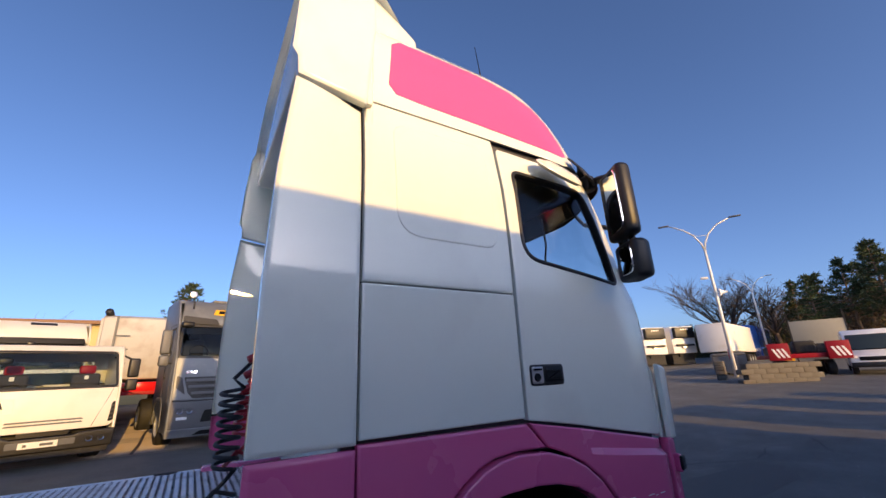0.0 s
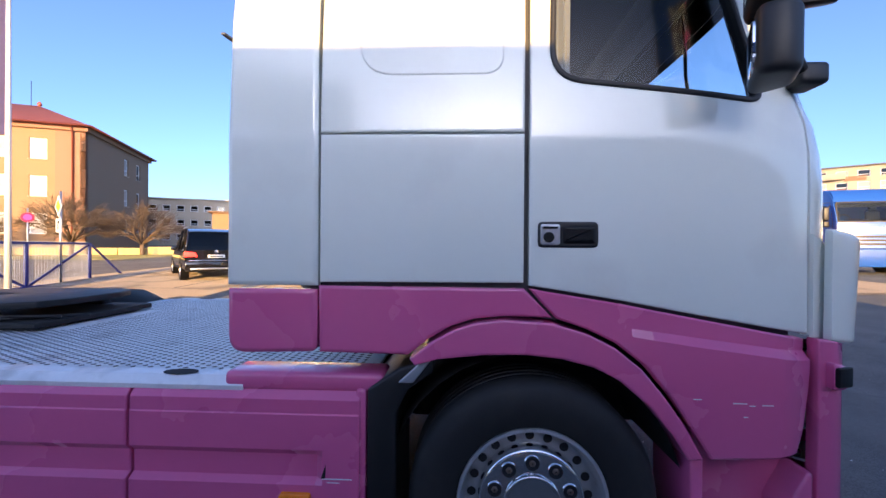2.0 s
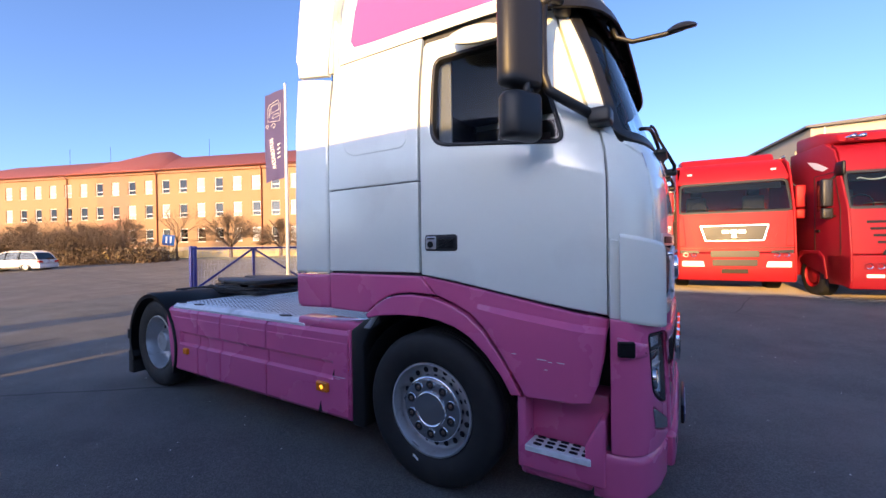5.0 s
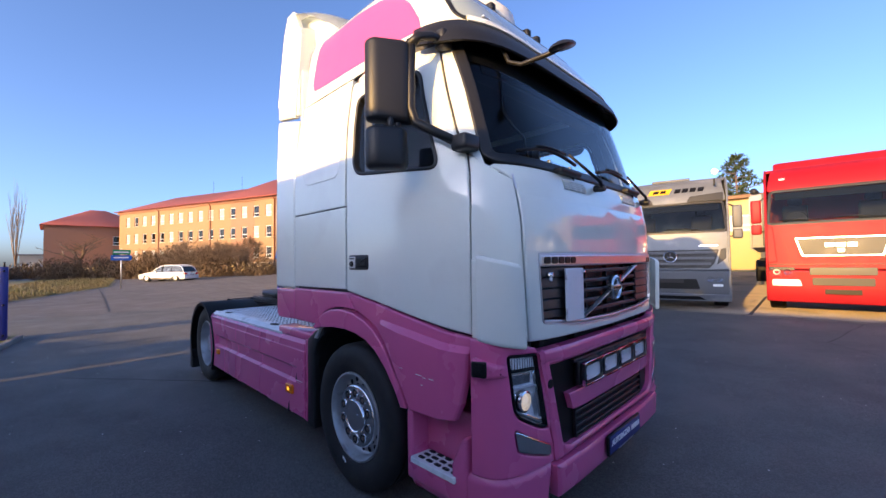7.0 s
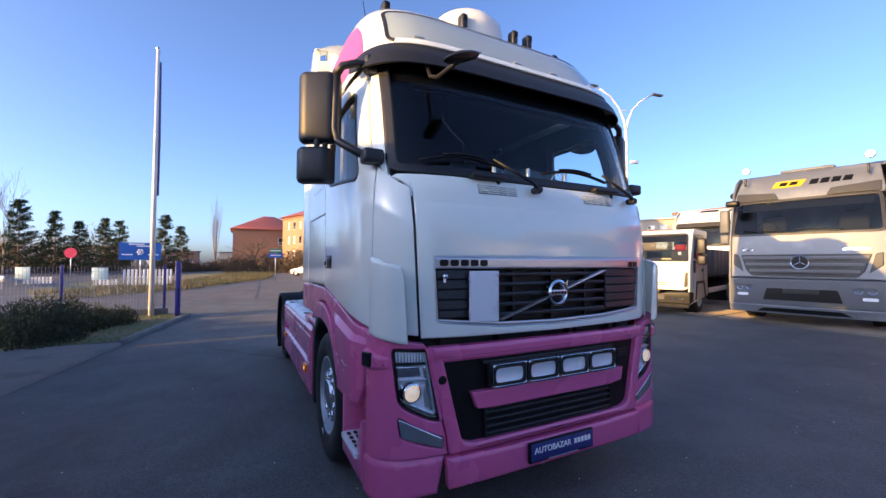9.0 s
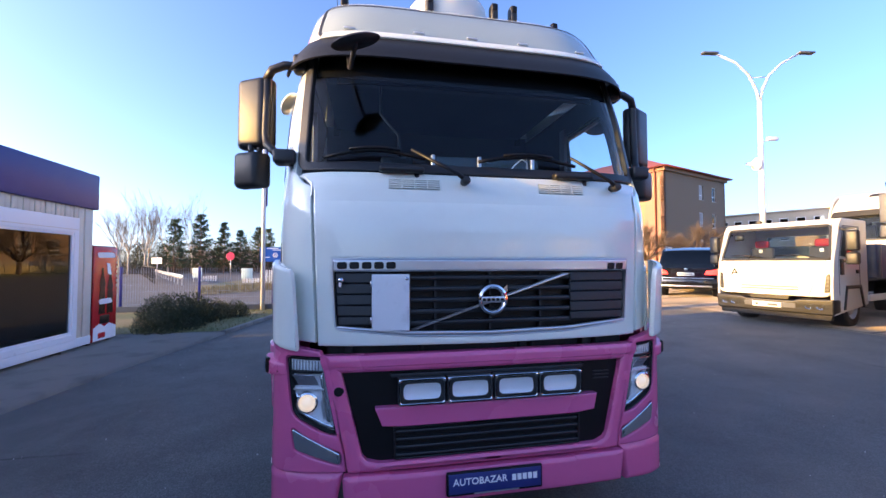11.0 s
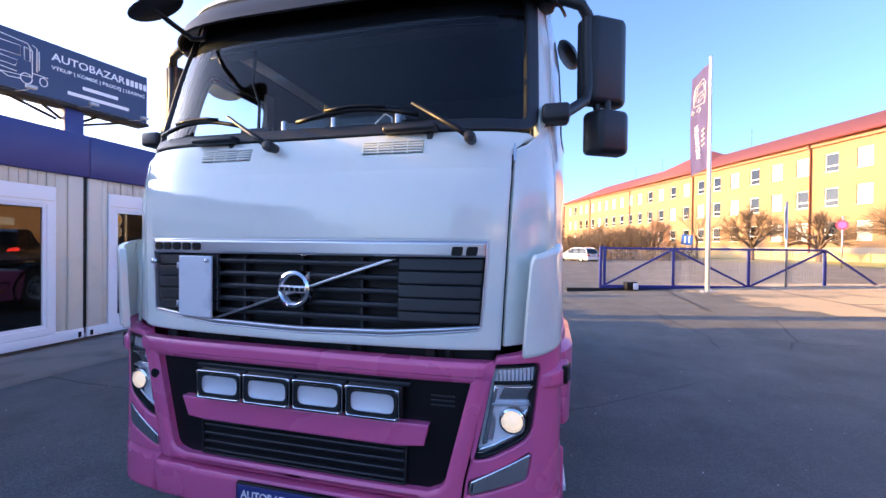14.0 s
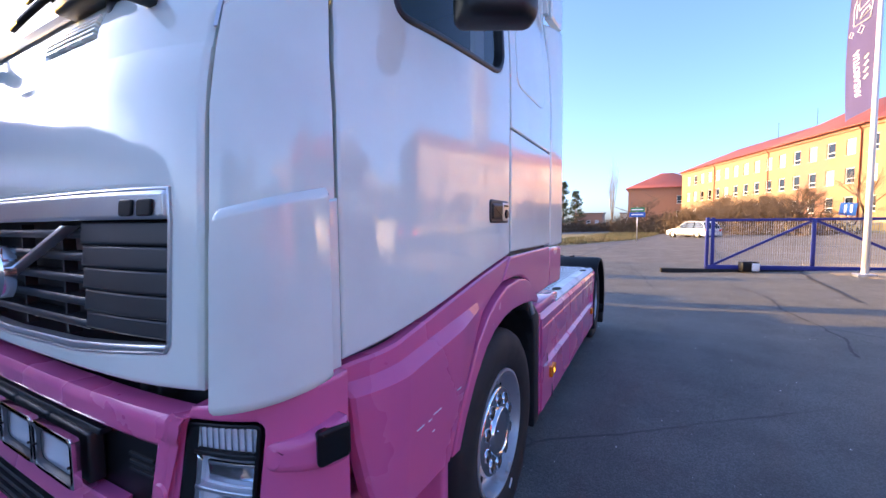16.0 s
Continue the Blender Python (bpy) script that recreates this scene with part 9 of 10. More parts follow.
def street_lamp(x, y, rz, h, gear):
    th = thing("street_lamp", "white steel street lamp with two curved arms", "street lamp", at_yard(x, y), rz, "yard street lamps")
    post = part("post", tube([(0, 0, 0), (0, 0, h * 0.5), (0, 0, h - 1.9)], 0.11, 12, None, 0.075), POLEWHITE, th)
    for s in (-1, 1):
        pts = [(0, 0, h - 1.95), (0, s * 0.12, h - 1.45), (0, s * 0.42, h - 0.85), (0, s * 0.95, h - 0.35), (0, s * 1.75, h - 0.02 + 0.12 * (s > 0))]
        part("arm", tube(pts, 0.055, 8, None, 0.035), POLEWHITE, post)
        ly, lz = s * 1.7, h - 0.02 + 0.12 * (s > 0)
        part("lamp_head", box(-0.1, 0.1, min(ly, ly + s * 0.65), max(ly, ly + s * 0.65), lz - 0.02, lz + 0.06, 0.025), SLATE, post)
    part("tie_bar", tube([(0, -0.35, h - 0.95), (0, 0.45, h - 0.9)], 0.015, 6), POLEWHITE, post)
    if gear:
        part("camera_arm", tube([(0, 0, 5.95), (0.1, 0.35, 6.0)], 0.02, 6), POLEWHITE, post)
        part("camera_body", box(0.0, 0.16, 0.2, 0.62, 5.98, 6.12, 0.03), LETTER, post)
        part("horn_speaker", revolve([(0.05, 0.0), (0.07, 0.15), (0.12, 0.28), (0.24, 0.40), (0.23, 0.41), (0.1, 0.30)], "y", (0, -0.62, 5.05), 18), LETTER, post)
        part("horn_arm", tube([(0, 0, 5.05), (0, -0.4, 5.05)], 0.03, 6), LETTER, post)
        part("fire_bucket", box(0.08, 0.3, -0.12, 0.12, 1.0, 1.6, 0.02), SIGNRED, post)
    return th


street_lamp(-8.0, 17.45, -8, 9.5, True)
street_lamp(27.6, 11.9, 30, 9.8, True)
street_lamp(58.0, 21.0, 30, 9.8, False)


def road_sign(name, x, y, z0, h, shape, face, label, yaw, extra=None):
    th = thing(name, label, "road sign", (x, y, z0), yaw)
    part("post", tube([(0, 0, 0), (0, 0, h)], 0.035, 8), SATIN, th)
    part("face", prism(shape, "y", -0.06, -0.04), face, th)
    part("back", prism(shrink(shape, 0.01), "y", -0.04, -0.033), SATIN, th)
    if extra:
        extra(th)
    return th


def disc(r, zc, n=20):
    return [(r * math.cos(2 * math.pi * k / n), zc + r * math.sin(2 * math.pi * k / n)) for k in range(n)]


road_sign("priority_sign", -12.0, 12.3, 0.27, 3.0, [(0, 2.15), (0.3, 2.5), (0, 2.85), (-0.3, 2.5)], LETTER, "yellow and white diamond priority sign on a grey post", -28, lambda th: (part("yellow_field", prism([(0, 2.27), (0.2, 2.5), (0, 2.73), (-0.2, 2.5)], "y", -0.066, -0.06), YELLOW, th), part("lower_plate", prism([(-0.22, 1.65), (0.22, 1.65), (0.22, 2.1), (-0.22, 2.1)], "y", -0.06, -0.04), LETTER, th), part("plate_mark", prism([(-0.05, 1.72), (0.03, 1.72), (0.03, 1.95), (0.12, 1.95), (0.12, 2.02), (-0.05, 2.02)], "y", -0.065, -0.06), INK, th)))
road_sign("no_stopping_sign", -22.6, 20.5, 0.4, 3.1, disc(0.27, 2.6), SIGNRED, "round red and blue no-stopping sign", 50, lambda th: part("blue_field", prism(disc(0.17, 2.6), "y", -0.067, -0.06), surface("sign_magenta", (0.4, 0.08, 0.4), 0.4, bump=0), th))
road_sign("tilted_blue_sign", -40.4, 18.5, 0.4, 2.6, [(-0.55, 1.6), (0.45, 1.5), (0.55, 2.5), (-0.45, 2.6)], SIGNBL, "tilted blue parking sign by the lawn", 60, lambda th: [part("sign_bar", prism([(a, 1.75), (a + 0.14, 1.75), (a + 0.18, 2.4), (a + 0.04, 2.4)], "y", -0.067, -0.06), LETTER, th) for a in (-0.25, 0.1)])
def green_extra(th):
    part("blue_plate", prism([(-0.55, 1.9), (0.55, 1.9), (0.55, 2.25), (-0.55, 2.25)], "y", -0.06, -0.04), SIGNBL, th)
    for z in (2.05, 2.42):
        part("writing_bar", prism([(-0.4, z), (0.4, z), (0.4, z + 0.08), (-0.4, z + 0.08)], "y", -0.066, -0.06), LETTER, th)
road_sign("direction_sign", -30.3, 3.5, 0.02, 2.7, [(-0.45, 2.3), (0.5, 2.3), (0.5, 2.62), (-0.45, 2.62)], SIGNGREEN, "green and blue direction sign on a post", 90, green_extra)
def round_extra(th):
    for a in (0, 60, 120):
        d = Vector((math.cos(radians(a)), 0, math.sin(radians(a)))) * 0.22
        part("sign_stroke", tube([Vector((0, -0.07, 2.15)) - d, Vector((0, -0.07, 2.15)) + d], 0.02, 4), LETTER, th)
    part("roundabout_ring", revolve([(0.12, -0.072), (0.15, -0.08), (0.18, -0.072)], "y", (0, 0, 2.15), 20), LETTER, th)
    for z, a, b in ((2.62, -0.6, 0.2), (2.5, -0.2, 0.6), (1.95, -0.95, -0.4), (1.95, 0.4, 0.95)):
        part("writing_bar", prism([(a, z), (b, z), (b, z + 0.07), (a, z + 0.07)], "y", -0.066, -0.06), LETTER, th)
    part("yield_triangle", prism([(0.3, 1.62), (0.75, 1.62), (0.52, 1.18)], "y", -0.06, -0.04), LETTER, th)
    part("second_post", tube([(0.52, 0, 0), (0.52, 0, 1.5)], 0.035, 8), SATIN, th)
road_sign("roundabout_sign", -26.8, -4.8, 0.02, 2.7, [(-1.1, 1.65), (1.1, 1.65), (1.1, 2.75), (-1.1, 2.75)], SIGNBL, "large blue roundabout direction sign", 90, round_extra)
road_sign("round_road_sign", -36.2, -10.9, 0.02, 2.6, disc(0.4, 2.2), SIGNRED, "round road sign, faded red back, on a grey post", 80)
road_sign("small_road_sign", -40, -19, 0.02, 2.2, [(-0.6, 1.5), (0.6, 1.5), (0.6, 2.1), (-0.6, 2.1)], LETTER, "small white road sign by the railings", 70)
# white boards by the roadside
for (x, y, rz, n, h) in ((-26.0, -4.2, 88, 13, 1.05), (-27.0, -6.5, 88, 6, 0.4), (-31, -11.0, 80, 8, 0.5)):
    wb = thing("board_fence", "low white slatted board fence on the verge", "fence", (x, y, 0.02), rz)
    for k in range(n):
        part("slat", box(k * 0.2 - n * 0.1, k * 0.2 + 0.12 - n * 0.1, -0.02, 0.02, 0.05, h, 0.004), LETTER if k % 2 else surface("pale_blue_board", (0.35, 0.42, 0.62), 0.5, bump=0) if k == 0 and n == 13 else POLEWHITE, wb)
    part("rail", box(-n * 0.1, n * 0.1, 0.02, 0.05, h * 0.5, h * 0.5 + 0.06), POLEWHITE, wb)
    part("stake", box(-0.03, 0.03, 0.02, 0.06, -0.02, h), SATIN, wb)
for (x, y, rz) in ((-27.2, -6.9, 85), (-30.5, -11.6, 75)):
    ps = thing("poster_panel", "small pale blue poster panel on the verge", "sign", (x, y, 0.02), rz)
    part("panel_face", box(-0.4, 0.4, -0.02, 0.02, 0.35, 1.15, 0.006), surface("pale_poster", (0.50, 0.66, 0.66), 0.5, bump=0), ps)
    part("leg", box(-0.35, -0.3, 0.0, 0.04, 0.0, 0.4), SATIN, ps)
    part("leg", box(0.3, 0.35, 0.0, 0.04, 0.0, 0.4), SATIN, ps)
# railings and guard rail along the far road
rail = thing("road_railing", "dark steel railings along the far road", "railing", (-44, -22, 0.02), 28)
for k in range(40):
    part("railing_post", box(k * 0.8 - 14, k * 0.8 - 13.93, -0.03, 0.03, 0.0, 1.3), DARK, rail)
part("railing_top", box(-14, 18, -0.025, 0.025, 1.2, 1.26), DARK, rail)
part("railing_low", box(-14, 18, -0.025, 0.025, 0.2, 0.26), DARK, rail)
gr_ = thing("guard_rail", "galvanised crash barrier along the far road", "barrier", (-42, -19.5, 0.02), 28)
part("beam", box(-12, 20, -0.04, 0.04, 0.45, 0.75, 0.02), SATIN, gr_)
for k in range(12):
    part("barrier_post", box(-12 + k * 2.8, -11.9 + k * 2.8, 0.04, 0.12, 0.0, 0.7), SATIN, gr_)

# ---- plants ----
BARK = surface("bark", (0.16, 0.11, 0.075), 0.9, var=0.3, scale=6, fine=40, bump=0.4)
BIRCH = surface("birch_bark", (0.45, 0.40, 0.34), 0.8, var=0.3, scale=5, bump=0.2)
TWIG = surface("winter_twigs", (0.14, 0.10, 0.07), 0.9, var=0.3, scale=2, bump=0)
OAKTWIG = surface("oak_twigs", (0.07, 0.055, 0.04), 0.9, var=0.3, scale=2, bump=0)
DRYLEAF = surface("dry_brush", (0.12, 0.08, 0.045), 0.95, var=0.45, scale=1.2, bump=0)
WOODTWIG = surface("wood_twigs", (0.07, 0.05, 0.03), 0.95, var=0.5, scale=0.3, fine=2, bump=0, wear=((0.05, 0.065, 0.03), 0.12, 0.5, 0.6, 0.9))
NEEDLE = surface("pine_needles", (0.035, 0.060, 0.022), 0.8, var=0.45, scale=1.5, fine=12, bump=0)
EVERGREEN = surface("juniper_leaves", (0.022, 0.038, 0.016), 0.75, var=0.45, scale=4, fine=30, bump=0)


def limbs(start, way, length, radius, depth, rnd, out, spread, upward, kids):
    """Grows a tapered limb and its children; out collects (points, r0, r1, depth)."""
    pts = [Vector(start)]
    d = Vector(way).normalized()
    for k in range(3):
        d = (d + Vector((rnd.uniform(-1, 1), rnd.uniform(-1, 1), rnd.uniform(-0.6, 1) + upward)) * 0.14).normalized()
        pts.append(pts[-1] + d * length / 3)
    out.append((pts, radius, radius * 0.5, depth))
    if depth == 0:
        return
    for k in range(kids):
        t = rnd.uniform(0.35, 1.0)
        i = min(2, int(t * 3))
        p = pts[i].lerp(pts[i + 1], t * 3 - i)
        a = rnd.uniform(0, 2 * math.pi)
        side = Vector((math.cos(a), math.sin(a), rnd.uniform(-0.2, 0.5)))
        limbs(p, d * (1 - spread) + side * spread, length * rnd.uniform(0.55, 0.8), radius * 0.5, depth - 1, rnd, out, spread, upward, kids)


def bare_tree(name, label, at, h, trunk_h, r, depth, kids, spread, seed, upward=0.25, first=6, bark=None, group="", twig=None):
    rnd = random.Random(seed)
    th = thing(name, label, "tree", at, 0, group)
    out = []
    for k in range(first):
        a = 2 * math.pi * k / first + rnd.uniform(-0.3, 0.3)
        z = trunk_h * rnd.uniform(0.8, 1.05)
        tilt = rnd.uniform(0.4, 1.0)
        limbs((0, 0, z), (math.cos(a) * spread * 1.6 * tilt, math.sin(a) * spread * 1.6 * tilt, 0.5 + rnd.random() * 0.6), (h - trunk_h) * rnd.uniform(0.40, 0.6), r * 0.5, depth, rnd, out, spread, upward, kids)
    bm = tube([(0, 0, -0.05), (rnd.uniform(-0.05, 0.05) * h, 0, trunk_h * 0.5), (0, 0, trunk_h * 1.05)], r, 9, None, r * 0.7)
    for pts, r0, r1, dp in out:
        if dp == depth:
            tube(pts, r0, 6, bm, r1)
    part("trunk", bm, bark or BARK, th)
    bm = bmesh.new()
    for pts, r0, r1, dp in out:
        if dp < depth:
            tube(pts, max(r0, 0.010), 3, bm, max(r1, 0.006), False)
    part("crown", bm, twig or TWIG, th)
    return th


def needle_clump(bm, c, r, rnd, n=14):
    for k in range(n):
        a, b = rnd.uniform(0, 2 * math.pi), rnd.uniform(-0.5, 1.2)
        d = Vector((math.cos(a) * math.cos(b), math.sin(a) * math.cos(b), math.sin(b)))
        s = d.cross(Vector((rnd.uniform(-1, 1), rnd.uniform(-1, 1), rnd.uniform(-1, 1)))).normalized() * r * 0.13
        o = c + d * r * rnd.uniform(0.1, 0.45)
        bm.faces.new([bm.verts.new(p) for p in (o - s, o + s, o + d * r * rnd.uniform(0.5, 1.0))])


def pine(label, at, h, seed, bare=0.35, wide=0.2, group=""):
    rnd = random.Random(seed)
    th = thing("pine_tree", label, "tree", at, 0, group)
    bm = tube([(0, 0, -0.1), (rnd.uniform(-0.2, 0.2), rnd.uniform(-0.2, 0.2), h * 0.5), (0, 0, h * 0.97)], h * 0.018, 8, None, 0.03)
    nb = bmesh.new()
    z = h * bare
    while z < h:
        q = (z - h * bare) / (h * (1 - bare))
        reach = h * wide * (1.05 - q) ** 0.75 * rnd.uniform(0.7, 1.15) + 0.15
        for k in range(5):
            a = rnd.uniform(0, 2 * math.pi)
            tip = Vector((math.cos(a) * reach, math.sin(a) * reach, z + reach * rnd.uniform(0.0, 0.3)))
            tube([(0, 0, z), tip], 0.04, 3, bm, 0.01, False)
            for t in (0.45, 0.7, 0.95):
                needle_clump(nb, Vector((0, 0, z)).lerp(tip, t) + Vector((0, 0, 0.1)), h * 0.045 * rnd.uniform(0.6, 1.2), rnd, 16)
        z += h * 0.042
    needle_clump(nb, Vector((0, 0, h)), h * 0.05, rnd)
    part("trunk", bm, BARK, th)
    part("crown", nb, NEEDLE, th)
    return th


# round-headed bare trees before the school
def lime_tree(label, at, wide, high, seed):
    """Short trunk that forks low; limbs, branches and drooping twigs fill a flattened dome."""
    rnd = random.Random(seed)
    th = thing("bare_tree", label, "tree", at, 0, "lime trees before the school")
    fork = high * 0.30
    mid = fork + (high - fork) * 0.12

    def dome(q, a, e):
        c = math.cos(e)
        return Vector((math.cos(a) * c * wide / 2 * q, math.sin(a) * c * wide / 2 * q, mid + math.sin(e) * (high - mid) * q))

    def bend(p, q_, sag):
        m_ = p.lerp(q_, 0.5) + Vector((rnd.uniform(-1, 1), rnd.uniform(-1, 1), rnd.uniform(-0.3, 1))) * (q_ - p).length * 0.12
        return [p, m_ + Vector((0, 0, sag)), q_]

    wood = tube([(0, 0, -0.08), (rnd.uniform(-0.06, 0.06), 0.03, fork * 0.55), (0, 0, fork * 1.03)], 0.19, 9, None, 0.15)
    fine = bmesh.new()
    for k in range(13):
        a = 2 * math.pi * k / 13 + rnd.uniform(-0.25, 0.25)
        e = rnd.choice((0.12, 0.35, 0.6, 0.95, 1.3))
        tip = dome(0.56 * rnd.uniform(0.85, 1.1), a, e)
        limb = bend(Vector((0, 0, fork * rnd.uniform(0.85, 1.0))), tip, 0.12)
        tube(limb, 0.085, 6, wood, 0.04)
        for j in range(7):
            t = rnd.uniform(0.4, 1.0)
            root = limb[0].lerp(limb[1], t * 2) if t < 0.5 else limb[1].lerp(limb[2], t * 2 - 1)
            end = dome(rnd.uniform(0.72, 0.9), a + rnd.uniform(-0.55, 0.55), min(1.5, max(-0.08, e + rnd.uniform(-0.45, 0.45))))
            br = bend(root, end, 0.05)
            tube(br, 0.034, 4, fine, 0.016, False)
            for i in range(9):
                t2 = rnd.uniform(0.35, 1.0)
                r2 = br[0].lerp(br[1], t2 * 2) if t2 < 0.5 else br[1].lerp(br[2], t2 * 2 - 1)
                away = (r2 - Vector((0, 0, mid))).normalized() + Vector((rnd.uniform(-1, 1), rnd.uniform(-1, 1), rnd.uniform(-0.7, 0.7))) * 0.75
                tw = bend(r2, r2 + away * wide * rnd.uniform(0.06, 0.12), 0.02)
                tube(tw, 0.013, 3, fine, 0.007, False)
                for h in range(2):
                    w2 = away + Vector((rnd.uniform(-1, 1), rnd.uniform(-1, 1), rnd.uniform(-0.9, 0.6))) * 0.9
                    tube([tw[1], tw[1] + w2 * wide * 0.05], 0.009, 3, fine, 0.005, False)
    part("trunk", wood, BARK, th)
    part("crown", fine, TWIG, th)
    return th


lime = lime_tree("round-headed leafless lime tree on the school lawn", (-36.4, 22.4, 0.45), 6.6, 4.6, 3)
small_lime = lime_tree("smaller leafless lime tree on the school lawn", (-31.2, 24.4, 0.45), 4.6, 4.0, 5)
for x, y, rz, k in ((-27.2, 27.4, 200, 0.98), (-23.6, 29.5, 20, 0.9), (-47.5, 17.2, 140, 0.95), (-57, 13.0, 300, 0.9)):
    c = copy_thing(lime, pose(x, y, 0.45, 0, 0, rz))
    c.scale = (k, k, k)
c = copy_thing(small_lime, pose(-52.2, 15.2, 0.45, 0, 0, 70))
bare_tree("bare_tree", "thin leafless young tree on the school lawn", (-41.5, 19.8, 0.5), 6.2, 2.0, 0.12, 3, 3, 0.45, 11, 0.3, 5)
bare_tree("bare_tree", "gnarled leafless tree before the far house", (-72, 3.2, 0.05), 7.5, 2.4, 0.3, 3, 3, 0.6, 23, 0.1, 5)
bare_tree("bare_tree", "big spreading leafless oak behind the trailers", at_yard(60, 25.5), 11.5, 3.0, 0.4, 4, 4, 0.5, 31, 0.3, 7, twig=OAKTWIG)
bare_tree("bare_tree", "spreading leafless oak behind the lamp posts", at_yard(69, 23.5), 11.0, 3.0, 0.4, 4, 3, 0.5, 37, 0.3, 7, twig=OAKTWIG)
PALETWIG = surface("pale_poplar_twigs", (0.30, 0.25, 0.20), 0.9, var=0.2, scale=2, bump=0)
pop = bare_tree("poplar_tree", "tall narrow leafless poplar far off", (-100.5, -4.1, 0), 14.0, 1.5, 0.25, 3, 3, 0.12, 41, 0.95, 10, twig=PALETWIG)
pop.scale = (0.5, 0.5, 1.0)
for i, (x, y, h) in enumerate(((-66, -9.0, 8.4), (-69, -7.4, 7.0), (-53, -23, 7.2), (-56, -21, 8.2), (-59, -19, 7.4), (-60, -17, 6.4), (-62, -13.5, 6.8), (-64, -15.5, 7.2))):
    pine("dark green pine beyond the far road", (x, y, 0), h, 60 + i, 0.12 if i < 2 else 0.1, 0.24, "pines beyond the far road")
for i, (x, y) in enumerate(((-54, -29), (-55, -27), (-57, -25.5), (-50, -28), (-52, -26), (-58, -23))):
    bare_tree("birch_tree", "slim leafless birch beyond the far road", (x, y, 0), 8.5 + (i % 3), 3.0, 0.12, 3, 3, 0.3, 80 + i, 0.6, 7, bark=BIRCH, group="birches beyond the far road")
for i, (x, y, h) in enumerate(((60, 13.0, 13), (57, 15.5, 11), (64, 16.5, 12), (59, 10.2, 14.5), (62, 8.6, 13.5), (66, 11.5, 15), (58, 6.5, 13), (63, 5.0, 15.5), (68, 20, 12), (71, 14, 14))):
    pine("tall dark pine at the edge of the yard", at_yard(x, y), h * 0.8, 100 + i, 0.38, 0.2, "pines at the edge of the yard")
pine("large dark green spruce behind the yellow hall", at_yard(-0.9, 34), 7.6, 140, 0.06, 0.36)
for i, (x, y, h) in enumerate(((-12, 42, 6.5), (-7, 44, 6), (-3, 43, 6.2), (9, 44, 6.5))):
    bare_tree("bare_tree", "leafless tree behind the yellow hall", at_yard(x, y), h, 2.0, 0.15, 3, 3, 0.5, 150 + i, 0.2, 6)


def brush(name, label, spots, material, seed, blade, category="bush", kind="stuff"):
    """A mass of fine twigs and dry leaves: many small slivers in clumps."""
    rnd = random.Random(seed)
    bm = bmesh.new()
    for cx, cy, cz, rx, ry, rz_, n in spots:
        for k in range(n):
            a, b, q = rnd.uniform(0, 2 * math.pi), rnd.uniform(-0.1, 1), rnd.random() ** 0.4
            p = Vector((cx + rx * q * math.cos(a) * math.sqrt(max(0, 1 - b * b * 0.8)), cy + ry * q * math.sin(a) * math.sqrt(max(0, 1 - b * b * 0.8)), cz + rz_ * max(0, b) * q))
            d = Vector((rnd.uniform(-1, 1), rnd.uniform(-1, 1), rnd.uniform(0, 1.6))).normalized() * blade * rnd.uniform(0.6, 1.6)
            s = d.cross(Vector((rnd.uniform(-1, 1), rnd.uniform(-1, 1), 0.3))).normalized() * blade * 0.14
            bm.faces.new([bm.verts.new(c) for c in (p - s, p + s, p + d)])
    return tagged(part(name, bm, material), label, category, kind=kind)


rnd = random.Random(9)
spots = []
for k in range(26):
    t = k / 25
    x, y = -62 + 26 * t + rnd.uniform(-1, 1), 1.0 + 15.5 * t + rnd.uniform(-1.2, 1.2)
    spots.append((x - 3, y, 0.0, 2.2, 2.0, rnd.uniform(1.8, 3.4) + (0.8 if 0.5 < t < 0.85 else 0), 760))
brush("roadside_brush", "brown leafless brush along the far roadside", spots, DRYLEAF, 12, 0.34)
spots = [(-62 - k * 1.2, -10 + k * 0.9 + rnd.uniform(-1, 1), 0.0, 2.2, 2.0, rnd.uniform(1.2, 2.4), 380) for k in range(16)]
brush("roadside_brush", "brown leafless brush beyond the verge", spots, DRYLEAF, 13, 0.4)
spots = []
for k in range(46):
    t = k / 45
    a = radians(42 - 38 * t)
    d = 84 + rnd.uniform(-5, 5)
    spots.append((d * math.cos(a), d * math.sin(a), rise(70, 40) - 0.4, 5, 4, rnd.uniform(4.5, 6.5) + 3.5 * (t > 0.62), 2200))
brush("far_wood", "brown winter wood behind the yard", spots, WOODTWIG, 14, 0.6, "wood")
spots = [(66 + rnd.uniform(-4, 4), 3 + k * 1.3, 1.2, 3.0, 2.0, rnd.uniform(4, 7), 420) for k in range(14)]
brush("wood_undergrowth", "brown undergrowth below the tall pines", spots, DRYLEAF, 15, 0.6, "wood")
spots = [(-60 - k * 1.5, -32 + k * 2.0, 0, 3, 2.5, rnd.uniform(4, 7), 1500) for k in range(9)]
brush("far_wood", "brown winter wood beyond the far road", spots, WOODTWIG, 16, 0.42, "wood")
for i, (x, y, h_) in enumerate(((-46.5, 10.6, 4.2), (-43.5, 12.2, 4.6), (-40.6, 14.0, 4.0), (-50.5, 8.8, 3.8))):
    bare_tree("bare_shrub", "dense many-stemmed leafless shrub at the far roadside", (x, y, 0.1), h_, 0.35, 0.1, 3, 5, 0.55, 200 + i, 0.25, 9, group="shrubs at the far roadside")
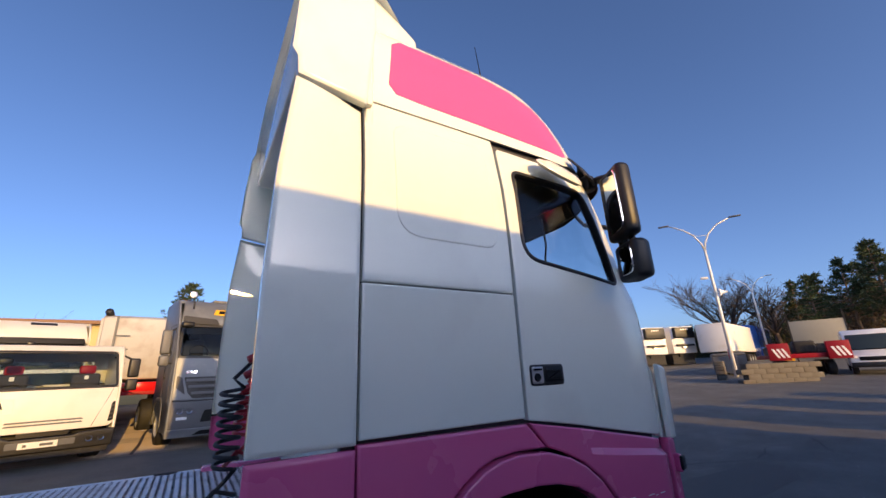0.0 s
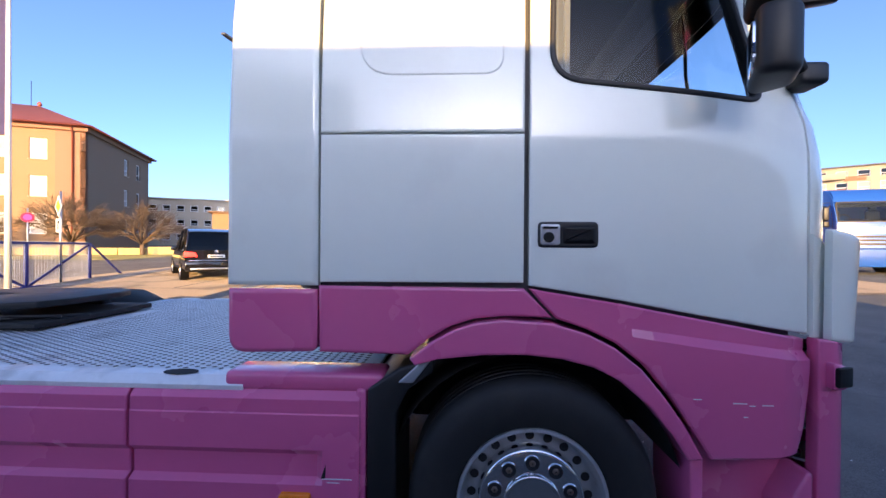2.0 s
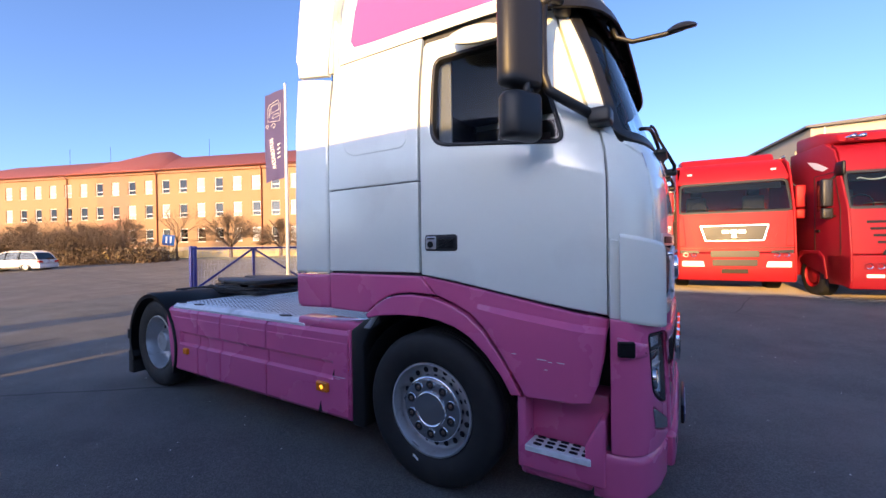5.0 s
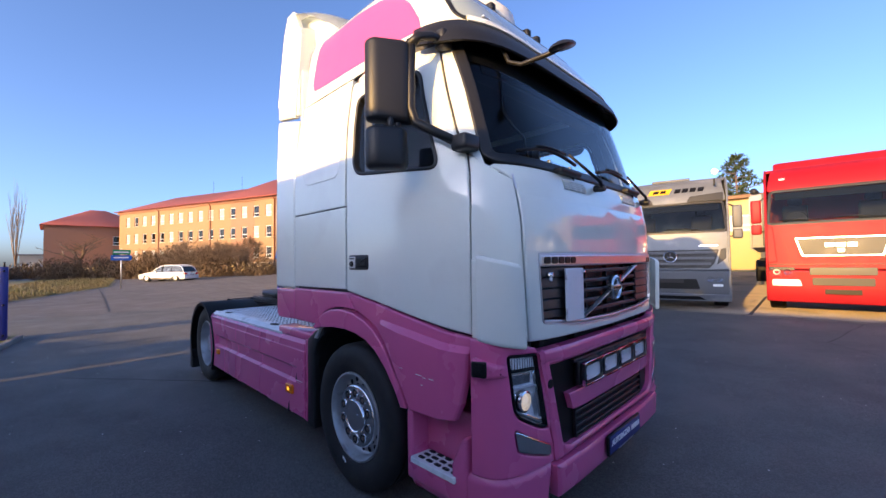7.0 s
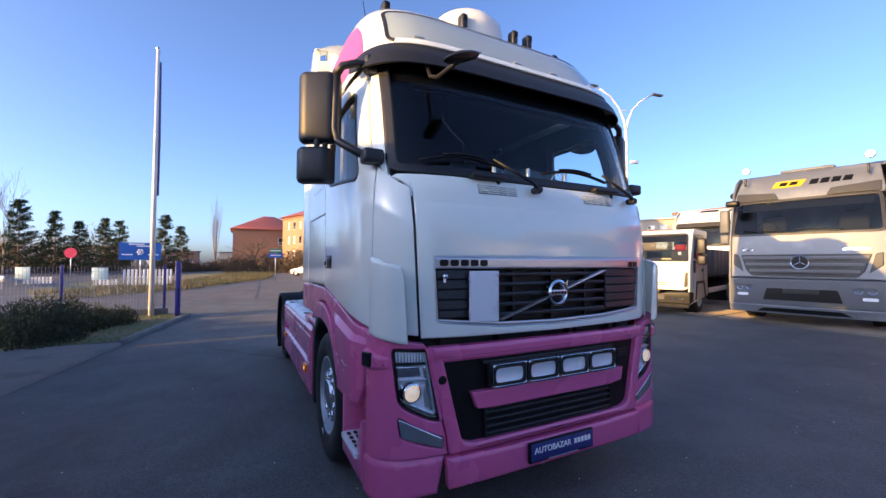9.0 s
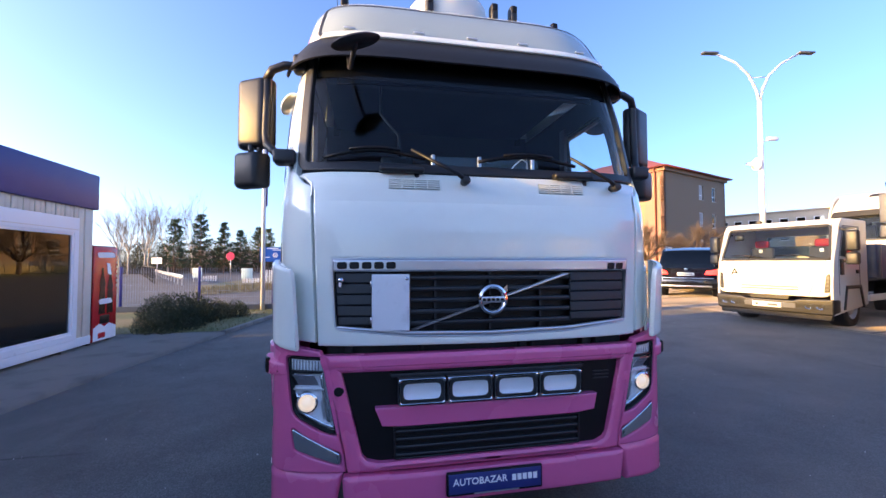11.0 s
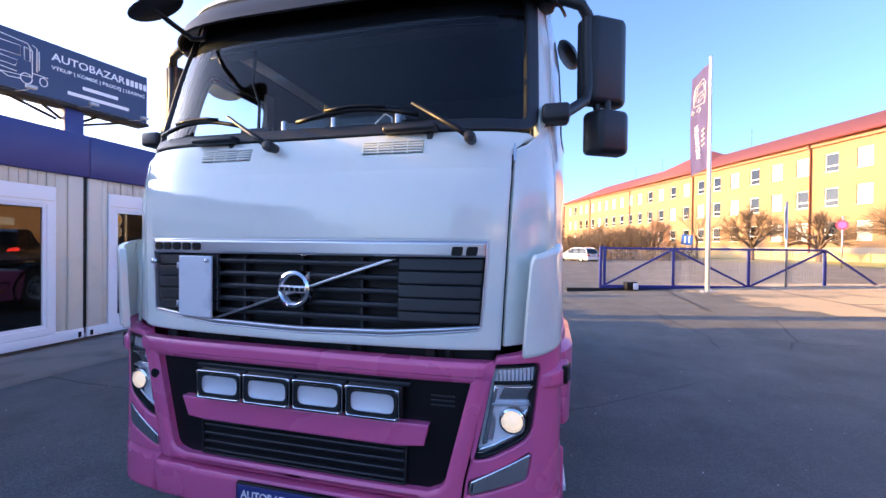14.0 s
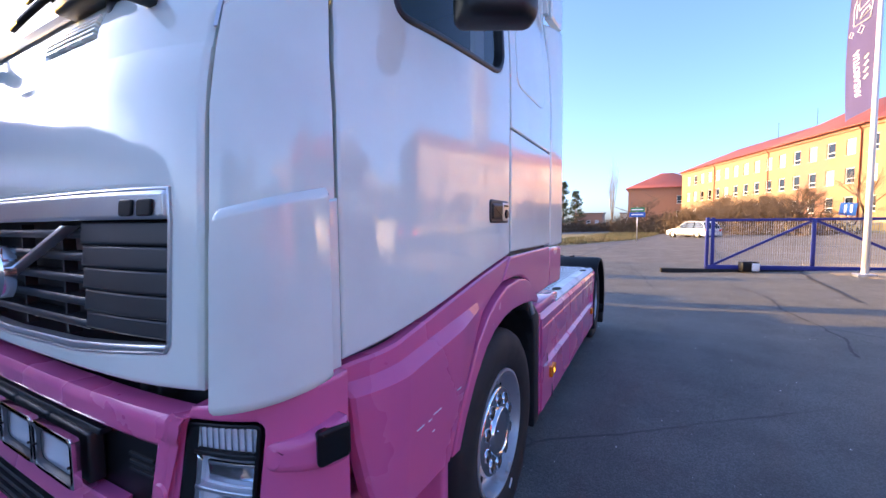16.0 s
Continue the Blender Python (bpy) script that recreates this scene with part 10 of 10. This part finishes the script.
# juniper shrubs in the planted corner
for i, sp in enumerate(([(-5.2, -2.4, 0.06, 0.72, 0.7, 0.8, 5200), (-5.95, -2.5, 0.06, 0.85, 0.75, 0.8, 5200), (-6.6, -2.2, 0.06, 0.65, 0.6, 0.6, 3400)], [(-7.3, -1.75, 0.06, 0.52, 0.48, 0.45, 2200)])):
    brush("juniper_shrub", "low dark green juniper shrub in the grass", sp, EVERGREEN, 20 + i, 0.07, "shrub", "stuff" if i == 0 else "")

# ---- buildings ----
OCHRE = surface("ochre_render", (0.31, 0.195, 0.11), 0.9, var=0.06, scale=0.5, bump=0.03, wear=((0.27, 0.17, 0.09), 0.4, 0.5, 0.75, 0.5))
SALMON = surface("salmon_render", (0.31, 0.165, 0.11), 0.9, var=0.06, scale=0.5, bump=0.03)
# darker render for sides turned from the sun: shade put into the colour
SHADERENDER = surface("shaded_side_render", (0.25, 0.18, 0.12), 0.9, var=0.06, scale=0.5, bump=0.03)
TILERED = surface("red_roof_tiles", (0.38, 0.10, 0.075), 0.75, var=0.18, scale=1.2, fine=9, bump=0.1)
PIPE = surface("red_brown_pipe", (0.22, 0.05, 0.03), 0.5, bump=0)
PALEWALL = surface("pale_yellow_render", (0.52, 0.41, 0.19), 0.9, var=0.08, scale=0.5, bump=0.03)
CREAMWALL = surface("cream_render", (0.44, 0.39, 0.31), 0.9, var=0.08, scale=0.5, bump=0.03)
WINGLASS = glass("house_window_glass", (0.10, 0.12, 0.14), 0.03, 1.7)
BLIND = surface("white_blind", (0.42, 0.42, 0.42), 0.7, var=0.05, bump=0)
# near-black colour that stands for the darkness of unlit rooms
ROOM = surface("unlit_room_dark", (0.03, 0.03, 0.032), 0.9, bump=0)


def window_meshes(w, h):
    """Frame with a mullion and transom; pane; blind. They lie in x, z with the wall's face at y = 0."""
    fr = panel([(-w / 2, 0), (w / 2, 0), (w / 2, h), (-w / 2, h)], flat(-0.10, "+y"), 0.08, 9, 0.0, holes=[[(-w / 2 + 0.09, 0.09), (w / 2 - 0.09, 0.09), (w / 2 - 0.09, h * 0.3), (-w / 2 + 0.09, h * 0.3)], [(-w / 2 + 0.09, h * 0.3 + 0.09), (w / 2 - 0.09, h * 0.3 + 0.09), (w / 2 - 0.09, h - 0.09), (-w / 2 + 0.09, h - 0.09)]])
    frame_me = finish(fr, "window_frame", PVC)
    pane_me = finish(box(-w / 2 + 0.05, w / 2 - 0.05, -0.16, -0.15, 0.05, h - 0.05), "pane", WINGLASS)
    blind_me = finish(box(-w / 2 + 0.05, w / 2 - 0.05, -0.145, -0.13, 0.1, h - 0.05), "blind", BLIND)
    sill_me = finish(box(-w / 2 - 0.06, w / 2 + 0.06, -0.12, 0.09, -0.07, 0.0), "sill", CREAMWALL)
    return frame_me, pane_me, blind_me, sill_me


def put_window(th, meshes, m, blind):
    fr = new("window", meshes[0])
    fr.parent = th
    fr.matrix_local = m
    for me, nm in ((meshes[1], "pane"), (meshes[3], "sill")) + (((meshes[2], "blind"),) if blind else ()):
        o = new(nm, me)
        o.parent = fr


def wall_with_windows(length, z0, z1, cols, rows, w, bm_for, thick=0.4):
    """Bands and piers round the openings, at y from -thick to 0; bm_for(x) gives the bmesh for that place."""
    edges_z = [z0] + [v for r in rows for v in r] + [z1]
    cuts = sorted(bm_for.keys())
    def put(xa, xb, za, zb):
        for (a, b) in cuts:
            p, q = max(xa, a), min(xb, b)
            if q - p > 1e-3:
                box(p, q, -thick, 0, za, zb, 0, 1, bm_for[(a, b)])
    for k in range(0, len(edges_z), 2):
        put(0, length, edges_z[k], edges_z[k + 1])
    for za, zb in rows:
        xs = [0]
        for c in cols:
            xs += [c - w / 2, c + w / 2]
        xs.append(length)
        for k in range(0, len(xs), 2):
            put(xs[k], xs[k + 1], za, zb)


def hip_roof(L, D, z0, z1, hip, over=0.6):
    bm = bmesh.new()
    v = [bm.verts.new(c) for c in ((-over, over, z0), (L + over, over, z0), (L + over, -D - over, z0), (-over, -D - over, z0), (hip, -D / 2, z1), (L - hip, -D / 2, z1))]
    for f in ((0, 1, 5, 4), (1, 2, 5), (2, 3, 4, 5), (3, 0, 4)):
        bm.faces.new([v[i] for i in f])
    bmesh.ops.recalc_face_normals(bm, faces=bm.faces[:])
    bmesh.ops.solidify(bm, geom=bm.faces[:], thickness=0.12)
    return bm


def school(at, rz, L, D, cols, zone, rows, eave, ridge, label):
    th = thing("school_building", label, "building", at, rz)
    bms = {k: bmesh.new() for k in zone}
    wall_with_windows(L, 0, eave, cols, rows, 1.25, bms)
    for k, m in zone.items():
        part("wall", bms[k], m, th)
    # end wall, in the same way, turned
    e = {(0, D): bmesh.new()}
    ecols = (D - 6.0, D - 2.9)
    wall_with_windows(D, 0, eave, ecols, rows, 0.95, e)
    b = e[(0, D)]
    b.transform(Matrix(((0, 1, 0, 0), (-1, 0, 0, 0), (0, 0, 1, 0), (0, 0, 0, 1))) @ Matrix.Translation((0, 0, 0)))
    b.transform(Matrix.Diagonal((-1, 1, 1, 1)))
    bmesh.ops.remove_doubles(b, verts=b.verts, dist=0.002)
    # end wall and its cornice take the shade-coloured render
    part("end_wall", b, SHADERENDER, th, "end wall with shade put into its umber colour")
    part("back_wall", box(0, L, -D, -D + 0.4, 0, eave), OCHRE, th)
    part("far_end_wall", box(L - 0.4, L, -D + 0.4, -0.4, 0, eave), OCHRE, th)
    # solid block inside; its near-black colour gives the windows a dark interior
    part("room_dark_fill", box(1.2, L - 1.2, -D + 1, -1.2, 0.1, eave - 0.2), ROOM, th)
    part("roof", hip_roof(L, D, eave, ridge, D / 2), TILERED, th, "red tiled hipped roof")
    part("gutter", tube([(-0.6, 0.62, eave - 0.02), (L + 0.6, 0.62, eave - 0.02)], 0.09, 6), PIPE, th)
    part("gutter", tube([(-0.62, 0.6, eave - 0.02), (-0.62, -D - 0.6, eave - 0.02)], 0.09, 6), PIPE, th)
    part("cornice", box(-0.25, L + 0.25, -0.1, 0.25, eave - 0.45, eave - 0.05), SALMON, th)
    part("cornice", box(-0.25, 0.1, -D - 0.2, -0.1, eave - 0.45, eave - 0.05), SHADERENDER, th)
    ms = window_meshes(1.25, rows[0][1] - rows[0][0])
    me2 = window_meshes(0.95, rows[0][1] - rows[0][0])
    r = random.Random(4)
    for c in cols:
        for za, zb in rows:
            put_window(th, ms, pose(c, 0, za), r.random() < 0.42)
    for c in ecols:
        for za, zb in rows:
            put_window(th, me2, pose(0, -c, za, 0, 0, 90), r.random() < 0.5)
    return th


cols = [3.4 + 2.72 * k for k in range(24)]
zone = {(0, 2.2): SALMON, (2.2, 30.9): OCHRE, (30.9, 36.4): SALMON, (36.4, 69): OCHRE}
rows = ((1.75, 3.55), (5.05, 6.85), (8.35, 10.15))
sc_z = 0.72
sch = school((-32.8, 34.1, sc_z), 200.4, 69, 14, cols, zone, rows, 11.45, 14.9, "long three-storey ochre school with red tiled roof and white windows")
part("middle_roof", hip_roof(14, 15, 11.45, 16.0, 5.5, 0.7), TILERED, sch).matrix_local = pose(26, 0.2, 0)
for u in (0.9, 10.7, 26.5, 41.5, 56):
    part("downpipe", tube([(u, 0.12, 0.2), (u, 0.12, 10.8), (u, 0.55, 11.4)], 0.075, 6), PIPE, sch)
part("finial", revolve([(0.02, 0.5), (0.16, 0.35), (0.2, 0.15), (0.1, 0)], "z", (7, -7, 14.85), 12), TILERED, sch)
for u in (7.4, 24, 42, 50):
    part("roof_aerial", tube([(u, -6.5, 14.6), (u, -6.5, 17.2)], 0.03, 4), DARK, sch)
part("plinth", box(-0.05, 69, -0.3, 0.06, 0.0, 1.1), surface("grey_plinth", (0.35, 0.30, 0.24), 0.9), sch)
bm = bmesh.new()
for k in range(40):
    box(k * 1.9 - 6, k * 1.9 - 4.15, -0.2, 0.0, 0, 0.75 + 0.1 * (k % 3 == 0), 0, 1, bm)
solid("garden_wall", bm, PALEWALL, "low pale stone wall before the school", "wall", (-27.5, 28.5, 0.55), 200.4, kind="structure")
# far house
th = thing("far_house", "two-storey salmon house with red hipped roof far off", "building", (-99, -0.6, 0.05), 90)
bms = {(0, 16): bmesh.new()}
wall_with_windows(16, 0, 9.3, (10.5, 13.8), ((2.2, 4.0), (5.6, 7.4)), 1.4, bms)
bms[(0, 16)].transform(Matrix.Diagonal((1, -1, 1, 1)))
part("wall", bms[(0, 16)], SALMON, th)
# side away from the sun, coloured darker to look shaded
part("side_wall", box(15.6, 16, 0.4, 14, 0, 9.3), SHADERENDER, th)
part("side_wall", box(0, 0.4, 0.4, 14, 0, 9.3), SALMON, th)
part("room_dark_fill", box(1, 15, 1, 13, 0, 9), ROOM, th)
rb = hip_roof(16, 14, 9.3, 13.2, 6.8)
rb.transform(Matrix.Diagonal((1, -1, 1, 1)))
part("roof", rb, TILERED, th)
ms = window_meshes(1.4, 1.8)
for c in (10.5, 13.8):
    for z in (2.2, 5.6):
        put_window(th, ms, pose(c, 0, z, 0, 0, 180), False)


def block(name, label, at, rz, L, D, H, wall, cols, rows, w, roofmat, slope=0.3, blindshare=0.2):
    """A plain building with its long front along local x at y = 0, looking towards +y."""
    th = thing(name, label, "building", at, rz)
    b = {(0, L): bmesh.new()}
    wall_with_windows(L, 0, H, cols, rows, w, b, 0.3)
    part("wall", b[(0, L)], wall, th)
    part("end_wall", box(0, 0.3, -D, -0.3, 0, H), wall, th)
    part("end_wall", box(L - 0.3, L, -D, -0.3, 0, H), wall, th)
    part("back_wall", box(0, L, -D - 0.3, -D, 0, H), wall, th)
    part("room_dark_fill", box(0.8, L - 0.8, -D + 0.5, -0.9, 0.05, H - 0.2), ROOM, th)
    part("roof", prism([(0.4, H), (0.4, H + 0.18), (-D - 0.6, H + 0.18 + slope), (-D - 0.6, H)], "x", -0.4, L + 0.4), roofmat, th)
    r = random.Random(int(L * 10))
    for za, zb in rows:
        ms = window_meshes(w, zb - za)
        for c in cols:
            put_window(th, ms, pose(c, 0, za), r.random() < blindshare)
    return th


BROWNROOF = surface("brown_sheet_roof", (0.20, 0.11, 0.06), 0.7, var=0.2, bump=0.05)
GREYROOF = surface("grey_roof", (0.14, 0.13, 0.13), 0.8, var=0.2, bump=0.05)
# yellow hall behind the lorries; its front looks towards the yard
block("yellow_hall", "long low pale yellow hall with brown roof edge", at_yard(10.0, 27.5), 180, 21.5, 9, 4.1, PALEWALL, [3 + 3.4 * k for k in range(6)], ((2.3, 3.2),), 1.1, BROWNROOF, 0.5)
block("yellow_hall", "low ochre annex with a small window", (-22, 52, 1.1), 204, 9, 8, 4.6, OCHRE, (3.0, 6.0), ((2.4, 3.2),), 1.3, BROWNROOF, 0.4)
ch = block("cream_house", "cream three-storey office block far behind the car park", (-31.5, 66.5, 1.5), 203, 26, 14, 7.4, CREAMWALL, [2 + 1.9 * k for k in range(13)], ((0.9, 1.9), (3.2, 4.2), (5.5, 6.5)), 1.1, CREAMWALL, 0.1, 0.1)
# thin sheet over the end wall, coloured as its shaded side
part("shade_wall", box(-0.35, -0.02, -14, 0, 0, 7.4), SHADERENDER, ch)
# white building behind the red lorries
wb_ = block("white_house", "pale rendered house with dark roof and scaffolded balcony", (31, 43, 1.1), 180, 19, 12, 9.7, CREAMWALL, [1.7 + 2.6 * k for k in range(7)], ((1.4, 3.0), (4.6, 6.2), (7.2, 8.9)), 1.5, GREYROOF, 0.8)
part("balcony_slab", box(9, 18.6, 0, 1.6, 6.6, 6.8), CREAM, wb_)
for k in range(7):
    part("balcony_post", tube([(9.2 + k * 1.55, 1.5, 6.8), (9.2 + k * 1.55, 1.5, 8.0 if k % 3 else 9.4)], 0.05, 6), POLEWHITE, wb_)
for z in (7.4, 7.95):
    part("balcony_rail", tube([(9.1, 1.5, z), (18.6, 1.5, z)], 0.04, 6), POLEWHITE, wb_)
part("blue_sheet", box(6.0, 13.0, 1.52, 1.58, 7.3, 9.6), surface("blue_tarpaulin", (0.08, 0.13, 0.36), 0.6, var=0.25, scale=1.5, bump=0.2), wb_, "blue plastic sheet over the balcony")
block("white_house", "pale wing of the house with a row of windows", (12.0, 43, 1.1), 103, 15, 8, 9.7, CREAMWALL, [1.8 + 2.9 * k for k in range(5)], ((1.4, 3.0), (4.6, 6.2), (7.0, 8.4)), 1.2, GREYROOF, 0.6)
# block of flats far off
fl_ = block("block_of_flats", "five-storey cream and orange block of flats far off", (75.5, 62.5, 2.2), 140, 17, 12, 13.5, CREAMWALL, [1.5 + 2.6 * k for k in range(6)], ((1.2, 2.5), (4.0, 5.3), (6.8, 8.1), (9.6, 10.9), (11.7, 12.9)), 1.5, GREYROOF, 0.0)
for k in range(5):
    part("orange_band", box(9.0, 9.6 + 2.0, 0.0, 0.05, 0.3 + k * 2.7, 1.1 + k * 2.7), SALMON, fl_)
    part("balcony", box(11.5, 15.0, 0.0, 1.0, 0.6 + k * 2.7, 1.6 + k * 2.7, 0.02), SALMON if k % 2 else CREAMWALL, fl_)
block("orange_house", "orange rendered house behind the blue lorry", (35, 40, 1.3), 165, 14, 9, 6.8, SALMON, (3, 6, 9), ((1.5, 3.0), (4.3, 5.8)), 1.4, BROWNROOF, 0.5)
# far low town beyond the road
for i, (x, y, L, H, m) in enumerate(((-150, -28, 16, 6, CREAMWALL), (-155, -12, 10, 5, SALMON), (-140, 4, 9, 4.5, CREAMWALL), (-160, -45, 18, 6, CREAMWALL))):
    block("far_house", "low pale building on the horizon", (x, y, 0), -90, L, 8, H, m, [2 + 3 * k for k in range(int(L / 3))], ((1.2, 2.4),), 1.4, GREYROOF, 0.3)

# ---- yard clutter by the low-loader ----
BLOCK = surface("concrete_block", (0.11, 0.098, 0.08), 0.9, var=0.35, scale=2, bump=0.5)
bw_ = thing("block_wall", "low rough concrete block wall in the yard", "wall", at_yard(23.1, 9.85), -33)
for i in range(6):
    for j in range(4):
        q = 0.3 * (j % 2)
        part("block", box(i * 0.61 + q, i * 0.61 + 0.605 + q, -0.2 - 0.01 * ((i + j) % 3), 0.2, j * 0.25 - 0.1, j * 0.25 + 0.147, 0.012), BLOCK, bw_)
pl_ = thing("stone_pillar", "stack of rough stone blocks beside the bins", "pillar", at_yard(25.0, 11.5), 15)
for j in range(4):
    part("block", box(-0.22, 0.22, -0.22, 0.22, j * 0.25, j * 0.25 + 0.24, 0.02), BLOCK, pl_)
for (x, y) in ((29.0, 13.0), (30.0, 12.9)):
    bn = thing("waste_bin", "large grey plastic waste container on wheels", "bin", at_yard(x, y), -60, "waste containers")
    part("tub", prism([(-0.6, 0.12), (0.6, 0.12), (0.68, 1.15), (-0.68, 1.15)], "y", -0.45, 0.45, None, 0.04), SLATE, bn)
    part("lid", prism([(-0.7, 1.15), (0.7, 1.15), (0.62, 1.32), (-0.62, 1.32)], "y", -0.5, 0.5, None, 0.05), SLATE, bn)
    for sx in (-0.45, 0.45):
        for sy in (-0.3, 0.3):
            part("castor", revolve([(0.02, -0.03), (0.08, -0.03), (0.08, 0.03), (0.02, 0.03)], "y", (sx, sy, 0.08), 12), INK, bn)
yb = solid("grit_bin", box(-0.7, 0.7, -0.4, 0.4, 0, 0.9, 0.06), YELLOW, "yellow plastic grit bin by the lamp post", "bin", at_yard(50, 16.6), 20)
tp = thing("screen_panel", "grey tarpaulin screen on two posts", "screen", at_yard(46.8, 12.9), -70)
part("sheet", box(-1.9, 1.9, -0.04, 0.04, 1.3, 3.6, 0.02), surface("grey_tarpaulin", (0.33, 0.32, 0.27), 0.8, var=0.2, scale=1, bump=0.1), tp)
for s in (-1.9, 1.9):
    part("post", box(s - 0.06, s + 0.06, -0.06, 0.06, 0, 4.3), DARK, tp)
